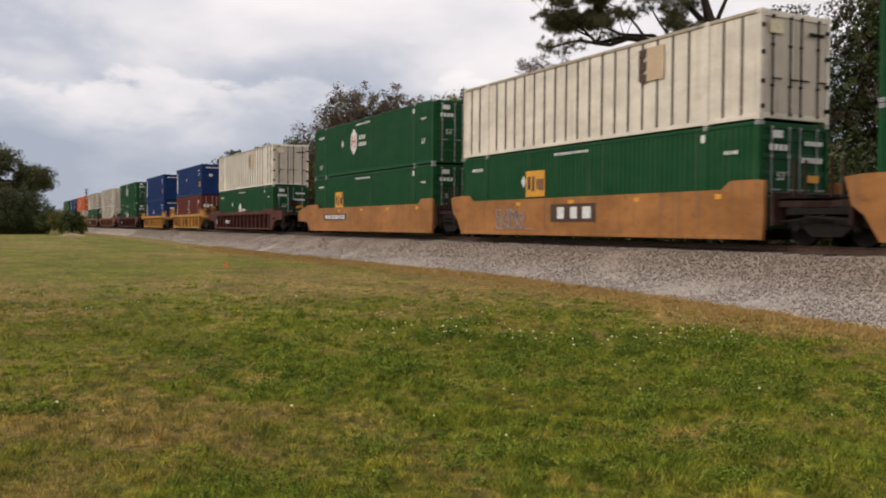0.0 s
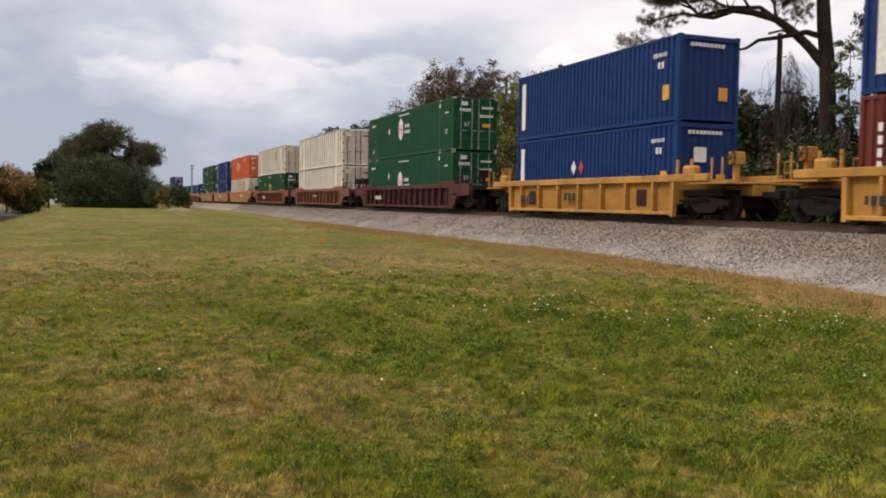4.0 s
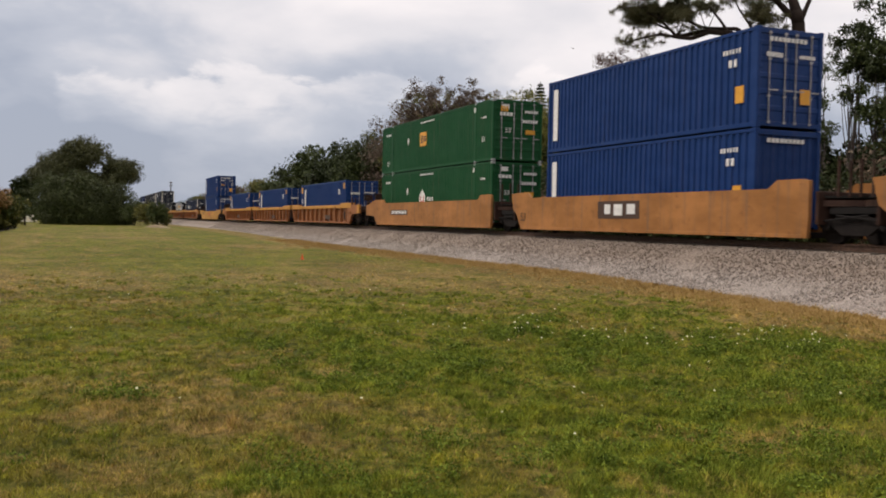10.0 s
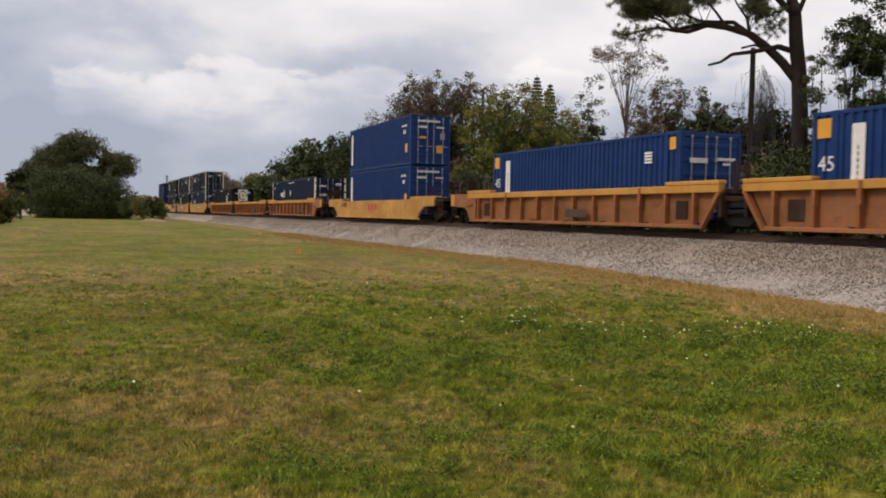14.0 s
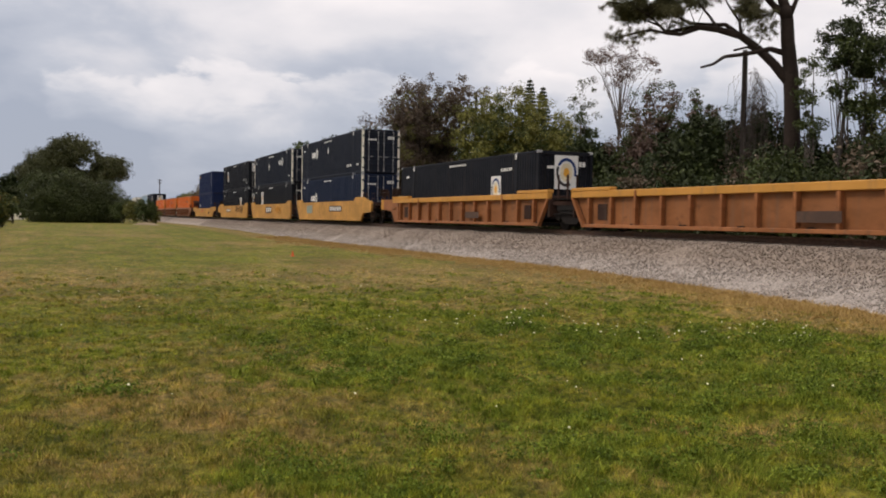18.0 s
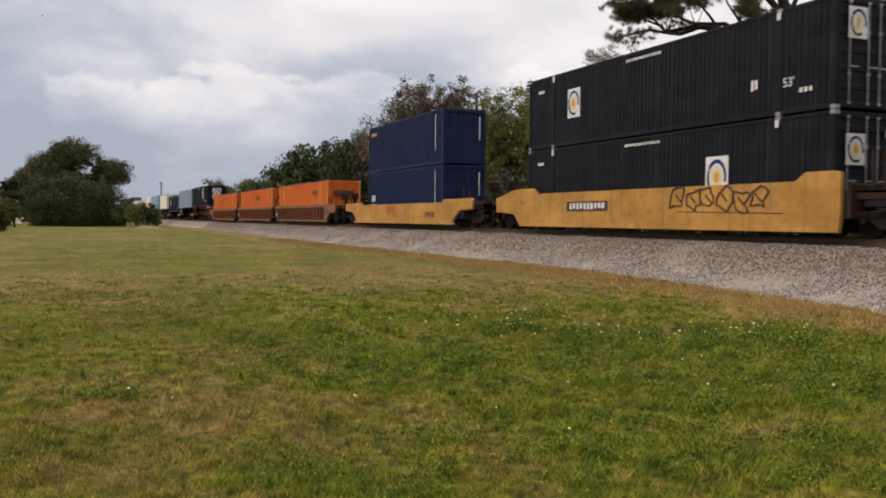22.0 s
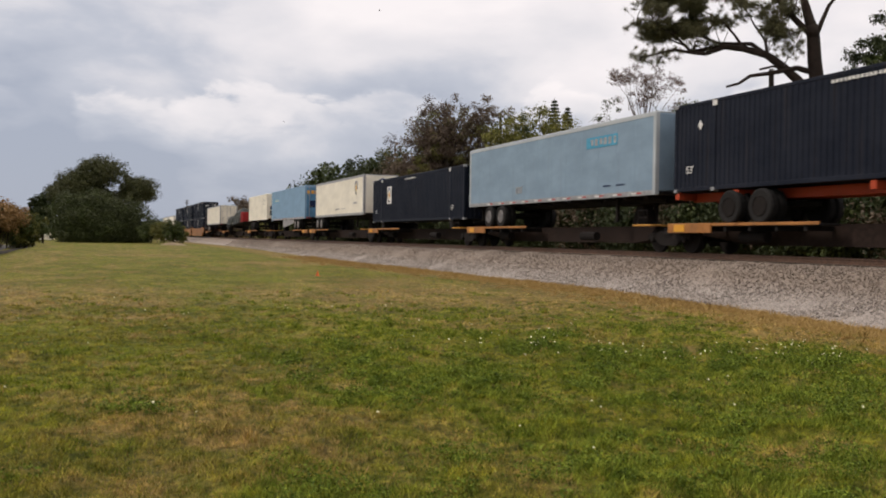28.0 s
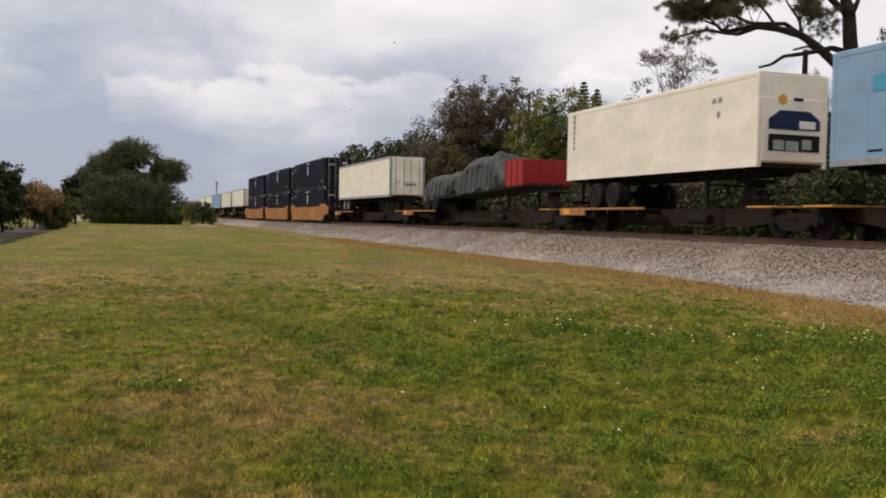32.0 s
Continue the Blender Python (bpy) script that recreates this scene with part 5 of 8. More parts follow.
# ---- the train, front to back ----
Z1, Z2 = RAIL + 0.37, RAIL + 0.37 + 2.905
L53, L45, L40 = 16.15, 13.72, 12.19
GREEN_END = [("ebars", -0.6, 2.2, 0.7, 0.16, 4, "mark"), ("ebars", 0.7, 2.35, 0.7, 0.12, 6, "mark"), ("epanel", 0.65, 1.4, 0.5, 0.2, "gold"), ("ebars", 0.65, 1.9, 0.8, 0.14, 6, "mark"), ("etext", -0.5, 1.35, 0.3, "53'", "mark"), ("epanel", -0.65, 2.55, 0.35, 0.2, "mark")]
GOLD_MARK = lambda y, z, s: [("panel", y, z, 1.25 * s, 0.95 * s, "gold"), ("bars", y + 0.28 * s, z, 0.55 * s, 0.55 * s, 2, "brick_mark"), ("bars", y - 0.3 * s, z - 0.04 * s, 0.5 * s, 0.42 * s, 3, "navy")]
HEX_MARK = lambda y, z, r, m="mark", m2="red_mark": [("hex", y, z, r, m, m2), ("bars", y - r * 1.9, z + 0.16, r * 1.5, r * 0.34, 3, m), ("bars", y - r * 2.0, z - 0.22, r * 1.8, r * 0.34, 5, m)]
SMALL = [("bars", 14.9, 2.35, 0.9, 0.12, 8, "mark"), ("text", 14.9, 0.5, 0.34, "53'", "mark"), ("bars", 8.4, 2.62, 2.0, 0.09, 16, "mark"), ("diamond", 11.4, 1.75, 0.22, "mark"), ("text", 1.0, 0.95, 0.34, "53'", "mark"), ("bars", 1.0, 2.1, 0.55, 0.1, 5, "mark"), ("panel", 2.05, 2.55, 0.16, 0.22, "mark")]
FADED = lambda y, z: [("panel", y - 0.28, z, 0.8, 1.0, "stain"), ("panel", y + 0.40, z, 0.12, 0.95, "brick_mark"), ("vbars", y + 0.22, z, 0.24, 1.15, 3, "brick_mark")]
WHITE_END = [("epanel", -0.75, 2.45, 0.5, 0.35, "cream_mark"), ("ebars", 0.75, 2.35, 0.6, 0.1, 6, "under")]
G_LABEL = "dark green corrugated steel freight container with white stencils"


def green53(near, z, marks, label=G_LABEL):
    return container(near, z, L53, M["green"], kind="fine", label=label, marks=marks + SMALL + GREEN_END, posts=M["green"])


def white53(near, z, marks, label="dirty white freight container with dark upright posts"):
    return container(near, z, L53, M["white"], kind="ribbed", label=label, marks=marks + WHITE_END, top_edge=M["white_rail"])


def blue40(near, z, end="wall", col="blue", marks=(), label="blue corrugated shipping container with a white upright stripe"):
    base = [("panel", 11.55, 1.5, 0.34, 2.05, "mark"), ("bars", 1.1, 2.3, 0.8, 0.14, 6, "mark"), ("bars", 1.05, 1.95, 0.4, 0.22, 2, "mark"), ("panel", 0.72, 1.0, 0.36, 0.5, "gold"), ("ebars", -0.1, 2.55, 1.4, 0.12, 9, "mark"), ("epanel", 0.55, 0.95, 0.36, 0.44, "gold")]
    return container(near, z, L40, M[col], kind="corrugated", end=end, label=label, marks=base + list(marks))


NAME_PLATE = lambda y=0, w=2.6, h=0.62, z=0.62, back="brick_mark": ("plate", y, w, h, z, 3, M[back], M["mark"])
NUM = lambda y=0, w=3.2, h=0.42, z=0.75: ("plate", y, w, h, z, 10, M["brick_mark"], M["mark"])
TAN_L = "weathered tan-orange articulated well wagon with smooth sides"
YEL_L = "weathered yellow articulated well wagon with smooth sides"
YELLOW_TABS = [("bars", k * 3.4, 0.5, 0.14, 1.22, 1, M["gold"]) for k in (-2, -1, 0, 1)]

# three-part tan wagon with green and white boxes
well_car(5.4, "smooth", 17.4, M["car_tan"], span=19.1, trucks=(-1, 1), ends=(False, False), label=TAN_L, marks=[NUM(2)])
well_car(25.0, "smooth", 17.4, M["car_tan"], span=19.1, trucks=(1,), ends=(False, False), label=TAN_L + " and grey spray paint", marks=[NAME_PLATE(-0.1), ("scrawl", 2.9, 5.0, 0.45, 1.1, 4, M["grey"])] + YELLOW_TABS)
well_car(44.0, "smooth", 17.4, M["car_tan"], span=19.1, trucks=(1,), ends=(False, True), label=TAN_L, marks=[NUM(4.0, 3.6, 0.36)] + YELLOW_TABS)
green53(-2.7, Z1, GOLD_MARK(9, 1.7, 1.0))
green53(-2.7, Z2, HEX_MARK(9, 1.7, 0.6))
green53(16.9, Z1, GOLD_MARK(10.6, 1.65, 1.0))
white53(16.9, Z2, FADED(4.4, 2.1), "dirty white freight container with dark posts and a faded patch")
green53(35.9, Z1, GOLD_MARK(11.9, 1.5, 1.0))
green53(35.9, Z2, HEX_MARK(9.7, 1.75, 0.62))
# maroon single well
well_car(69.1, "ribbed", 17.9, M["car_maroon"], rib_gap=1.05, label="maroon single well wagon with ribbed sides", marks=[("text", 7.9, 0.55, 0.5, "53", M["mark"]), ("bars", 4.2, 1.4, 0.24, 0.6, 6, M["mark"])])
green53(61.0, Z1, HEX_MARK(9.0, 1.1, 0.62))
white53(61.0, Z2, FADED(5.8, 2.0), "dirty white freight container with dark posts and a faded patch")
# two yellow 40 foot wells
Y40 = "yellow single well wagon with ribbed sides and wide end platforms"
well_car(90.7, "ribbed", 12.6, M["car_yellow"], rib_gap=1.5, span=14.9, hump=False, label=Y40, marks=[("bars", 4.9, 1.5, 0.26, 0.5, 6, M["black"]), ("bars", 0, 0.5, 0.5, 0.5, 2, M["black"])])
well_car(110.5, "ribbed", 12.6, M["car_yellow"], rib_gap=1.5, span=14.9, hump=False, label=Y40, marks=[("bars", 4.4, 1.4, 0.3, 0.5, 5, M["black"]), ("bars", 0.6, 1.0, 0.3, 0.6, 3, M["black"])])
container(84.6, Z1, L40, M["maroon"], kind="corrugated", end="doors", label="maroon corrugated shipping container with white upright lettering", marks=[("vbars", 11.5, 1.3, 0.14, 1.9, 6, "mark"), ("vbars", 5.6, 1.5, 0.16, 2.1, 6, "mark"), ("vbars", 6.2, 1.2, 0.07, 1.5, 7, "mark"), ("vbars", 1.5, 1.6, 0.06, 1.4, 8, "mark"), ("bars", 1.3, 2.3, 0.4, 0.3, 3, "mark"), ("ebars", -0.55, 1.9, 0.9, 0.3, 3, "mark")])
blue40(84.6, Z2, marks=[("panel", 6.8, 1.65, 0.3, 0.24, "mark"), ("epanel", -0.35, 1.85, 0.34, 0.24, "mark")])
blue40(104.4, Z1, marks=[("diamond", 6.9, 1.55, 0.28, "mark"), ("diamond", 6.3, 1.55, 0.28, "red_mark"), ("epanel", -0.3, 1.8, 0.5, 0.5, "mark")])
blue40(104.4, Z2)
# single ribbed wells
well_car(132.5, "ribbed", 17.9, M["car_maroon"], rib_gap=1.0, label="maroon single well wagon with ribbed sides", marks=[("bars", 5, 1.4, 0.24, 0.6, 6, M["mark"])])
green53(124.4, Z1, HEX_MARK(9, 1.3, 0.62))
green53(124.4, Z2, HEX_MARK(9, 1.75, 0.62))
RUST = "rusty brown-orange single well wagon with ribbed sides"
well_car(156.1, "ribbed", 17.9, M["car_oxide"], rib_gap=1.2, label=RUST, marks=[("bars", 0.4, 1.5, 0.13, 0.8, 8, M["cream_mark"]), ("bars", -3.6, 0.9, 0.5, 0.5, 3, M["brick_mark"])])
white53(148.0, Z1, [("diamond", 11.2, 1.8, 0.2, "grey")])
white53(148.0, Z2, [("diamond", 11.2, 1.8, 0.2, "grey"), ("panel", 5.4, 1.9, 0.5, 0.6, "cream_mark")])
well_car(179.5, "ribbed", 17.9, M["car_oxide"], rib_gap=1.2, label=RUST, marks=[("bars", k * 2.9, 0.5, 0.1, 1.33, 1, M["gold"]) for k in (-2, -1, 0, 1, 2)] + [("bars", 3, 1.6, 0.3, 0.6, 6, M["mark"])])
green53(171.4, Z1, GOLD_MARK(8.2, 1.35, 1.0))
white53(171.4, Z2, FADED(4.8, 2.0), "dirty white freight container with dark posts and a faded patch")
# three-part tan wagon
well_car(202.9, "smooth", 17.4, M["car_tan"], span=19.2, trucks=(-1, 1), ends=(True, False), label=TAN_L, marks=[NUM(-2.9)])
well_car(222.1, "smooth", 17.4, M["car_tan"], span=19.2, trucks=(1,), ends=(False, False), label=TAN_L, marks=[NAME_PLATE(0.4), ("text", 7.6, 0.5, 0.5, "53", M["brick_mark"])])
well_car(241.4, "smooth", 17.4, M["car_tan"], span=19.2, trucks=(1,), ends=(False, True), label=TAN_L, marks=[NUM(4.2, 3.0, 0.3)])
container(194.8, Z1, L53, M["white"], kind="ribbed", top_edge=M["white_rail"], label="dirty white freight container with dark posts and tan stains", marks=[("wash", 5.4, 1.4, 5.3, 2.3, "stain"), ("panel", 13.4, 1.7, 0.5, 0.5, "grey")] + WHITE_END)
container(194.8, Z2, L53, M["orange"], kind="corrugated", label="faded orange-red corrugated freight container with a white hexagon", marks=HEX_MARK(9.6, 1.65, 0.72, "cream_mark", "brick_mark") + [("bars", 3.6, 2.4, 1.7, 0.2, 8, "cream_mark"), ("text", 1.3, 0.6, 0.34, "53'", "cream_mark"), ("bars", 3.2, 0.7, 0.2, 0.3, 1, "cream_mark"), ("ebars", 0.7, 2.4, 0.7, 0.3, 4, "mark"), ("ebars", -0.7, 2.5, 0.8, 0.22, 4, "mark"), ("etext", -0.8, 1.75, 0.3, "53'", "mark"), ("epanel", -0.75, 1.2, 0.5, 0.25, "cream_mark"), ("epanel", 0.75, 0.8, 0.35, 0.4, "gold")])
blue40(216.0, Z1, "wall")
blue40(216.0, Z2, "doors", marks=[("ebars", -0.6, 2.1, 0.6, 0.13, 6, "mark"), ("ebars", 0.6, 2.1, 0.6, 0.1, 7, "mark")])
green53(233.3, Z1, HEX_MARK(9, 1.1, 0.62))
green53(233.3, Z2, GOLD_MARK(9.0, 1.7, 0.8) + [("ebars", -0.7, 2.45, 0.4, 0.25, 3, "gold")])
# three-part rust wagon with low blue boxes
R3 = "rust-orange articulated well wagon with ribbed sides and an ochre top edge"
for i, (yc, nr) in enumerate(((264.8, 257.9), (284.1, 277.2), (303.3, 296.4))):
    well_car(yc, "ribbed", 18.2, M["car_rust"], top=M["car_ochre"], span=19.25, rib_gap=1.35, trucks=(-1, 1) if i == 0 else (1,), ends=(i == 0, i == 2), label=R3, marks=[("plate", -3 + i, 1.5, 0.3, 0.42, 0, M["brick_mark"], M["mark"])])
    container(nr, Z1, L45, M["blue"], kind="corrugated", end="doors", label="blue corrugated high shipping container with a white upright stripe", marks=[("panel", 12.2, 1.45, 0.4, 2.1, "mark"), ("vbars", 12.2, 1.35, 0.06, 1.3, 8, "grey"), ("text", 13.2, 1.35, 0.55, "45", "mark"), ("panel", 13.3, 2.45, 0.45, 0.5, "gold"), ("vbars", 1.7, 2.1, 0.42, 0.42, 4, "mark"), ("panel", 0.4, 2.5, 0.32, 0.4, "gold"), ("ebars", -0.5, 1.95, 0.7, 0.16, 7, "mark"), ("ebars", 0.6, 2.02, 0.75, 0.09, 8, "mark"), ("ebars", 0.62, 1.86, 0.3, 0.08, 3, "mark")])
# yellow single with two blue boxes
well_car(327.2, "smooth", 18.4, M["car_yellow"], hump=False, label="yellow single well wagon with smooth sloping sides", marks=[("bars", 0, 2.0, 0.45, 0.6, 3, M["red_mark"]), ("bars", 6.4, 1.4, 0.3, 0.85, 5, M["brick_mark"])])
blue40(321.1, Z1, "doors", marks=[("ebars", -0.5, 2.2, 0.6, 0.14, 6, "mark"), ("ebars", 0.6, 2.2, 0.5, 0.1, 6, "mark")])
blue40(321.1, Z2, "doors", marks=[("ebars", -0.5, 2.2, 0.6, 0.14, 6, "mark"), ("epanel", -0.5, 1.6, 0.42, 0.13, "gold"), ("ebars", 0.6, 2.2, 0.5, 0.1, 6, "mark"), ("ebars", 0.75, 1.7, 0.3, 0.4, 2, "steel")])
# three-part rust wagon, middle well empty
BROKEN_MARK = lambda y, z, s=1.0: [("bars", y, z - 0.06, 1.15 * s, 0.42 * s, 4, "mark"), ("ring", y - 0.95 * s, z, 0.42 * s, "mark")]
for i, yc in enumerate((350.9, 370.6, 390.6)):
    well_car(yc, "ribbed", 18.2, M["car_rust"], top=M["car_ochre"], span=19.5, rib_gap=1.35, trucks=(-1, 1) if i == 0 else (1,), ends=(i == 0, i == 2), label="empty rust-orange articulated well wagon with ribbed sides" if i == 1 else R3, marks=[("plate", -4 + i, 1.5, 0.3, 0.42, 0, M["brick_mark"], M["mark"])])
DARK_L = "near-black corrugated freight container with white stencils"
dark53 = lambda near, z, marks, col="dark", edge=None, label=DARK_L, end="doors", corner=None: container(near, z, L53, M[col], kind="fine", label=label, end=end, marks=list(marks) + [("bars", 8.2, 2.62, 2.0, 0.09, 14, "mark"), ("bars", 1.0, 0.6, 0.5, 0.14, 3, "mark"), ("bars", 15.1, 2.3, 0.5, 0.12, 4, "mark"), ("panel", 14.15, 2.7, 0.14, 0.2, "mark"), ("panel", 2.0, 2.7, 0.14, 0.2, "mark"), ("ebars", 0.7, 2.35, 0.5, 0.2, 3, "mark"), ("ebars", -0.6, 2.2, 0.6, 0.12, 4, "mark")], posts=M[col], edge=edge, corner=corner)
dark53(342.7, Z1, BROKEN_MARK(12.0, 1.7) + [("diamond", 8.6, 1.75, 0.3, "mark"), ("ebars", -0.6, 1.5, 0.8, 0.2, 5, "mark"), ("epanel", 0.85, 0.95, 0.3, 0.4, "mark")], "midnight", corner=M["cream"], label="navy corrugated freight container with a white diamond mark")
dark53(382.6, Z1, [("swirl", 3.9, 1.35, 0.6, "s"), ("bars", 2.9, 2.2, 1.1, 0.14, 6, "mark"), ("swirl", 0.0, 2.0, 0.7, "e")], "charcoal", end="wall", label="charcoal freight container with a white swirl-emblem panel")
# three-part yellow wagon with dark pairs
for i, yc in enumerate((414.3, 433.9, 453.4)):
    well_car(yc, "smooth", 17.5, M["car_yellow"], span=19.5, trucks=(-1, 1) if i == 0 else (1,), ends=(i == 0, i == 2), label=YEL_L, marks=[[NAME_PLATE(0.3), NUM(-2.6), NUM(3.2, 2.8, 0.36)][(1, 0, 2)[i]], (("plate", 4.6, 1.7, 0.62, 0.62, 0, M["patch"], M["mark"]) if i == 0 else ("scrawl", -6.0, -1.8, 0.72, 1.36, 6, M["brick_mark"]) if i == 2 else ("scrawl", -5.0, -2.4, 0.7, 1.25, 4, M["panel_yellow"]))])
dark53(406.2, Z1, BROKEN_MARK(12.4, 1.45), corner=M["cream"], label=DARK_L + " and a broken diamond mark", col="midnight")
dark53(406.2, Z2, BROKEN_MARK(12.3, 1.9) + [("diamond", 8.2, 1.95, 0.26, "mark"), ("bars", 2.9, 0.62, 1.1, 0.16, 7, "mark")], corner=M["cream"], label=DARK_L + " and a broken diamond mark", col="dark")
dark53(425.8, Z1, [("swirl", 12.2, 1.7, 0.6, "s")], "charcoal", label="charcoal freight container with a white swirl-emblem panel")
dark53(425.8, Z2, BROKEN_MARK(4.6, 1.95) + [("diamond", 9.2, 1.7, 0.3, "mark")], corner=M["cream"], label=DARK_L + " and a broken diamond mark")
dark53(445.3, Z1, [("swirl", 4.4, 1.35, 0.62, "s"), ("swirl", -0.6, 1.9, 0.4, "e")], "charcoal", label="charcoal freight container with a white swirl-emblem panel")
dark53(445.3, Z2, [("swirl", 12.6, 1.6, 0.55, "s"), ("swirl", -0.6, 2.2, 0.4, "e"), ("text", 1.6, 0.75, 0.36, "53'", "mark"), ("bars", 2.9, 0.95, 0.3, 0.3, 2, "mark")], "charcoal", label="charcoal freight container with a white swirl-emblem panel")
# yellow single with two navy boxes
well_car(477.0, "smooth", 18.2, M["car_yellow"], hump=False, label="yellow single well wagon with smooth sloping sides", marks=[("bars", 1.2, 1.6, 0.42, 0.72, 3, M["red_mark"]), ("bars", -5.0, 1.4, 0.3, 0.5, 5, M["brick_mark"])])
for z in (Z1, Z2):
    container(470.9, z, L40, M["navy"], kind="corrugated", end="wall", label="navy corrugated shipping container with small white lettering", marks=([("panel", 11.2, 2.4, 1.1, 0.3, "black"), ("bars", 11.2, 2.4, 1.0, 0.18, 4, "gold")] if z > Z1 else [("bars", 11.2, 1.3, 0.7, 0.4, 2, "mark"), ("bars", 11.2, 0.85, 1.1, 0.2, 5, "mark")]) + [("vbars", 1.0, 1.7, 0.09, 1.9, 15, "mark"), ("epanel", 0.85, 1.9, 0.06, 1.2, "mark")])
# three-part brown wagon with low orange boxes
for i, (yc, nr) in enumerate(((500.9, 492.8), (520.3, 512.2), (539.9, 531.8))):
    well_car(yc, "ribbed", 17.8, M["car_brown"], span=19.5, rib_gap=0.95, trucks=(-1, 1) if i == 0 else (1,), ends=(i == 0, i == 2), hump=False, label="brown articulated well wagon with closely ribbed sides", marks=[("plate", 8.2, 0.6, 0.34, 0.55, 5, M["black"], M["cream_mark"])])
    container(nr, Z1, L53, M["tangerine"], kind="fine", end="wall", posts=M["faded"], corner=M["faded"], top_edge=M["orange_rail"], label="bright orange freight container with bleached upright posts", marks=[("panel", 3.6 + i * 3, 2.05, 1.5, 0.3, "brick_mark"), ("bars", 3.6 + i * 3, 2.05, 1.3, 0.14, 7, "orange_rail"), ("bars", 3.6 + i * 3, 1.82, 1.3, 0.05, 1, "brick_mark"), ("epanel", 0.0, 2.0, 1.6, 0.30, "brick_mark"), ("ebars", 0.0, 1.74, 1.5, 0.08, 1, "brick_mark")] + ([("epanel", 0.78, 2.02, 0.34, 0.3, "mark")] if i == 1 else []))
# spine wagons with trailers and chassis
ends = [553.1, 570.7, 587.8, 605.4, 623.6, 643.2, 657.6, 680.8, 701.6]
for i, (p, q) in enumerate(zip(ends, ends[1:])):
    spine_car((p + q) / 2, q - p, first=i == 0, turned=i in (4,))
QM = [("swirl", 4.3, 1.75, 0.62, "s"), ("bars", 3.7, 2.5, 1.2, 0.14, 6, "mark"), ("text", 1.6, 0.55, 0.36, "53'", "mark"), ("bars", 3.2, 0.8, 0.3, 0.25, 2, "mark"), ("text", 15.3, 0.6, 0.34, "53'", "mark"), ("bars", 8.5, 2.62, 1.9, 0.09, 14, "mark"), ("swirl", 0.0, 1.75, 0.72, "e"), ("ebars", 0.25, 0.85, 0.6, 0.25, 1, "mark"), ("panel", 2.02, 2.72, 0.2, 0.16, "mark"), ("panel", 14.1, 2.72, 0.2, 0.16, "mark"), ("diamond", 14.8, 2.1, 0.16, "mark")]
chassis_box(554.0, "near-black freight container with a white swirl-emblem panel on a chassis", QM, False)
trailer(571.2, L53, M["sky_grey"], "far", "pale blue box trailer with a turquoise emblem and cream edges", [("panel", 3.5, 2.15, 2.2, 0.42, "sea"), ("bars", 3.4, 2.15, 1.9, 0.26, 6, "steel"), ("bars", 10.5, 0.62, 0.7, 0.3, 3, "steel"), ("bars", 2.7, 0.45, 1.9, 0.05, 2, "navy")], rim_col=M["pale_rim"], ends="nose")
low_box(588.1, "near-black freight container with a white emblem on a spine wagon", [("swirl", 12.55, 1.75, 0.55, "s")] + [QM[i] for i in (2, 4, 5, 8, 9)])
trailer(606.6, 14.63, M["cream"], "far", "cream-white box trailer with a dark round emblem", [("sweep", 1.9, 2.0, 0.58, "s"), ("bars", 2.2, 0.9, 0.9, 0.14, 5, "steel"), ("bars", 7.2, 0.55, 1.6, 0.1, 6, "grey"), ("sweep", 0.1, 2.1, 0.62, "e"), ("ebars", 0.1, 1.3, 0.9, 0.12, 7, "grey"), ("epanel", -0.1, 0.5, 0.4, 0.35, "grey"), ("epanel", 0.75, 0.45, 0.22, 0.25, "black"), ("bars", 5.6, 0.55, 1.5, 0.05, 1, "grey")], ends="nose", wheels=1.7)
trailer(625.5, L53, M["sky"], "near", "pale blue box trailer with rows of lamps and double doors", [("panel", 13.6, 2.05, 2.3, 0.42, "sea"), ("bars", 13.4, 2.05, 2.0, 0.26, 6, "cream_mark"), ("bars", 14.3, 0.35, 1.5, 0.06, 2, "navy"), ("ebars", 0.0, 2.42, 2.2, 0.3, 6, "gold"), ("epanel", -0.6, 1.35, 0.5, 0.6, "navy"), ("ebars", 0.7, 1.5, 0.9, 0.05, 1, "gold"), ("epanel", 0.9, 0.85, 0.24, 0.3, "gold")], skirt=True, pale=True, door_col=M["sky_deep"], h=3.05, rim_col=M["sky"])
trailer(644.6, L40, M["cream"], "far", "cream-white refrigerated trailer with its cooling unit in front", [("vbars", 11.6, 2.0, 0.14, 1.5, 7, "grey"), ("bars", 2.0, 2.2, 0.6, 0.16, 2, "grey"), ("diamond", 1.9, 1.75, 0.14, "grey")], reefer=True, pale=False, lift=0.17, trim=M["cream"])
trailer(684.0, L53, M["cream"], "far", "plain white box trailer with double doors", [("ebars", 0.3, 0.9, 0.9, 0.2, 4, "grey")], h=2.9)


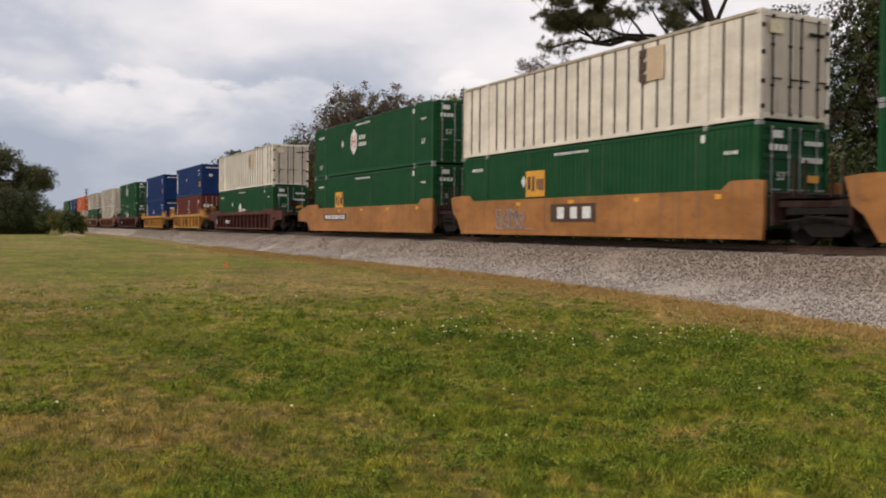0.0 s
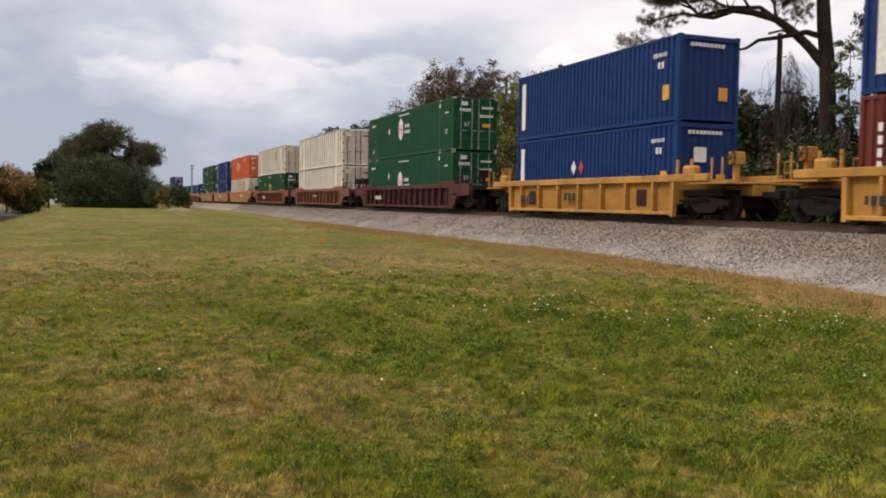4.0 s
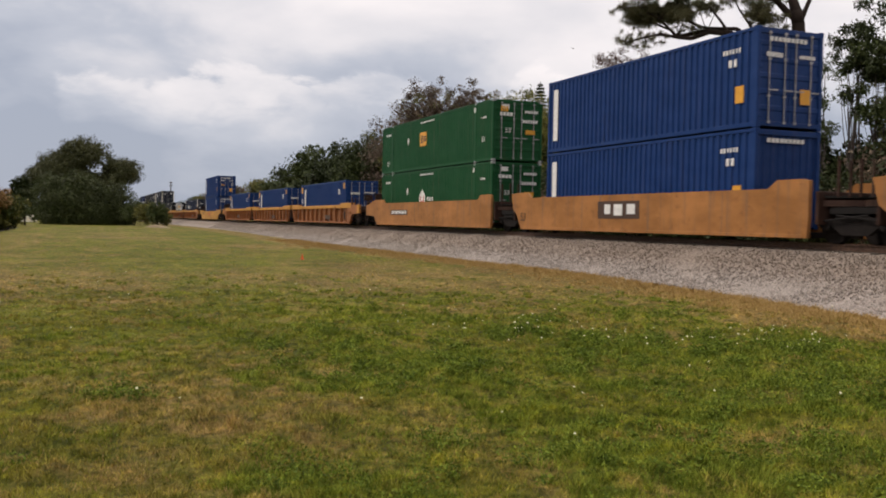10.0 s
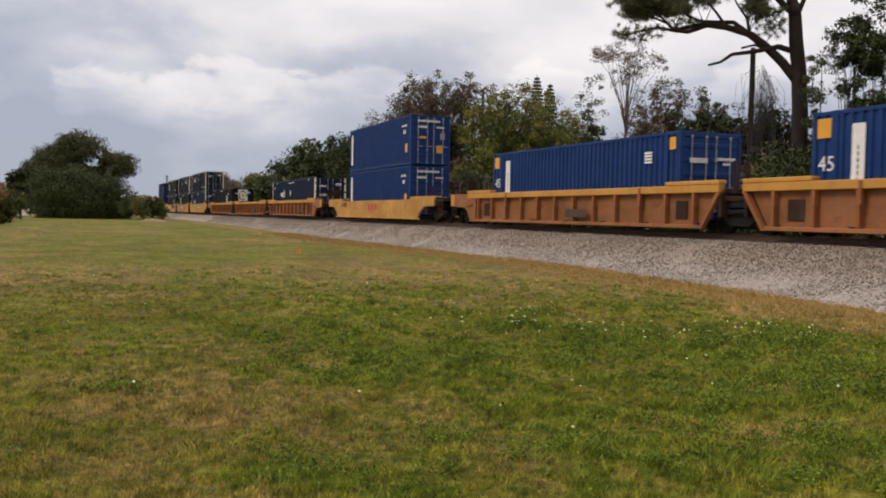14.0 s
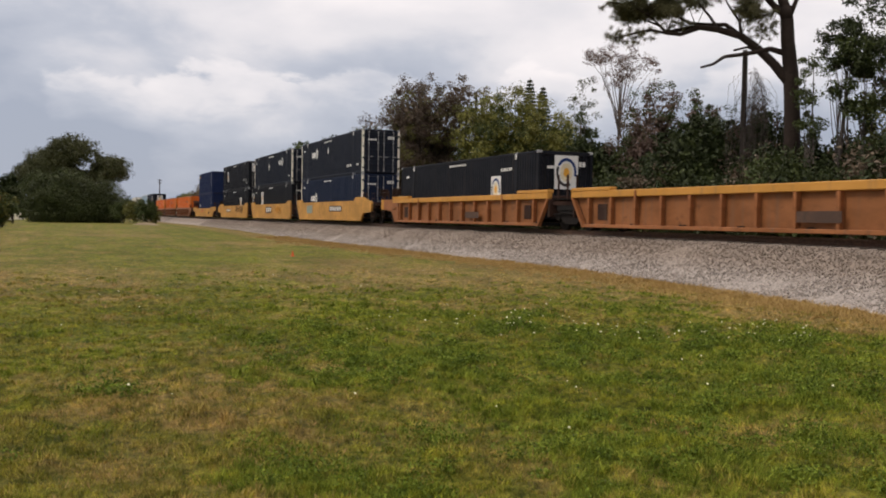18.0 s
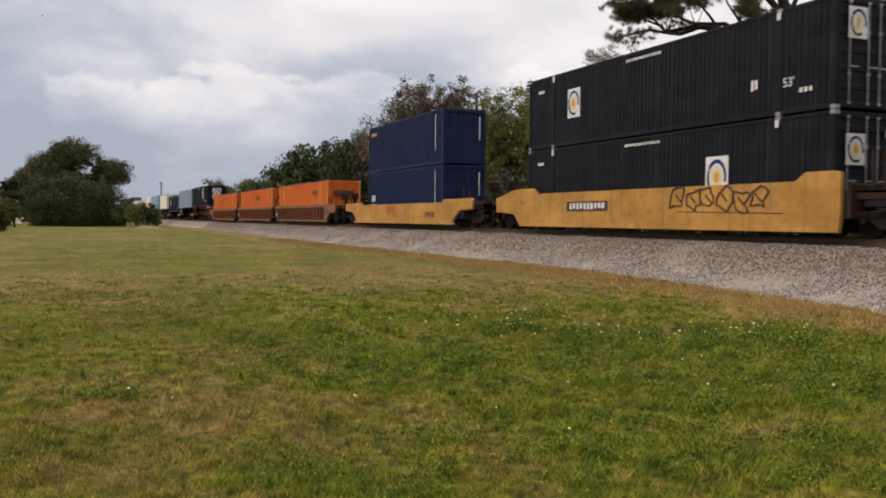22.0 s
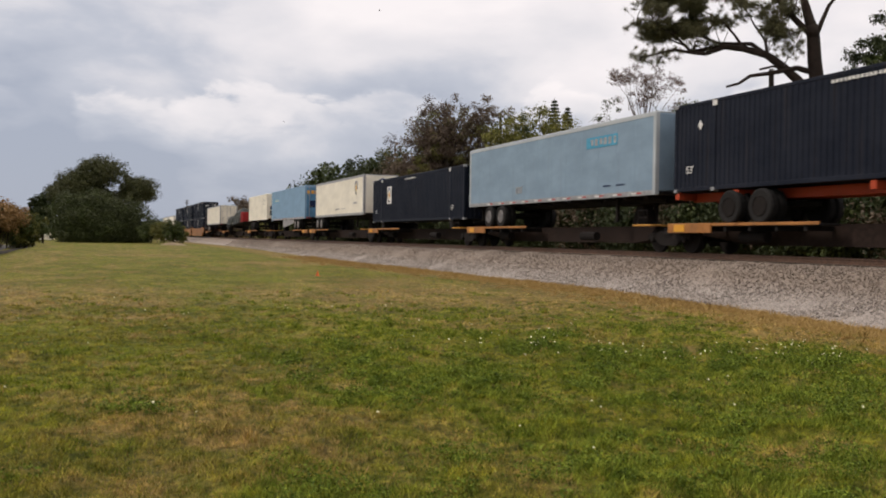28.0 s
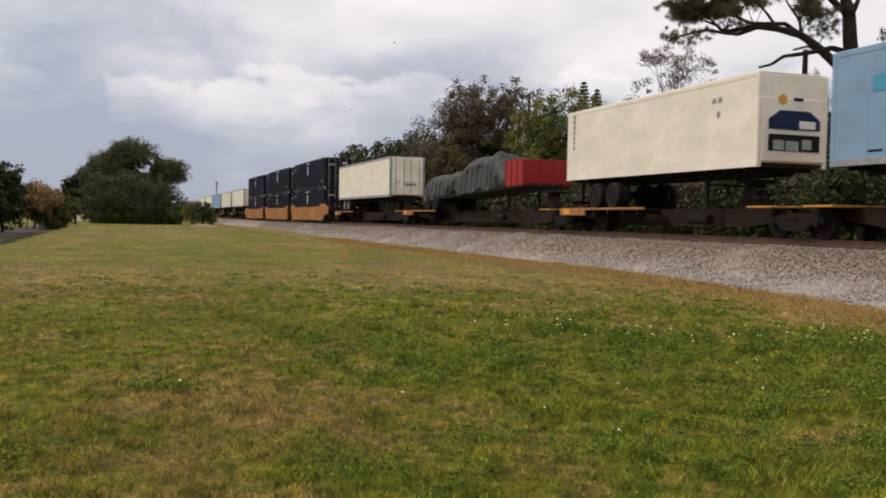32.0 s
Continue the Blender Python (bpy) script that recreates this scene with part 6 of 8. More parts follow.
def flat_trailer(near, L):
    """Flatbed trailer with a strapped tarpaulin over its load and a red bulkhead box in front."""
    c = thing("flatbed_trailer", "dark flatbed trailer with a red sided front bed", "trailer", "trailers of the train")
    a, b = -L / 2, L / 2
    part("deck", Geo().prism([(a, 2.05), (b, 1.55), (b, 1.72), (a, 2.22)], "x", -1.25, 1.25), M["under"], c)
    for x in (-1.28, 1.22):
        part("side_board", Geo().box(x, x + 0.06, a + 0.08, a + 2.06, 2.1, 3.35, 0.01), M["red"], c)
    part("front_board", Geo().box(-1.28, 1.28, a, a + 0.07, 2.1, 3.35, 0.01), M["red"], c)
    part("rear_board", Geo().box(-1.28, 1.28, a + 2.07, a + 2.12, 2.1, 3.35, 0.01), M["red"], c)
    me = Geo().box(-1.32, -1.28, -0.05, 0.05, 2.08, 3.38, 0.006).mesh("stake", M["red"])
    for i in range(4):
        o = part("stake", me, None, c)
        o.location = (0, a + 0.1 + i * 0.66, 0)
    ge = Geo()
    for i in range(4):
        ge.box(-1.1 + i * 0.7 - 0.05, -1.1 + i * 0.7 + 0.05, a - 0.03, a, 2.1, 3.35)
    part("front_stake", ge, M["red"], c)
    road_wheels(c, b - 2.0, False)
    landing_gear(c, a + 2.6, M["truck"])
    rides(c, near + L / 2, RAIL)
    # the load: a lumpy rounded cover
    l = thing("tarpaulin_load", "bulky load under a dark green strapped tarpaulin", "covered load", "trailers of the train")
    n, m = 70, 30
    y0, y1 = a + 2.3, b - 0.3
    v = []
    for j in range(n + 1):
        k = j / n
        y = y0 + (y1 - y0) * k
        base = 2.22 - 0.5 * (y - a) / L
        top = 1.8 * min(1, 0.35 + 4.5 * k) * (1 - 0.28 * min(1, max(0, (k - 0.42) / 0.12))) * (1 if k < 0.93 else 1 - (k - 0.93) * 4)
        for i in range(m + 1):
            q = math.pi * i / m
            x = -1.27 * math.copysign(abs(math.cos(q)) ** 0.45, math.cos(q))
            z = base + top * (math.sin(q) ** 0.6)
            d = 0.34 * noise.noise((x * 0.9, y * 0.8, z * 0.9)) + 0.12 * noise.noise((x * 3, y * 3, z * 3)) + 0.05 * noise.noise((x * 7, y * 7, z * 7))
            v.append((x + d * 0.5, y + d * 0.3, z + d))
    f = np.array([(j * (m + 1) + i, j * (m + 1) + i + 1, (j + 1) * (m + 1) + i + 1, (j + 1) * (m + 1) + i) for j in range(n) for i in range(m)])
    part("tarpaulin", soup("tarpaulin", np.array(v), f, M["tarp"], True), None, l)
    for j in range(3, n - 2, 4):
        g = Geo()
        ring = [Vector(v[j * (m + 1) + i]) + Vector((0, 0, 0.02)) for i in range(m + 1)]
        for p, q in zip(ring, ring[1:]):
            g.tube(p, q, 0.022, n=4, caps=False)
        part("strap", g, M["strap"], l)
    rides(l, near + L / 2, RAIL)


flat_trailer(661.3, 15.4)
# three-part tan wagon with black pairs
for i, (yc, nr) in enumerate(((714.5, 706.4), (734.2, 726.1), (753.9, 745.8))):
    well_car(yc, "smooth", 17.5, M["car_tan"], span=19.6, trucks=(-1, 1) if i == 0 else (1,), ends=(i == 0, i == 2), label=TAN_L)
    for z in (Z1, Z2):
        dark53(nr, z, [("panel", 8.2, 1.9, 0.4, 0.8, "mark")], "dark")
# trailing spine wagons, far off
ends = [766.5, 785.0, 803.5, 822.0, 840.5, 859.0]
for i, (p, q) in enumerate(zip(ends, ends[1:])):
    spine_car((p + q) / 2, q - p, first=i == 0)
    trailer(p + 1.1, L53, M[("cream", "cream", "sky", "cream", "white")[i]], "far", "plain pale box trailer seen far down the line", (), ends="doors")


# ---- trees and shrubs ----
def at(az, d):
    a = radians(az)
    return d * math.sin(a), d * math.cos(a)


def leaf_mesh(name, centres, radii, counts, size, material, rng, flat=0.0, tri=True):
    """Pointed leaf blades scattered in soft clumps."""
    c = np.repeat(np.asarray(centres, float), counts, axis=0)
    r = np.repeat(np.asarray(radii, float), counts, axis=0)
    n = len(c)
    d = rng.normal(0, 1, (n, 3))
    d /= np.linalg.norm(d, axis=1)[:, None]
    p = c + d * r * (rng.random((n, 1)) ** 0.5) * 1.15
    ax = rng.normal(0, 1, (n, 3))
    ax[:, 2] = ax[:, 2] * (1 - flat) - 0.25
    ax /= np.linalg.norm(ax, axis=1)[:, None]
    b = np.cross(ax, rng.normal(0, 1, (n, 3)))
    b /= np.linalg.norm(b, axis=1)[:, None] + 1e-9
    up = np.cross(ax, b)
    s = size * rng.uniform(0.6, 1.35, (n, 1))
    if tri:
        v = np.stack([p + b * s * 0.28 - ax * s * 0.4, p - b * s * 0.28 - ax * s * 0.4, p + ax * s * 0.6 + up * s * 0.1], 1).reshape(-1, 3)
        f = np.arange(n * 3).reshape(-1, 3)
    else:
        v = np.stack([p - ax * s * 0.5, p + b * s * 0.28 + up * s * 0.08, p + ax * s * 0.5, p - b * s * 0.28 + up * s * 0.08], 1).reshape(-1, 3)
        f = np.arange(n * 4).reshape(-1, 4)
    return soup(name, v, f, material)


def limb(g, pts, r0, r1, n=7):
    pts = [Vector(p) for p in pts]
    k = len(pts) - 1
    for i in range(k):
        a, b = r0 + (r1 - r0) * i / k, r0 + (r1 - r0) * (i + 1) / k
        g.tube(pts[i], pts[i + 1], a, b, n, caps=i == k - 1)


def bent(rng, p, q, wob, n=4):
    p, q = np.array(p, float), np.array(q, float)
    out = [p]
    for i in range(1, n):
        k = i / n
        out.append(p + (q - p) * k + rng.normal(0, wob, 3) * np.array([1, 1, 0.5]) + np.array([0, 0, wob * math.sin(math.pi * k)]))
    out.append(q)
    return out


def tree(name, label, xy, height, radius, low, leaf, leaves, size, clumps, seed, bark="bark", trunk=0.2, lobes=None, clump_r=0.16, open_=0.0, category="tree", stems=1, group="", core=True):
    """A tree: trunk with limbs, crown of leaf clumps. lobes: (dx, dy, z, rx, rz) parts of the crown, in shares of radius and height."""
    rng = np.random.default_rng(seed)
    t = thing(name, label, category, group)
    t.location = (xy[0], xy[1], ground_z(*xy) - 0.03)
    lobes = lobes or [(0, 0, (low + height) / 2 / height, 1.0, (height - low) / 2 / height)]
    centres, radii = [], []
    while len(centres) < clumps:
        dx, dy, z, rx, rz = lobes[int(rng.integers(len(lobes)))]
        d = rng.normal(0, 1, 3)
        d /= np.linalg.norm(d)
        k = rng.uniform(0.6, 1.0) if rng.random() < 0.75 else rng.uniform(0.1, 0.65)
        c = np.array([dx * radius + d[0] * rx * radius * k, dy * radius + d[1] * rx * radius * k, z * height + d[2] * rz * height * k])
        if c[2] < 0.1 or (open_ and noise.noise(Vector(c) * (2.6 / radius) + Vector((seed, 0, 0))) < -0.35 + open_):
            if rng.random() < 0.92:
                continue
        centres.append(c)
        q = clump_r * radius * rng.uniform(0.55, 1.5)
        radii.append((q, q, q * 0.8))
    # stretch to the full height and spread
    C, R = np.array(centres), np.array(radii)
    top_now = np.max(C[:, 2] + R[:, 2] * 0.8)
    C[:, 2] *= height / top_now
    C[:, 0] *= radius / np.percentile(np.abs(C[:, 0]) + R[:, 0] * 0.6, 97)
    C[:, 1] *= radius / np.percentile(np.abs(C[:, 1]) + R[:, 0] * 0.6, 97)
    C[:, 2] = np.maximum(C[:, 2], R[:, 2] * 0.7)
    centres, radii = list(C), list(R)
    g = Geo()
    top = np.array([0, 0, height * 0.8])
    for s in range(stems):
        foot_ = np.array([rng.normal(0, 0.12 * stems), rng.normal(0, 0.12 * stems), 0])
        head = top.copy()
        if stems > 1:
            head = centres[int(rng.integers(len(centres)))].copy()
        limb(g, bent(rng, foot_, head, 0.12 * trunk * 4), trunk, trunk * 0.25, 8)
    for i in rng.permutation(len(centres))[:max(10, min(36, clumps // 5))]:
        c = centres[i]
        z0 = min(max(low * 0.6, c[2] * rng.uniform(0.35, 0.7)), height * 0.75)
        k = z0 / (height * 0.82)
        limb(g, bent(rng, (0, 0, z0), c, 0.05 * radius, 3), trunk * (0.5 - 0.3 * k), trunk * 0.06, 5)
    stem = part("trunk" if stems == 1 else "stem", g, M[bark], t, smooth=True)
    if stems > 1:
        stem["kind"] = "stuff"
    mats = leaf if isinstance(leaf, (list, tuple)) else [leaf]
    leaves = int(leaves * (1.6 if open_ < 0.2 else 1.3))
    deep = None
    if core and open_ < 0.2:
        # the shaded mass of leaves inside
        q = np.repeat(np.arange(len(C)), max(1, int(leaves / len(C) / 10)))
        mid = np.array([[l[0] * radius, l[1] * radius, l[2] * height] for l in lobes])
        near = mid[np.argmin(np.linalg.norm(C[q][:, None] - mid[None], axis=2), axis=1)]
        deep = near + (C[q] - near) * rng.uniform(0.15, 0.92, (len(q), 1))
        deep[:, 2] = np.maximum(deep[:, 2], 0.2)
        deep_r = R[q] * 0.8
    idx = rng.integers(len(mats), size=len(centres))
    for k, m in enumerate(mats):
        sel = [i for i in range(len(centres)) if idx[i] == k]
        if sel:
            pc, pr = C[sel], R[sel]
            cnt = np.full(len(sel), max(1, int(leaves / len(centres))))
            sz = np.full(cnt.sum(), size)
            if k == 0 and deep is not None:
                pc, pr = np.concatenate([pc, deep]), np.concatenate([pr, deep_r])
                cnt = np.concatenate([cnt, np.ones(len(deep), int)])
                sz = np.concatenate([sz, np.full(len(deep), size * 3.0)])
            part("crown" if k == 0 else "crown_tint", leaf_mesh("crown", pc, pr, cnt, sz[:, None], M[m], rng), None, t)
    return t


def pine(xy, turn):
    """Old slash pine: bare trunk, one long limb to the side, open tufts of needles."""
    rng = np.random.default_rng(11)
    t = thing("pine_tree", "tall pine with dark bare trunk and open drooping needle tufts", "tree")
    t.location = (xy[0], xy[1], ground_z(*xy) - 0.05)
    t.rotation_euler = (0, 0, turn)
    g = Geo()
    limb(g, [(0.15, 0, 0), (0.16, 0, 3), (0.12, 0, 6.5), (0.0, 0, 8.6), (-0.16, 0, 9.9), (-0.23, 0.05, 11.0), (-0.32, 0.05, 11.6)], 0.40, 0.26, 14)
    part("trunk", g, M["bark"], t, smooth=True)
    arms = [
        ([(-0.05, 0, 8.1), (-0.75, -0.1, 9.0), (-1.5, -0.2, 9.75), (-2.2, -0.3, 10.3), (-3.2, -0.3, 10.65), (-4.2, -0.2, 10.85), (-5.0, 0, 10.8), (-5.6, 0.1, 10.72), (-5.95, 0.2, 11.1), (-6.6, 0.3, 11.4)], 0.23, 0.04),
        ([(-4.1, -0.2, 10.8), (-4.9, -0.4, 10.5), (-5.55, -0.5, 10.58), (-6.3, -0.6, 10.75), (-7.2, -0.6, 10.6), (-7.9, -0.6, 10.45)], 0.11, 0.03),
        ([(-2.2, -0.3, 10.3), (-2.9, -0.1, 10.9), (-3.7, 0.1, 11.0), (-4.4, 0.2, 11.1), (-5.0, 0.3, 11.4), (-5.6, 0.4, 12.0)], 0.11, 0.04),
        ([(-0.1, 0, 9.4), (-0.9, -0.2, 9.66), (-1.4, -0.3, 9.55), (-2.15, -0.4, 9.43), (-2.9, -0.5, 9.35), (-3.4, -0.6, 9.0), (-3.95, -0.6, 8.88)], 0.14, 0.05),
        ([(-1.5, -0.3, 9.55), (-1.9, -0.5, 9.74), (-2.5, -0.6, 9.6)], 0.05, 0.05),
        ([(-0.3, 0.05, 11.2), (-0.7, 0, 11.55), (-1.2, -0.1, 12.1), (-1.7, -0.2, 12.75), (-2.2, -0.3, 13.4), (-3.4, -0.4, 14.3)], 0.17, 0.06),
        ([(-0.32, 0.05, 11.5), (-0.48, 0.1, 12.1), (-0.75, 0.15, 13.1), (-0.7, 0.2, 14.6), (-0.5, 0.2, 16.0)], 0.25, 0.07),
        ([(-0.2, 0.05, 10.9), (0.12, 0.1, 11.8), (0.4, 0.15, 12.5), (0.85, 0.2, 13.05), (1.9, 0.3, 14.2)], 0.12, 0.04),
        ([(-1.2, -0.1, 12.1), (-1.0, -0.2, 12.5), (-0.95, -0.2, 12.95)], 0.05, 0.02),
        ([(-3.2, -0.3, 10.65), (-3.7, 0.4, 11.5), (-4.3, 0.8, 12.3), (-5.4, 1.0, 13.0)], 0.08, 0.02),
        ([(-2.2, -0.3, 10.4), (-2.3, 0.3, 11.1), (-2.8, 0.6, 11.9), (-3.2, 0.6, 12.7)], 0.08, 0.02),
        ([(-5.6, 0.1, 10.75), (-6.4, -0.4, 11.5), (-7.3, -0.7, 12.0), (-8.1, -0.8, 12.1)], 0.06, 0.02),
        ([(-2.2, -0.3, 13.4), (-3.5, -0.2, 13.4), (-4.8, 0, 13.2), (-6.2, 0.2, 13.4)], 0.07, 0.02),
    ]
    for pts, r0, r1 in arms:
        part("limb", (lambda q: (limb(q, pts, r0, r1, 8), q)[1])(Geo()), M["bark"], t, smooth=True)
    # sprays of twigs, each with a puff of needles round its tips
    puffs = [(-8.1, -0.7, 12.2, 0.55), (-7.7, -0.6, 12.0, 0.6), (-7.2, -0.4, 12.6, 0.6), (-7.6, -0.5, 10.5, 0.42), (-8.0, -0.6, 10.5, 0.38), (-6.9, -0.5, 10.45, 0.42), (-6.4, -0.4, 10.7, 0.35), (-6.6, 0.2, 11.7, 0.5), (-0.95, -0.1, 10.65, 0.45), (-1.3, 0, 10.5, 0.4), (1.9, 0.3, 14.3, 0.6), (-0.4, 0.2, 16.2, 0.8), (0.4, 0.2, 15.4, 0.7), (-1.4, 0.2, 15.6, 0.7)]
    for k in range(620):
        p = (rng.uniform(-7.8, -1.1), rng.normal(0, 0.8), rng.uniform(10.9, 14.9))
        if p[2] > 14.9 - 0.05 * (p[0] + 4) ** 2 or noise.noise(Vector((p[0] * 0.95, p[1] * 0.5, p[2] * 1.15 + 3))) < 0.14:
            continue
        if p[2] < 11.35 and rng.random() < 0.6:
            continue
        puffs.append((*p, rng.uniform(0.24, 0.44)))
    twigs, tips = Geo(), []
    nodes = np.concatenate([np.array(pts)[1:] for pts, r0, r1 in arms if r1 != 0.05])
    for x, y, z, r in puffs:
        c = np.array([x, y, z])
        root = nodes[np.argmin(np.linalg.norm(nodes - c, axis=1))]
        mid = (root + c) / 2 + rng.normal(0, 0.12, 3)
        twigs.tube(root, mid, 0.03, 0.02, 4, caps=False)
        twigs.tube(mid, c, 0.02, 0.012, 4, caps=False)
        out = (c - root) / (np.linalg.norm(c - root) + 0.01)
        for _ in range(int(8 + 14 * r)):
            e = c + rng.normal(0, 1, 3) * np.array([r, r, r * 0.62]) * 0.72
            twigs.tube(c, e, 0.009, 0.005, 3, caps=False)
            tips.append((e, out * 0.5 + np.array([0, 0, 0.5])))
    part("twig_growth", twigs, M["bark"], t)["kind"] = "stuff"
    n, m = len(tips), 70
    base = np.repeat(np.array([q for q, d in tips]), m, axis=0)
    way = np.repeat(np.array([d for q, d in tips]), m, axis=0)
    k = n * m
    d = rng.normal(0, 1, (k, 3)) + way * 0.9
    d /= np.linalg.norm(d, axis=1)[:, None]
    l = rng.uniform(0.14, 0.32, (k, 1))
    b = np.cross(d, rng.normal(0, 1, (k, 3)))
    b /= np.linalg.norm(b, axis=1)[:, None]
    w = 0.007
    v = np.stack([base - b * w, base + b * w, base + d * l + np.array([0, 0, -0.03])], 1).reshape(-1, 3)
    f = np.arange(k * 3).reshape(-1, 3)
    part("needles", soup("needles", v, f, M["needle"]), None, t)


pine(at(44.0, 44.0), radians(-43))

# conifers with tiers of level branches, far behind
def tiered(xy, height, seed):
    rng = np.random.default_rng(seed)
    t = thing("norfolk_pine", "dark slender pine with level tiers of branches", "tree", "slender pines behind the wood")
    t.location = (xy[0], xy[1], 0)
    g = Geo().tube((0, 0, 0), (0, 0, height), 0.22, 0.03, 7)
    part("trunk", g, M["bark"], t)
    cs, rs = [], []
    z = height * 0.45
    while z < height - 0.3:
        reach = 0.27 * (height - z) ** 0.75 + 0.1
        for k in range(7):
            a = 2 * math.pi * k / 7 + z
            for q in (0.35, 0.7, 1.0):
                cs.append((reach * q * math.cos(a), reach * q * math.sin(a), z + 0.12 * q - 0.12 * q * q))
                rs.append((0.2 * reach + 0.04, 0.2 * reach + 0.04, 0.10))
        z += 0.42
    part("crown", leaf_mesh("crown", cs, rs, np.full(len(cs), 26), 0.2, M["leaf_dark"], rng), None, t)


tiered(at(28.36, 112), 19.3, 1)
tiered(at(29.2, 112), 18.2, 2)

tree("brown_tree", "broad tree with rusty brown thinning leaves", at(21.3, 80), 14.6, 5.4, 1.5, ["leaf_brown", "leaf_umber", "leaf_umber", "leaf_olive"], 52000, 0.165, 800, 21, trunk=0.28, lobes=[(0.05, 0, 0.66, 0.62, 0.30), (-0.4, 0, 0.45, 0.6, 0.3), (0.4, 0, 0.5, 0.6, 0.34), (0.1, 0, 0.25, 0.95, 0.25)], clump_r=0.115, open_=0.1)
tree("bare_topped_tree", "tall thin tree with dark seed clusters on bare twigs", at(24.3, 79), 14.2, 2.0, 9.0, "leaf_brown", 2200, 0.2, 44, 22, trunk=0.13, clump_r=0.2, open_=0.25)
tree("leafy_tree", "dense rounded tree with dull green leaves", at(18.0, 84), 10.2, 4.0, 0.8, ["leaf_mid", "leaf_dark"], 20000, 0.22, 420, 23, trunk=0.2, clump_r=0.17, open_=0.08)
tree("bamboo_thicket", "thick stand of yellow-green feathery bamboo", at(27.7, 76), 13.2, 5.7, 0.3, ["leaf_bamboo", "leaf_bamboo", "leaf_mid"], 70000, 0.18, 1100, 24, trunk=0.08, stems=9, lobes=[(-0.55, 0, 0.46, 0.4, 0.46), (-0.1, 0, 0.5, 0.42, 0.5), (0.32, 0, 0.48, 0.42, 0.46), (0.68, 0, 0.43, 0.34, 0.40), (0, 0, 0.2, 0.95, 0.2)], clump_r=0.11, category="bamboo")
tree("sparse_tree", "pale-barked tree with a flat sparse crown of reddish leaves", at(34.0, 60), 13.1, 2.3, 12.0, "leaf_red", 3400, 0.11, 84, 25, bark="pale_bark", trunk=0.13, clump_r=0.15, open_=0.25, lobes=[(-0.3, 0, 0.955, 0.62, 0.035), (0.35, 0, 0.91, 0.62, 0.05), (-0.1, 0, 0.85, 0.5, 0.05)])
tree("young_tree", "slim tree with grey-green drooping leaves", at(31.6, 58), 10.7, 1.1, 2.5, "leaf_mid", 2500, 0.13, 60, 26, bark="pale_bark", trunk=0.09, clump_r=0.28, open_=0.2)
tree("dry_shrub_tree", "twiggy half-bare tree with dull red leaves", at(36.2, 54), 9.9, 2.2, 1.0, ["leaf_red", "leaf_mid"], 10000, 0.13, 210, 27, bark="pale_bark", trunk=0.1, stems=4, clump_r=0.16, open_=0.17)
tree("dry_shrub_tree", "twiggy half-bare tree with dull red leaves", at(38.7, 53), 9.2, 1.7, 1.5, ["leaf_mid", "leaf_red"], 8000, 0.13, 170, 28, bark="pale_bark", trunk=0.1, stems=3, clump_r=0.17, open_=0.12)
tree("dry_shrub_tree", "twiggy half-bare tree with dull red leaves", at(34.9, 57), 8.8, 1.9, 1.0, ["leaf_red", "leaf_brown"], 6500, 0.12, 150, 36, bark="pale_bark", trunk=0.08, stems=4, clump_r=0.18, open_=0.17)
tree("dry_shrub_tree", "twiggy half-bare tree with dull green leaves", at(40.4, 50), 7.9, 1.5, 1.0, ["leaf_mid", "leaf_red"], 5200, 0.13, 120, 37, bark="pale_bark", trunk=0.07, stems=3, clump_r=0.2, open_=0.15)
tree("vine_covered_tree", "small tree hung with thin dry vines", at(42.2, 47), 8.0, 1.3, 1.5, ["leaf_red", "leaf_dark"], 2000, 0.14, 90, 29, trunk=0.1, stems=3, clump_r=0.26, open_=0.2)
tree("slender_tree", "slender leaning tree with leaf clusters at its tips", at(46.7, 43), 10.8, 0.9, 7.0, "leaf_dark", 2200, 0.14, 22, 30, bark="pale_bark", trunk=0.07, stems=3, clump_r=0.38, open_=0.25)
tree("slender_tree", "slender leaning tree with leaf clusters at its tips", at(45.1, 42), 9.0, 0.7, 4.5, "leaf_mid", 1600, 0.13, 20, 31, bark="pale_bark", trunk=0.06, stems=2, clump_r=0.4, open_=0.25)
tree("broadleaf_tree", "large dark dense broadleaf tree", at(55.0, 43), 15.0, 3.9, 0.5, ["leaf_mid", "leaf_umber", "leaf_dark"], 40000, 0.17, 800, 32, trunk=0.3, clump_r=0.15, open_=0.12)
tree("slender_tree", "slender leaning tree with leaf clusters at its tips", at(48.0, 43), 11.8, 1.3, 4.5, ["leaf_mid", "leaf_dark"], 4200, 0.17, 40, 34, bark="pale_bark", trunk=0.07, stems=3, clump_r=0.36, open_=0.22)
tree("slender_tree", "slender leaning tree with leaf clusters at its tips", at(49.4, 44), 10.0, 1.3, 3.5, ["leaf_mid", "leaf_olive"], 4200, 0.17, 40, 35, bark="pale_bark", trunk=0.07, stems=3, clump_r=0.36, open_=0.22)
tree("broadleaf_tree", "large dark dense broadleaf tree", at(59.5, 42), 13.5, 4.4, 0.5, ["leaf_dark", "leaf_mid"], 20000, 0.18, 420, 33, trunk=0.3, clump_r=0.18)

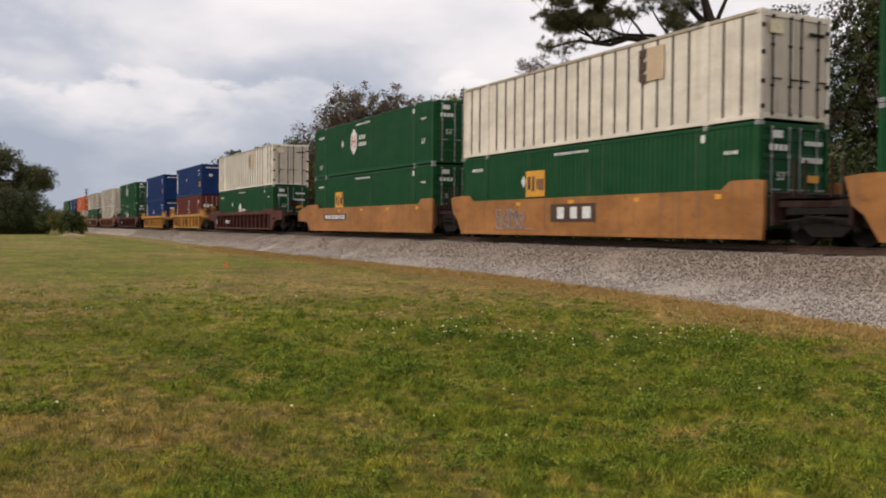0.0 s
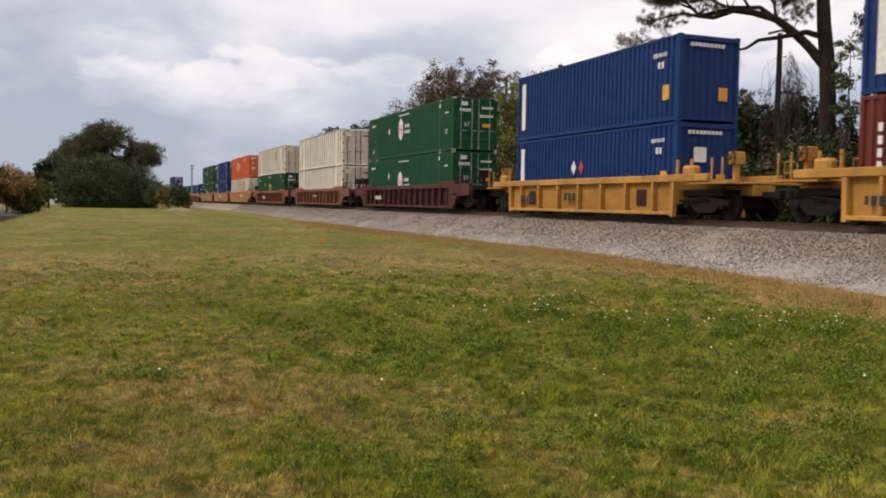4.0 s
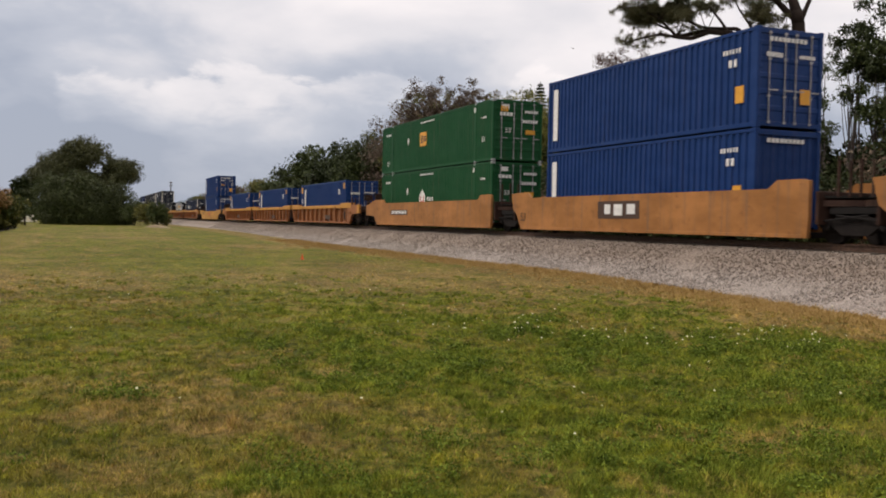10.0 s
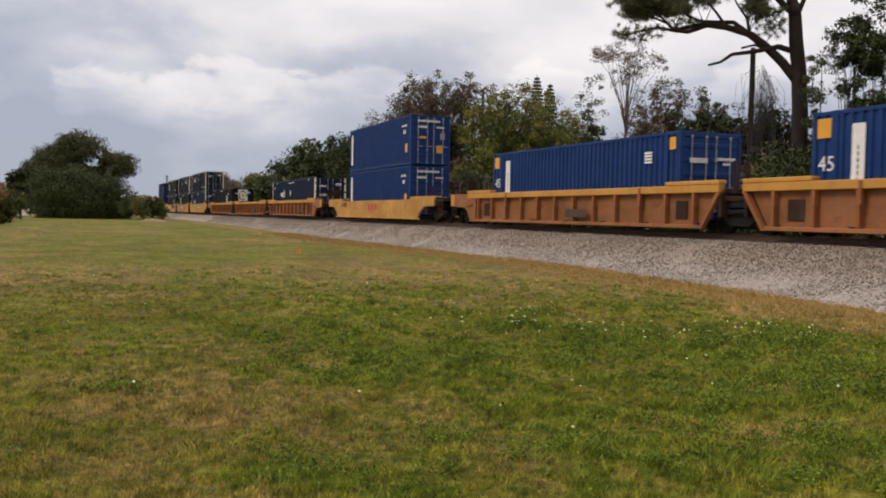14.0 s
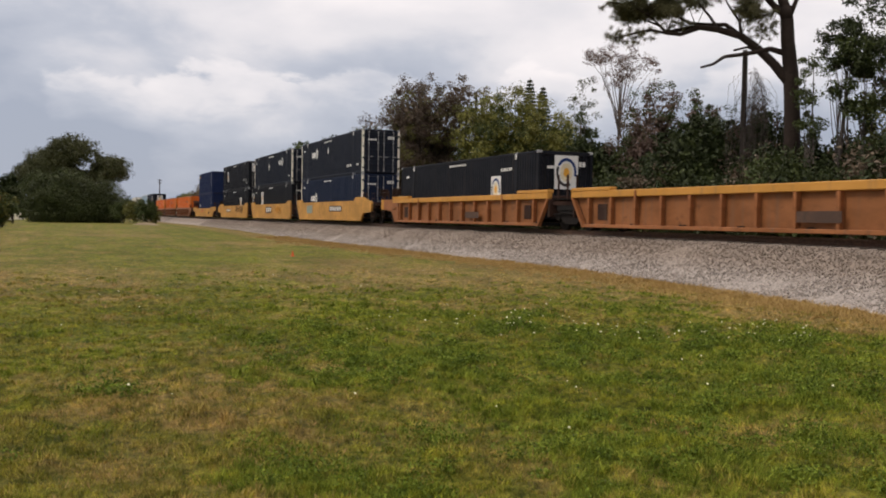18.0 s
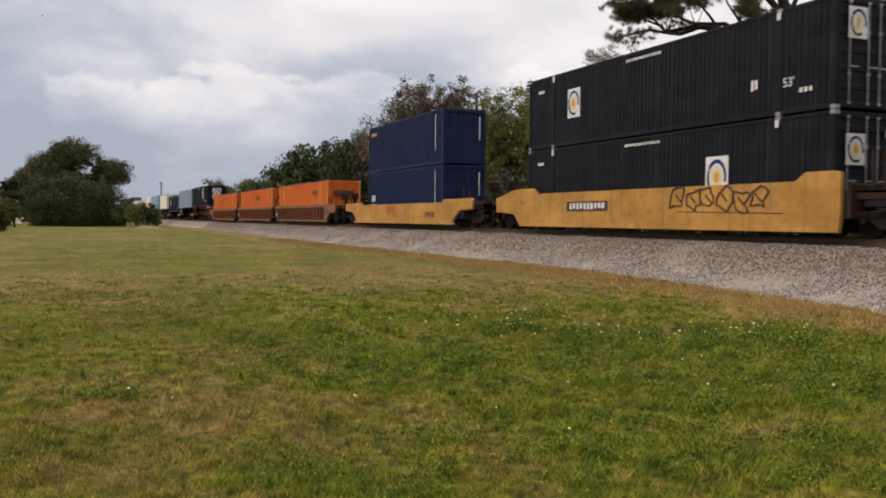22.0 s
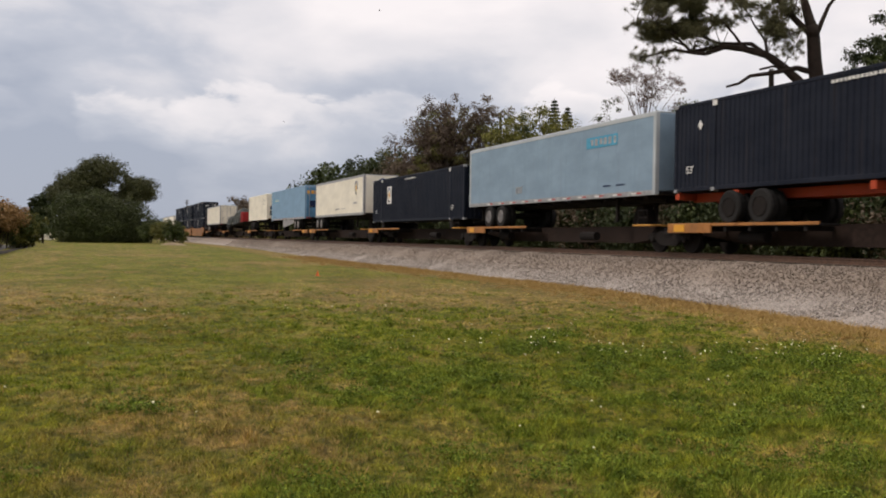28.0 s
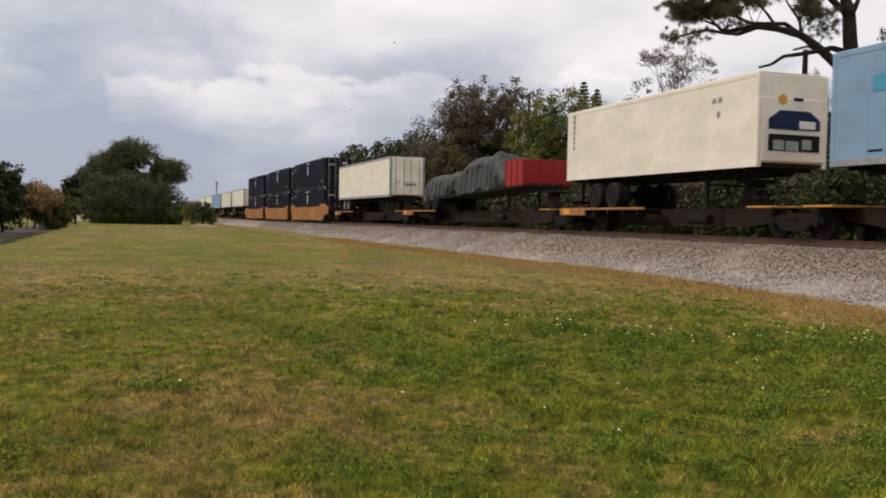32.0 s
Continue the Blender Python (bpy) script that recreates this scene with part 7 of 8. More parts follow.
# dark undergrowth round the foot of the pine
for i, (az, d, h, r) in enumerate(((36.6, 52, 5.6, 2.2), (39.0, 49, 7.3, 2.4), (40.9, 48, 7.0, 2.2), (43.0, 48, 7.6, 2.4), (45.6, 46, 5.6, 1.8), (48.0, 45, 5.8, 2.0), (33.0, 57, 6.6, 2.4), (30.6, 62, 6.6, 2.6), (34.9, 56, 7.0, 1.8), (32.2, 58, 7.6, 1.4), (37.6, 53, 7.0, 1.9))):
    tree("undergrowth_tree", "dark tangled small tree in the undergrowth", at(az, d), h, r, 0.2, ["leaf_dark", "leaf_mid", "leaf_dark"], 9000, 0.21, 260, 120 + i, trunk=0.07, stems=4, clump_r=0.17, open_=0.06, group="undergrowth by the line")

# wooded edge further down the line
for i, (az, d, h, r, m) in enumerate(((16.0, 100, 9.6, 4.0, "leaf_dark"), (14.4, 122, 11.0, 4.6, "leaf_mid"), (13.2, 132, 9.4, 4.4, "leaf_dark"), (12.2, 148, 9.0, 4.6, "leaf_mid"), (11.3, 160, 8.0, 4.6, "leaf_olive"), (10.5, 178, 7.0, 4.5, "leaf_mid"), (8.6, 205, 9.8, 4.6, "leaf_brown"), (7.8, 230, 7.5, 5.0, "leaf_olive"), (15.0, 112, 7.0, 4.6, "leaf_dark"), (7.0, 255, 7.0, 5.0, "leaf_mid"), (17.2, 93, 8.4, 3.2, "leaf_mid"))):
    tree("woodland_tree", "leafy tree in the wood beside the line", at(az, d), h * 1.04, r, 0.4, m, 6400, 0.42, 190, 40 + i, trunk=0.2, clump_r=0.2, open_=0.06 if m != "leaf_brown" else 0.25, group="trees of the wood edge")

# thick low hedge behind the track
shrubs = [tree("shrub", "dense leafy green shrub in the hedge", (200 + 12 * k, -300), 4.4 + 0.5 * k, 2.4, 0.1, m, 5200, 0.19, 230, 60 + k, trunk=0.06, stems=4, clump_r=0.22, open_=0.02, category="shrub", group="hedge along the line") for k, m in enumerate((["leaf_dark"], ["leaf_dark", "leaf_mid"], ["leaf_dark", "leaf_brown"]))]
rs = random.Random(8)
spots = [(29.0 + rs.uniform(-1.5, 2.5), 11 + i * 2.6) for i in range(38)]
for i, (x, y) in enumerate(spots):
    m = pose(x, y, ground_z(x, y) - 0.03, 0, 0, rs.uniform(0, 360))
    if i < 3:
        shrubs[i].matrix_basis = m
    else:
        copy_thing(shrubs[i % 3], m)

# the group of trees on the meadow side, where the line runs out of sight
tree("round_bush", "huge rounded dark green bush reaching the ground", at(-0.35, 139), 8.0, 5.3, 0.1, ["leaf_bush", "leaf_bush", "leaf_mid"], 60000, 0.2, 900, 70, trunk=0.2, stems=3, clump_r=0.16, category="bush", lobes=[(0, 0, 0.42, 1, 0.56), (0.05, 0, 0.18, 1.0, 0.25)])
tree("round_bush", "large rounded dark green bush reaching the ground", at(2.0, 141), 7.0, 3.7, 0.1, ["leaf_bush"], 30000, 0.2, 520, 71, trunk=0.2, stems=3, clump_r=0.18, category="bush", lobes=[(0, 0, 0.4, 1, 0.55), (0, 0, 0.18, 1.0, 0.25)])
tree("spreading_tree", "broad spreading tree with layered olive-green crown", at(0.3, 168), 15.3, 9.0, 5.0, ["leaf_crown"], 50000, 0.25, 700, 72, trunk=0.4, clump_r=0.10, open_=0.06, lobes=[(0.05, 0, 0.80, 0.44, 0.17), (-0.32, 0, 0.62, 0.4, 0.18), (0.62, 0, 0.60, 0.36, 0.14), (0.2, 0, 0.52, 0.6, 0.2), (-0.6, 0, 0.5, 0.3, 0.16), (0, 0, 0.3, 0.7, 0.2)])
tree("dark_tree", "dark pointed tree behind the bushes", at(-2.75, 165), 8.4, 2.6, 0.5, "leaf_dark", 6500, 0.34, 120, 73, trunk=0.2, clump_r=0.2)
tree("dry_bush", "rounded bush with a tan dry top", at(-4.0, 112), 4.6, 2.8, 0.1, ["leaf_olive", "leaf_mid"], 9000, 0.26, 170, 74, trunk=0.1, stems=3, clump_r=0.2, category="bush", lobes=[(0, 0, 0.42, 1, 0.4)])
tree("dry_bush", "feathery tan dry reeds over a bush", at(-5.0, 110), 5.7, 3.0, 1.2, "leaf_tan", 6500, 0.22, 120, 75, trunk=0.06, stems=5, clump_r=0.22, category="bush")
for i, (az, d, h, r) in enumerate(((-6.7, 92, 6.6, 2.3), (-8.2, 86, 7.8, 2.6), (-10.2, 78, 8.4, 3.0), (-13.0, 72, 8.5, 3.2))):
    tree("dark_tree", "dark green hedge tree at the meadow's edge", at(az, d), h, r, 0.1, "leaf_dark", 7500, 0.28, 150, 80 + i, trunk=0.14, stems=3, clump_r=0.2)
for i, (az, d, h, r, m) in enumerate(((3.9, 132, 3.6, 1.7, "leaf_olive"), (4.5, 128, 3.3, 1.5, "leaf_mid"), (4.95, 131, 2.6, 1.1, "leaf_olive"), (3.3, 134, 3.9, 1.8, "leaf_mid"))):
    tree("scrub", "low olive and brown scrub by the track", at(az, d), h, r, 0.05, m, 2600, 0.17, 40, 90 + i, trunk=0.03, stems=4, clump_r=0.25, category="shrub")

# a pale heap of sand and dry weeds beside the ballast
def heap(xy, r, h, seed):
    n, m, v = 14, 20, []
    for j in range(n + 1):
        k = j / n
        for i in range(m):
            a = 2 * math.pi * i / m
            q = 1 + 0.18 * noise.noise((math.cos(a) * 2 + seed, math.sin(a) * 2, 0))
            v.append((r * k * q * math.cos(a), 0.7 * r * k * q * math.sin(a), h * (1 - k * k) ** 1.2 * (1 + 0.3 * noise.noise((k * 3, a, seed))) - 0.03))
    f = np.array([(j * m + i, j * m + (i + 1) % m, (j + 1) * m + (i + 1) % m, (j + 1) * m + i) for j in range(n) for i in range(m)])
    o = new("sand_mound", soup("sand_mound", np.array(v), f, M["sand"], True))
    o.location = (xy[0], xy[1], 0)
    tagged(o, "small pale heap of sand with dry weeds beside the track", "heap")


M["sand"] = plain("pale_sand", (0.30, 0.23, 0.15), 0.95)
heap(at(4.55, 118), 2.2, 0.55, 1)
heap(at(5.05, 116), 1.3, 0.35, 2)

# far line of trees that closes the horizon
rng = np.random.default_rng(77)
cs, rr = [], []
for k in range(420):
    az = rng.uniform(-16, 9)
    d = rng.uniform(330, 380)
    x, y = at(az, d)
    h = 3.2 + 3.2 * abs(noise.noise((az * 0.8, 0, 2))) + rng.uniform(0, 1)
    cs.append((x, y, h * 0.5))
    rr.append((3.0, 3.0, h * 0.55))
woods = new("far_woods", leaf_mesh("far_woods", cs, rr, np.full(len(cs), 40), 1.1, M["leaf_dark"], rng))
tagged(woods, "low dark line of far woods", "woods", kind="stuff")


def utility_pole(xy, h, arms=1):
    p = thing("utility_pole", "weathered timber utility pole with a cross-arm", "utility pole", "poles along the wood")
    p.location = (xy[0], xy[1], -0.1)
    part("shaft", Geo().tube((0, 0, 0), (0, 0, h), 0.17, 0.12, 10), M["pole"], p)
    for k in range(arms):
        z = h - 0.35 - 0.7 * k
        a = part("cross_arm", Geo().box(-0.9, 0.9, -0.06, 0.06, z, z + 0.11, 0.01), M["pole"], p)
        for x in (-0.8, -0.35, 0.35, 0.8):
            part("insulator", Geo().lathe([(0, 0.025), (0.05, 0.05), (0.1, 0.045), (0.15, 0.02)], (x, 0, z + 0.11), "z", 8), M["steel"], a)
    p.rotation_euler = (0, 0, 0.9)


# shaded undergrowth at the foot of the hedge
rng = np.random.default_rng(78)
yy = rng.uniform(4, 130, 900)
cs = [(28.4 + 0.7 * noise.noise((0, q * 0.3, 9)) + rng.uniform(0, 2.2), q, rng.uniform(0.1, 1.7)) for q in yy]
low = new("undergrowth", leaf_mesh("undergrowth", cs, np.full((900, 3), 0.55), np.full(900, 18), 0.30, M["leaf_dark"], rng))
tagged(low, "dark low undergrowth along the foot of the hedge", "undergrowth", kind="stuff")

def vine_tangle(xy, top, spread, seed):
    """Thin dry vines that hang down round a pole."""
    rng = np.random.default_rng(seed)
    v = thing("vine_tangle", "grey tangle of thin dry hanging vines round a pole", "vines")
    v.location = (xy[0], xy[1], 0)
    g = Geo()
    for _ in range(130):
        a, r = rng.uniform(0, 6.283), spread * rng.random() ** 0.7
        p = np.array([0.15 * math.cos(a), 0.15 * math.sin(a), top - rng.random() * 2.6])
        q = np.array([r * math.cos(a), r * math.sin(a), p[2] - 0.5 - rng.random() * 1.6])
        e = np.array([q[0] * 1.15 + rng.normal(0, 0.12), q[1] * 1.15 + rng.normal(0, 0.12), max(0.4, q[2] - rng.uniform(1.0, 4.0))])
        m = (p + q) / 2 + rng.normal(0, 0.22, 3) + np.array([0, 0, 0.15])
        for s0, s1 in ((p, m), (m, q), (q, e)):
            g.tube(s0, s1, 0.008, 0.006, 3, caps=False)
    part("hanging_vine", g, M["pale_bark"], v)["kind"] = "stuff"
    leaf = leaf_mesh("vine_leaves", rng.normal(0, 1, (60, 3)) * np.array([spread * 0.5, spread * 0.5, 1.4]) + np.array([0, 0, top - 3.6]), np.full((60, 3), 0.3), np.full(60, 16), 0.1, M["leaf_red"], rng)
    part("vine_leaves", leaf, None, v)["kind"] = "stuff"


vine_tangle(at(41.9, 46.2), 9.2, 1.25, 51)
utility_pole(at(41.4, 46), 10.1)
utility_pole(at(24.95, 82), 13.3)
utility_pole(at(5.35, 250), 11.0, 2)


def far_shed(xy, w, h, turn):
    """Low white building that shows beside the bushes."""
    s = thing("white_shed", "small white building far behind the bushes", "building")
    s.location, s.rotation_euler = (xy[0], xy[1], -0.05), (0, 0, turn)
    part("wall", Geo().box(-w / 2, w / 2, -4, 4, 0, h, 0.03), M["cream"], s)
    part("roof", Geo().prism([(-w / 2 - 0.3, h), (w / 2 + 0.3, h), (0, h + 1.3)], "y", -4.3, 4.3), M["steel"], s)
    d = part("door", Geo().box(-0.5, 0.5, -4.06, -4.0, 0, 2.1, 0.01), M["grey"], s)
    part("door_handle", Geo().box(0.35, 0.42, -4.1, -4.06, 1.0, 1.06), M["steel"], d)
    for x in (-w / 2 + 1.5, w / 2 - 1.5):
        q = part("window", Geo().box(x - 0.6, x + 0.6, -4.05, -4.0, 1.0, 2.1, 0.01), M["steel"], s)
        part("pane", Geo().box(x - 0.52, x + 0.52, -4.07, -4.05, 1.08, 2.02), M["navy"], q)


far_shed(at(3.75, 275), 14, 4.6, 0.1)
far_shed(at(-3.05, 210), 5, 2.6, -0.2)


# ---- grass, weeds and flowers ----
def meadow_points(rng, n, near, far, power):
    """Points of the meadow in front of the camera's stand, thinning with distance."""
    u = rng.random(n)
    d = near + (far - near) * (u ** power if power else 1 - np.sqrt(1 - u))
    a = np.radians(rng.uniform(-13, 57, n))
    x, y = d * np.sin(a), d * np.cos(a)
    keep = np.array([x[i] < foot(y[i]) + 0.15 * rng.random() for i in range(n)])
    return x[keep], y[keep], d[keep]


def blades_mesh(name, x, y, d, h, w, lean, rng, material):
    n = len(x)
    z = np.array([ground_z(p, q) for p, q in zip(x, y)])
    a = rng.uniform(0, 6.283, n)
    bx, by = np.cos(a) * w, np.sin(a) * w
    la = rng.uniform(0, 6.283, n)
    lx, ly = np.cos(la) * lean * h, np.sin(la) * lean * h
    p0 = np.stack([x - bx, y - by, z - 0.005], 1)
    p1 = np.stack([x + bx, y + by, z - 0.005], 1)
    p2 = np.stack([x + lx + bx * 0.2, y + ly + by * 0.2, z + h], 1)
    v = np.stack([p0, p1, p2], 1).reshape(-1, 3)
    f = np.arange(n * 3).reshape(-1, 3)
    me = soup(name, v, f, material)
    return me


def build_grass():
    rng = np.random.default_rng(4)
    for near, far, n, power, hh, ww in ((3.9, 19.0, 270000, 0, 0.028, 0.0036), (13.0, 75.0, 80000, 0, 0.032, 0.009)):
        x, y, d = meadow_points(rng, n, near, far, power)
        tall = np.array([9 * cushion(p, q) - 0.3 + 0.5 * noise.noise((p * 6, q * 6, 33)) for p, q in zip(x, y)])
        dry = np.array([dryness(p, q) for p, q in zip(x, y)])
        h = hh * rng.uniform(0.5, 1.5, len(x)) * (1 + 1.3 * np.clip(tall, -0.6, 0.9)) * (1 + 0.9 * (dry > 0.85))
        me = blades_mesh("grass", x, y, d, h, ww * rng.uniform(0.6, 1.4, len(x)), rng.uniform(0.3, 1.2, len(x)), rng, M["blades"])
        set_dry(me, np.repeat(np.clip(dry + rng.normal(0, 0.12, len(x)), 0, 1), 3))
        o = new("grass", me)
        tagged(o, "short uneven meadow grass, green and straw-coloured", "grass", kind="stuff")


build_grass()


def tuft_mesh(name, beds, material, rng):
    """Tufts of bent narrow blades; beds: (x, y, radius, height, blades)."""
    b = np.array(beds)
    cnt = b[:, 4].astype(int)
    k = np.repeat(np.arange(len(b)), cnt)
    n = len(k)
    a = rng.uniform(0, 6.283, n)
    u = np.sqrt(rng.random(n))
    r = b[k, 2] * u
    x, y = b[k, 0] + r * np.cos(a), b[k, 1] + r * np.sin(a)
    zb = np.array([ground_z(p, q) for p, q in b[:, :2]])[k]
    h = b[k, 3] * rng.uniform(0.45, 1.25, n) * (1.08 - 0.6 * u * u)
    out = a + rng.normal(0, 0.9, n)
    lean = h * rng.uniform(0.2, 1.1, n)
    w = np.maximum(0.0026, 0.00052 * np.hypot(x, y)) * rng.uniform(0.7, 1.5, n)
    t = rng.uniform(0, 3.1416, n)
    wx, wy = w * np.cos(t), w * np.sin(t)
    v = np.stack([np.stack([x - wx, y - wy, zb - 0.01], 1), np.stack([x + wx, y + wy, zb - 0.01], 1),
                  np.stack([x + lean * np.cos(out), y + lean * np.sin(out), zb + h * rng.uniform(0.75, 1.05, n)], 1)], 1).reshape(-1, 3)
    return soup(name, v, np.arange(n * 3).reshape(-1, 3), material)


def build_weeds():
    """Broad-leaved weeds in lush domed cushions, tufts of grass and dry stalks."""
    rng = np.random.default_rng(14)
    x, y, d = meadow_points(rng, 4200, 4.2, 18.0, 0.9)
    keep = np.array([lush(p, q) + 0.25 * noise.noise((p * 2.2, q * 2.2, 63)) > 0.22 + 0.62 * k + 0.5 * max(0, (math.hypot(p, q) - 11) / 5) for p, q, k in zip(x, y, rng.random(len(x)))])
    keep &= np.array([foot(q) - p > 3.2 for p, q in zip(x, y)])
    beds = [(p, q, 0.06 + 0.2 * rng.random() ** 2, k) for p, q, k in zip(x[keep], y[keep], d[keep])]
    for cx, cy, r, n in ((8.75, 8.7, 0.75, 30), (6.8, 9.8, 0.8, 26), (5.75, 11.0, 0.6, 16), (0.4, 8.2, 0.35, 7), (7.3, 9.0, 0.3, 6), (6.9, 12.3, 0.3, 6), (-0.6, 6.0, 0.3, 6), (1.4, 5.6, 0.25, 5)):
        for _ in range(n):
            beds.append((rng.normal(cx, r * 0.6), rng.normal(cy, r * 0.4), rng.uniform(0.1, 0.24), math.hypot(cx, cy)))
    cs, rs, cnt, size = [], [], [], []
    for p, q, r, k in beds:
        cs.append((p, q, ground_z(p, q) + r * 0.16))
        rs.append((r, r, r * rng.uniform(0.4, 0.8)))
        n = int(40 + r * 1300 * min(1.0, 9 / k + 0.2))
        cnt.append(n)
        size += [rng.uniform(0.8, 1.2) * (0.015 + 0.0011 * k)] * n
    me = leaf_mesh("weeds", cs, rs, np.array(cnt), np.array(size)[:, None], M["weed"], rng, flat=0.25)
    tagged(new("weeds", me), "cushions of broad-leaved green weeds in the grass", "weeds", kind="stuff")
    # tufts of grass, thick in the lush parts
    x, y, d = meadow_points(rng, 15000, 4.0, 30.0, 0)
    beds, olive, dry = [], [], []
    for p, q, k in zip(x, y, d):
        e = foot(q) - p
        g = lush(p, q) + 0.75 * noise.noise((p * 1.0, q * 1.0, 83)) - 0.45 * noise.noise((p * 2.9, q * 2.9, 84))
        r = rng.random()
        if rng.random() < (k - 14) / 14:
            continue
        if e > 2.2 and g > 0.05 + 0.8 * r:
            beds.append((p, q, rng.uniform(0.04, 0.14) * (1 + k / 40), rng.uniform(0.03, 0.075) * (1 + 0.5 * max(0, g)), 46 if k < 12 else 30))
        elif e > 1.2 and r < 0.40:
            olive.append((p, q, rng.uniform(0.05, 0.16), rng.uniform(0.025, 0.06), 30))
        elif r < 0.54:
            dry.append((p, q, rng.uniform(0.03, 0.14), rng.uniform(0.03, 0.07), 14))
    me = tuft_mesh("grass_tufts", beds, M["tuft"], rng)
    tagged(new("grass_tufts", me), "soft bright green tufts of grass in the meadow", "grass", kind="stuff")
    me = tuft_mesh("olive_tufts", olive, M["tuft_olive"], rng)
    tagged(new("olive_tufts", me), "low yellowish olive tufts of meadow grass", "grass", kind="stuff")
    # bleached stalks: scattered, and a tall fringe beside the ballast
    n = 5200
    yy = 4 + 62 * rng.random(n) ** 1.5
    off = np.abs(rng.normal(0, 1.0, n)) - 0.02
    for q, o in zip(yy, off):
        p = foot(q) - o
        dry.append((p, q, rng.uniform(0.06, 0.2), rng.uniform(0.05, 0.12) * (1.1 if o < 0.8 else 0.8), 20))
    me = tuft_mesh("dry_stalks", dry, M["hay"], rng)
    tagged(new("dry_stalks", me), "bleached dry grass stalks thick along the ballast", "dry grass", kind="stuff")


build_weeds()


def build_flowers():
    rng = np.random.default_rng(24)
    pts = []
    for cx, cy, sx, sy, n in ((5.4, 11.3, 0.4, 0.35, 12), (6.0, 10.8, 0.35, 0.3, 13), (6.4, 10.2, 0.4, 0.3, 11), (7.1, 9.8, 0.5, 0.3, 11), (8.8, 9.4, 0.4, 0.3, 20), (8.7, 8.7, 0.4, 0.25, 14), (4.2, 18.0, 0.8, 0.5, 9), (2.0, 17.0, 1.5, 1.0, 6), (6.5, 13.5, 1.5, 1.0, 8)):
        for _ in range(n):
            pts.append((rng.normal(cx, sx), rng.normal(cy, sy)))
    for p in ((4.15, 6.9), (4.16, 6.45), (4.05, 6.55), (3.4, 5.6), (5.2, 6.3), (6.1, 7.5), (3.1, 6.2), (2.2, 6.9), (0.5, 7.9), (5.75, 7.35)):
        pts.append(p)
    x, y, d = meadow_points(rng, 46, 5, 26, 0.7)
    pts += list(zip(x, y))
    g_s, g_f = Geo(), Geo()
    for x, y in pts:
        z = ground_z(x, y)
        h = rng.uniform(0.10, 0.24)
        top = Vector((x + rng.normal(0, 0.015), y + rng.normal(0, 0.015), z + h))
        g_s.tube((x, y, z), top, 0.0025, 0.002, 3, caps=False)
        r = rng.uniform(0.011, 0.019) * min(1, 0.3 + math.hypot(x, y) / 15)
        n = Vector((rng.normal(0, 0.3), -0.5 + rng.normal(0, 0.3), 1)).normalized()
        u = n.orthogonal().normalized()
        w = n.cross(u)
        ring = [tuple(top + (u * math.cos(a) + w * math.sin(a)) * r * (1.0 if k % 2 else 0.62)) for k, a in enumerate(np.linspace(0, 6.283, 10, endpoint=False))]
        g_f.add(ring + [tuple(top + n * 0.006)], [(k, (k + 1) % 10, 10) for k in range(10)])
    f = new("wildflowers", g_f.mesh("wildflowers", M["petal"]))
    tagged(f, "small white daisy-like flowers scattered in the meadow", "flowers", kind="stuff")
    s = new("flower_stems", g_s.mesh("flower_stems", M["weed"]))
    tagged(s, "thin green stems of the white meadow flowers", "stems", kind="stuff")


build_flowers()


def marker_cone(xy):
    c = thing("marker_cone", "small orange plastic marker cone standing in the grass", "cone")
    c.location = (xy[0], xy[1], ground_z(*xy))
    part("base", Geo().box(-0.08, 0.08, -0.08, 0.08, 0, 0.018, 0.006), M["hivis"], c)
    part("body", Geo().lathe([(0.015, 0.06), (0.12, 0.035), (0.22, 0.016), (0.227, 0.009)], (0, 0, 0), "z", 14), M["hivis"], c)


marker_cone((8.38, 35.13))


def flat_stone(xy, s):
    g = Geo()
    bm = bmesh.new()
    bmesh.ops.create_icosphere(bm, subdivisions=2, radius=1)
    for v in bm.verts:
        k = 1 + 0.25 * noise.noise(v.co * 1.7)
        v.co = Vector((v.co.x * s * k, v.co.y * s * 0.7 * k, v.co.z * s * 0.28 * k))
    bm.verts.index_update()
    g.add([tuple(v.co) for v in bm.verts], [tuple(v.index for v in f.verts) for f in bm.faces])
    bm.free()
    o = new("field_stone", g.mesh("field_stone", M["field_stone"], True))
    o.location = (xy[0], xy[1], ground_z(*xy) + 0.004)
    tagged(o, "flat grey stone lying in the grass", "stone")


flat_stone((6.62, 6.48), 0.07)


# ---- birds ----
BIRDS = []


def bird(rows):
    """A soaring dark bird; rows of (seconds, place, wing lift in degrees)."""
    b = thing("bird", "dark bird soaring far off in the sky", "bird", "birds in the sky")
    part("body", Geo().lathe([(-0.28, 0.01), (-0.15, 0.06), (0.0, 0.09), (0.16, 0.06), (0.24, 0.035), (0.30, 0.01)], (0, 0, 0), "y", 10), M["feather"], b)
    part("tail", Geo().prism([(-0.03, -0.25), (0.03, -0.25), (0.10, -0.46), (-0.10, -0.46)], "z", -0.008, 0.008), M["feather"], b)
    wings = []
    for s in (-1, 1):
        w = part("wing", Geo().prism([(0, -0.10), (0, 0.14), (s * 0.35, 0.17), (s * 0.75, 0.06), (s * 0.88, -0.10), (s * 0.6, -0.07), (s * 0.3, -0.12)], "z", -0.012, 0.012), M["feather"], b)
        wings.append((w, s))
    BIRDS.append((b, wings, rows))


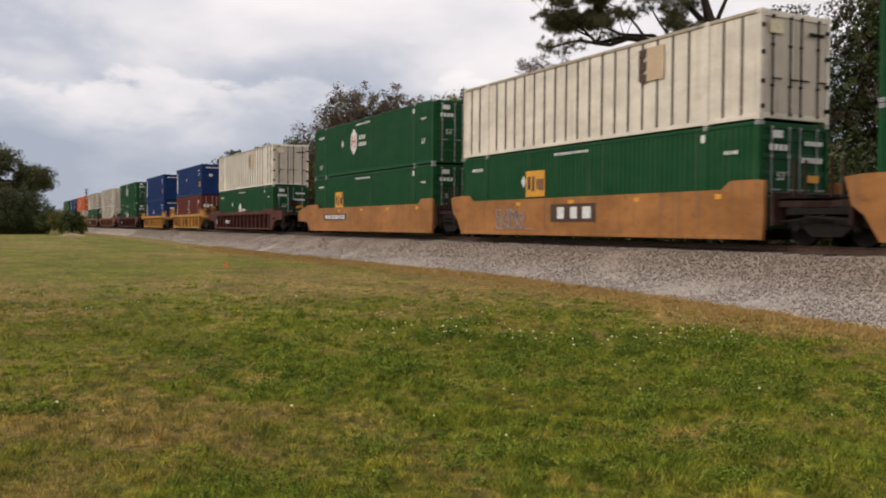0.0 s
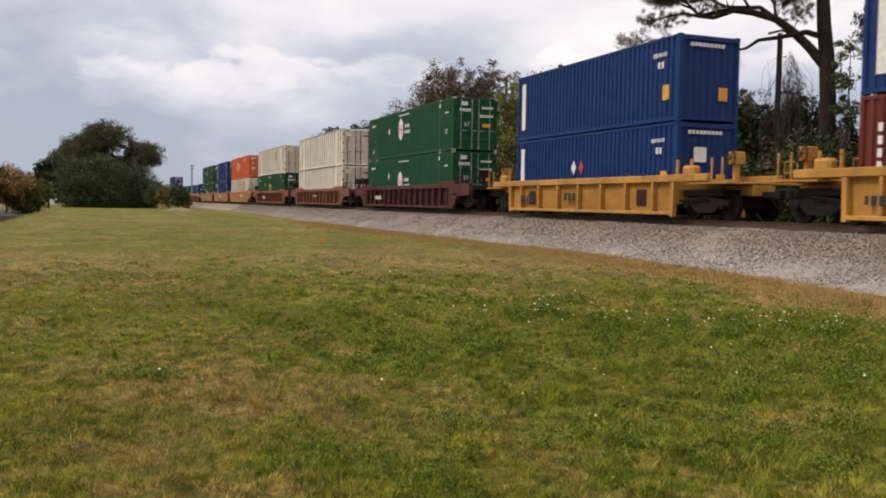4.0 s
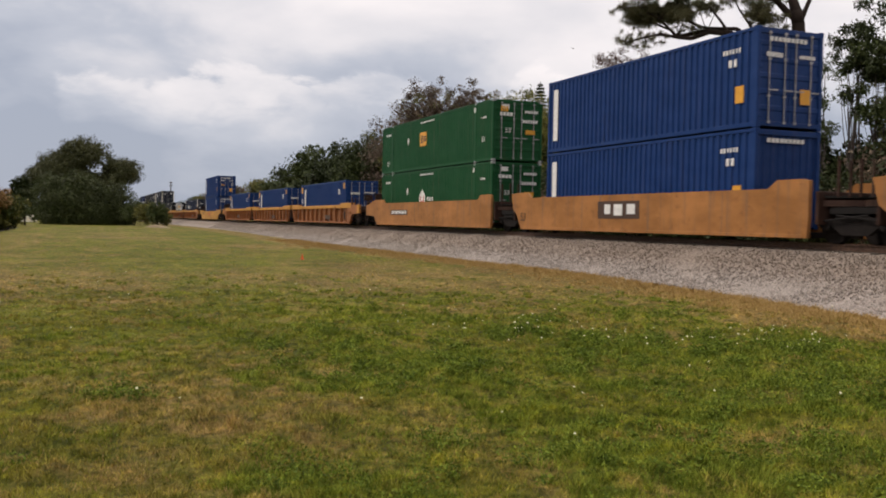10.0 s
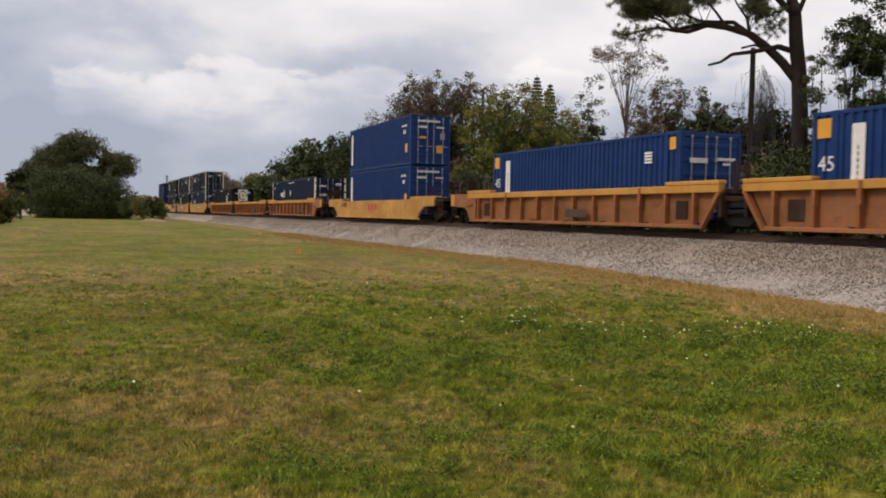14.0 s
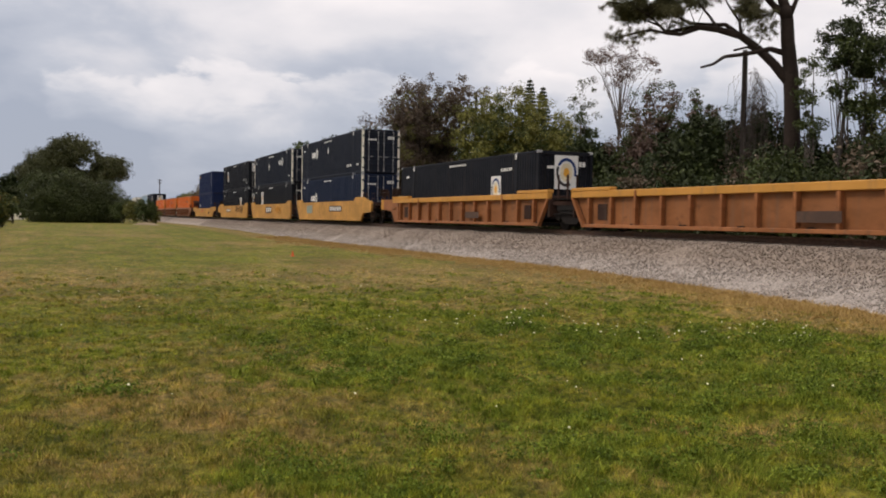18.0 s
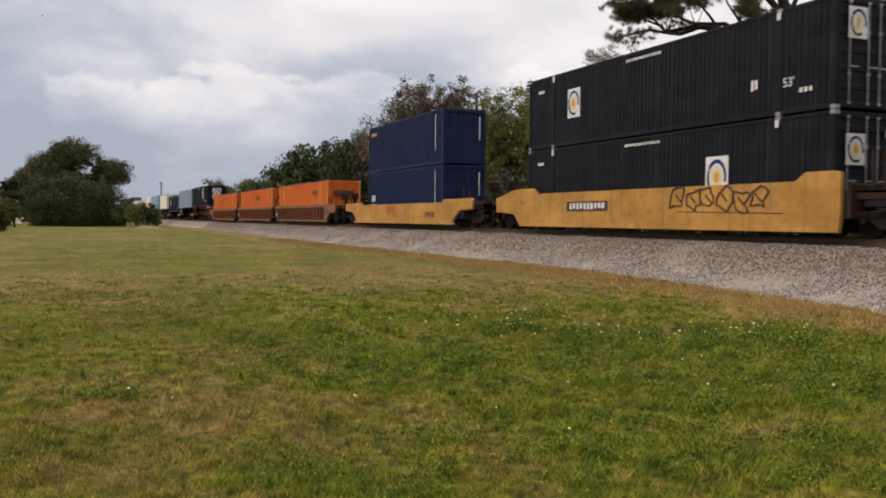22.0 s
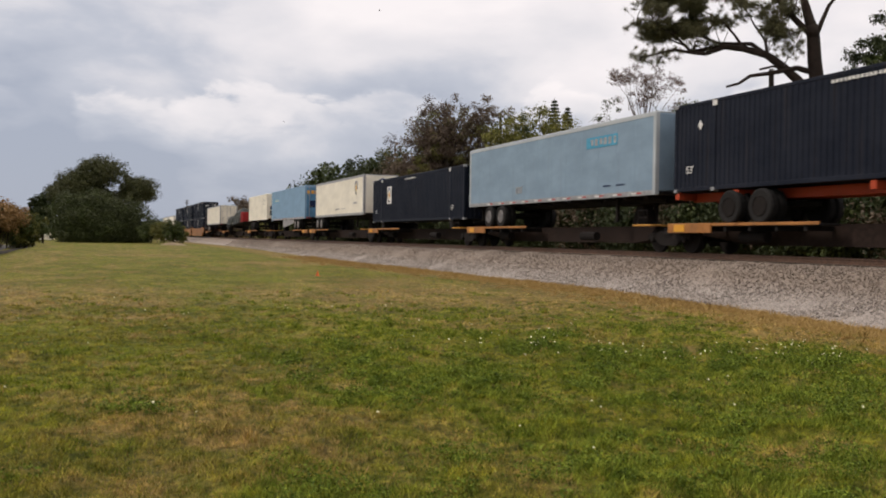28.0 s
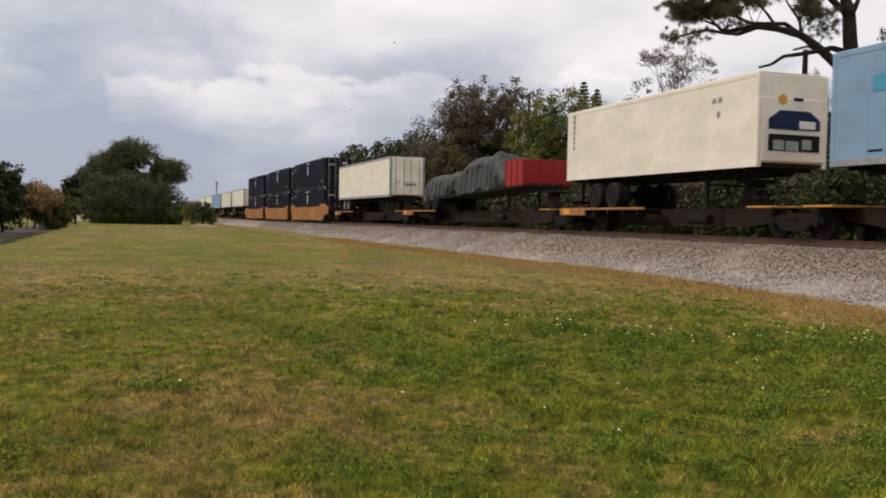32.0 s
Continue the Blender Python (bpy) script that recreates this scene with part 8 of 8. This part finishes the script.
def flight(rows, d=250):
    """Turns rows of (seconds, azimuth, elevation) into places d metres off."""
    out = []
    for t, az, el in rows:
        a, b = radians(az), radians(el)
        out.append((t, (d * math.sin(a) * math.cos(b), d * math.cos(a) * math.cos(b), 1.6 + d * math.sin(b))))
    return out


bird(flight([(0, 22, 24), (6, 27, 16.5), (9, 29.2, 9.6), (10.5, 31.0, 12.2), (14, 34, 19), (23, 45, 26), (32, 58, 30)]))
bird(flight([(0, -10, 27), (12, 8, 25), (22, 24, 18), (25, 22.2, 13.1), (28, 17.1, 14.2), (29.5, 17.0, 11.8), (31, 16.7, 11.1), (32, 16.3, 11.1)]))
bird(flight([(0, -48, 14), (14, -24, 15), (24, 4, 10), (27.5, 10.7, 7.5), (29.5, 12.1, 6.6), (32, 13.6, 6.9)], 300))


# ---- the train runs ----
def gone(t):
    k = min(15, int(t / 2))
    a = t / 2 - k
    p = [GONE[max(0, k - 1)] if k else 2 * GONE[0] - GONE[1], GONE[k], GONE[k + 1], GONE[k + 2] if k < 15 else 2 * GONE[16] - GONE[15]]
    return p[1] + 0.5 * a * (p[2] - p[0] + a * (2 * p[0] - 5 * p[1] + 4 * p[2] - p[3] + a * (3 * (p[1] - p[2]) + p[3] - p[0])))


def motions():
    place = {}
    for ob, y0, z in TRAIN:
        walk(ob, [(2.0 * i, pose(TX, y0 - d, z)) for i, d in enumerate(GONE)])
        place[ob] = y0
    # wheels roll while they pass
    run = [gone(i / 30) for i in range(961)]
    for w, yw in WHEELS:
        y0 = place[w.parent.parent] + w.parent.location.y + yw
        near = [i for i in range(961) if 6 < y0 - run[i] < 62]
        if not near:
            continue
        first, last = near[0], near[-1]
        turn = lambda i: pose(0, yw, WHEEL_R, math.degrees((run[i] - run[first]) / WHEEL_R))
        rows = [(0.0, turn(first))] if first > 0 else []
        rows += [(i / 30, turn(i)) for i in near]
        rows += [(32.0, turn(last))] if last < 960 else []
        walk(w, rows)
    for b, wings, rows in BIRDS:
        keys = []
        for k, (t, p) in enumerate(rows):
            q = rows[min(k + 1, len(rows) - 1)][1]
            o = rows[max(k - 1, 0)][1]
            head = math.degrees(math.atan2(-(q[0] - o[0]), q[1] - o[1]))
            keys.append((t, pose(*p, 0, 0, head)))
        walk(b, keys)


motions()
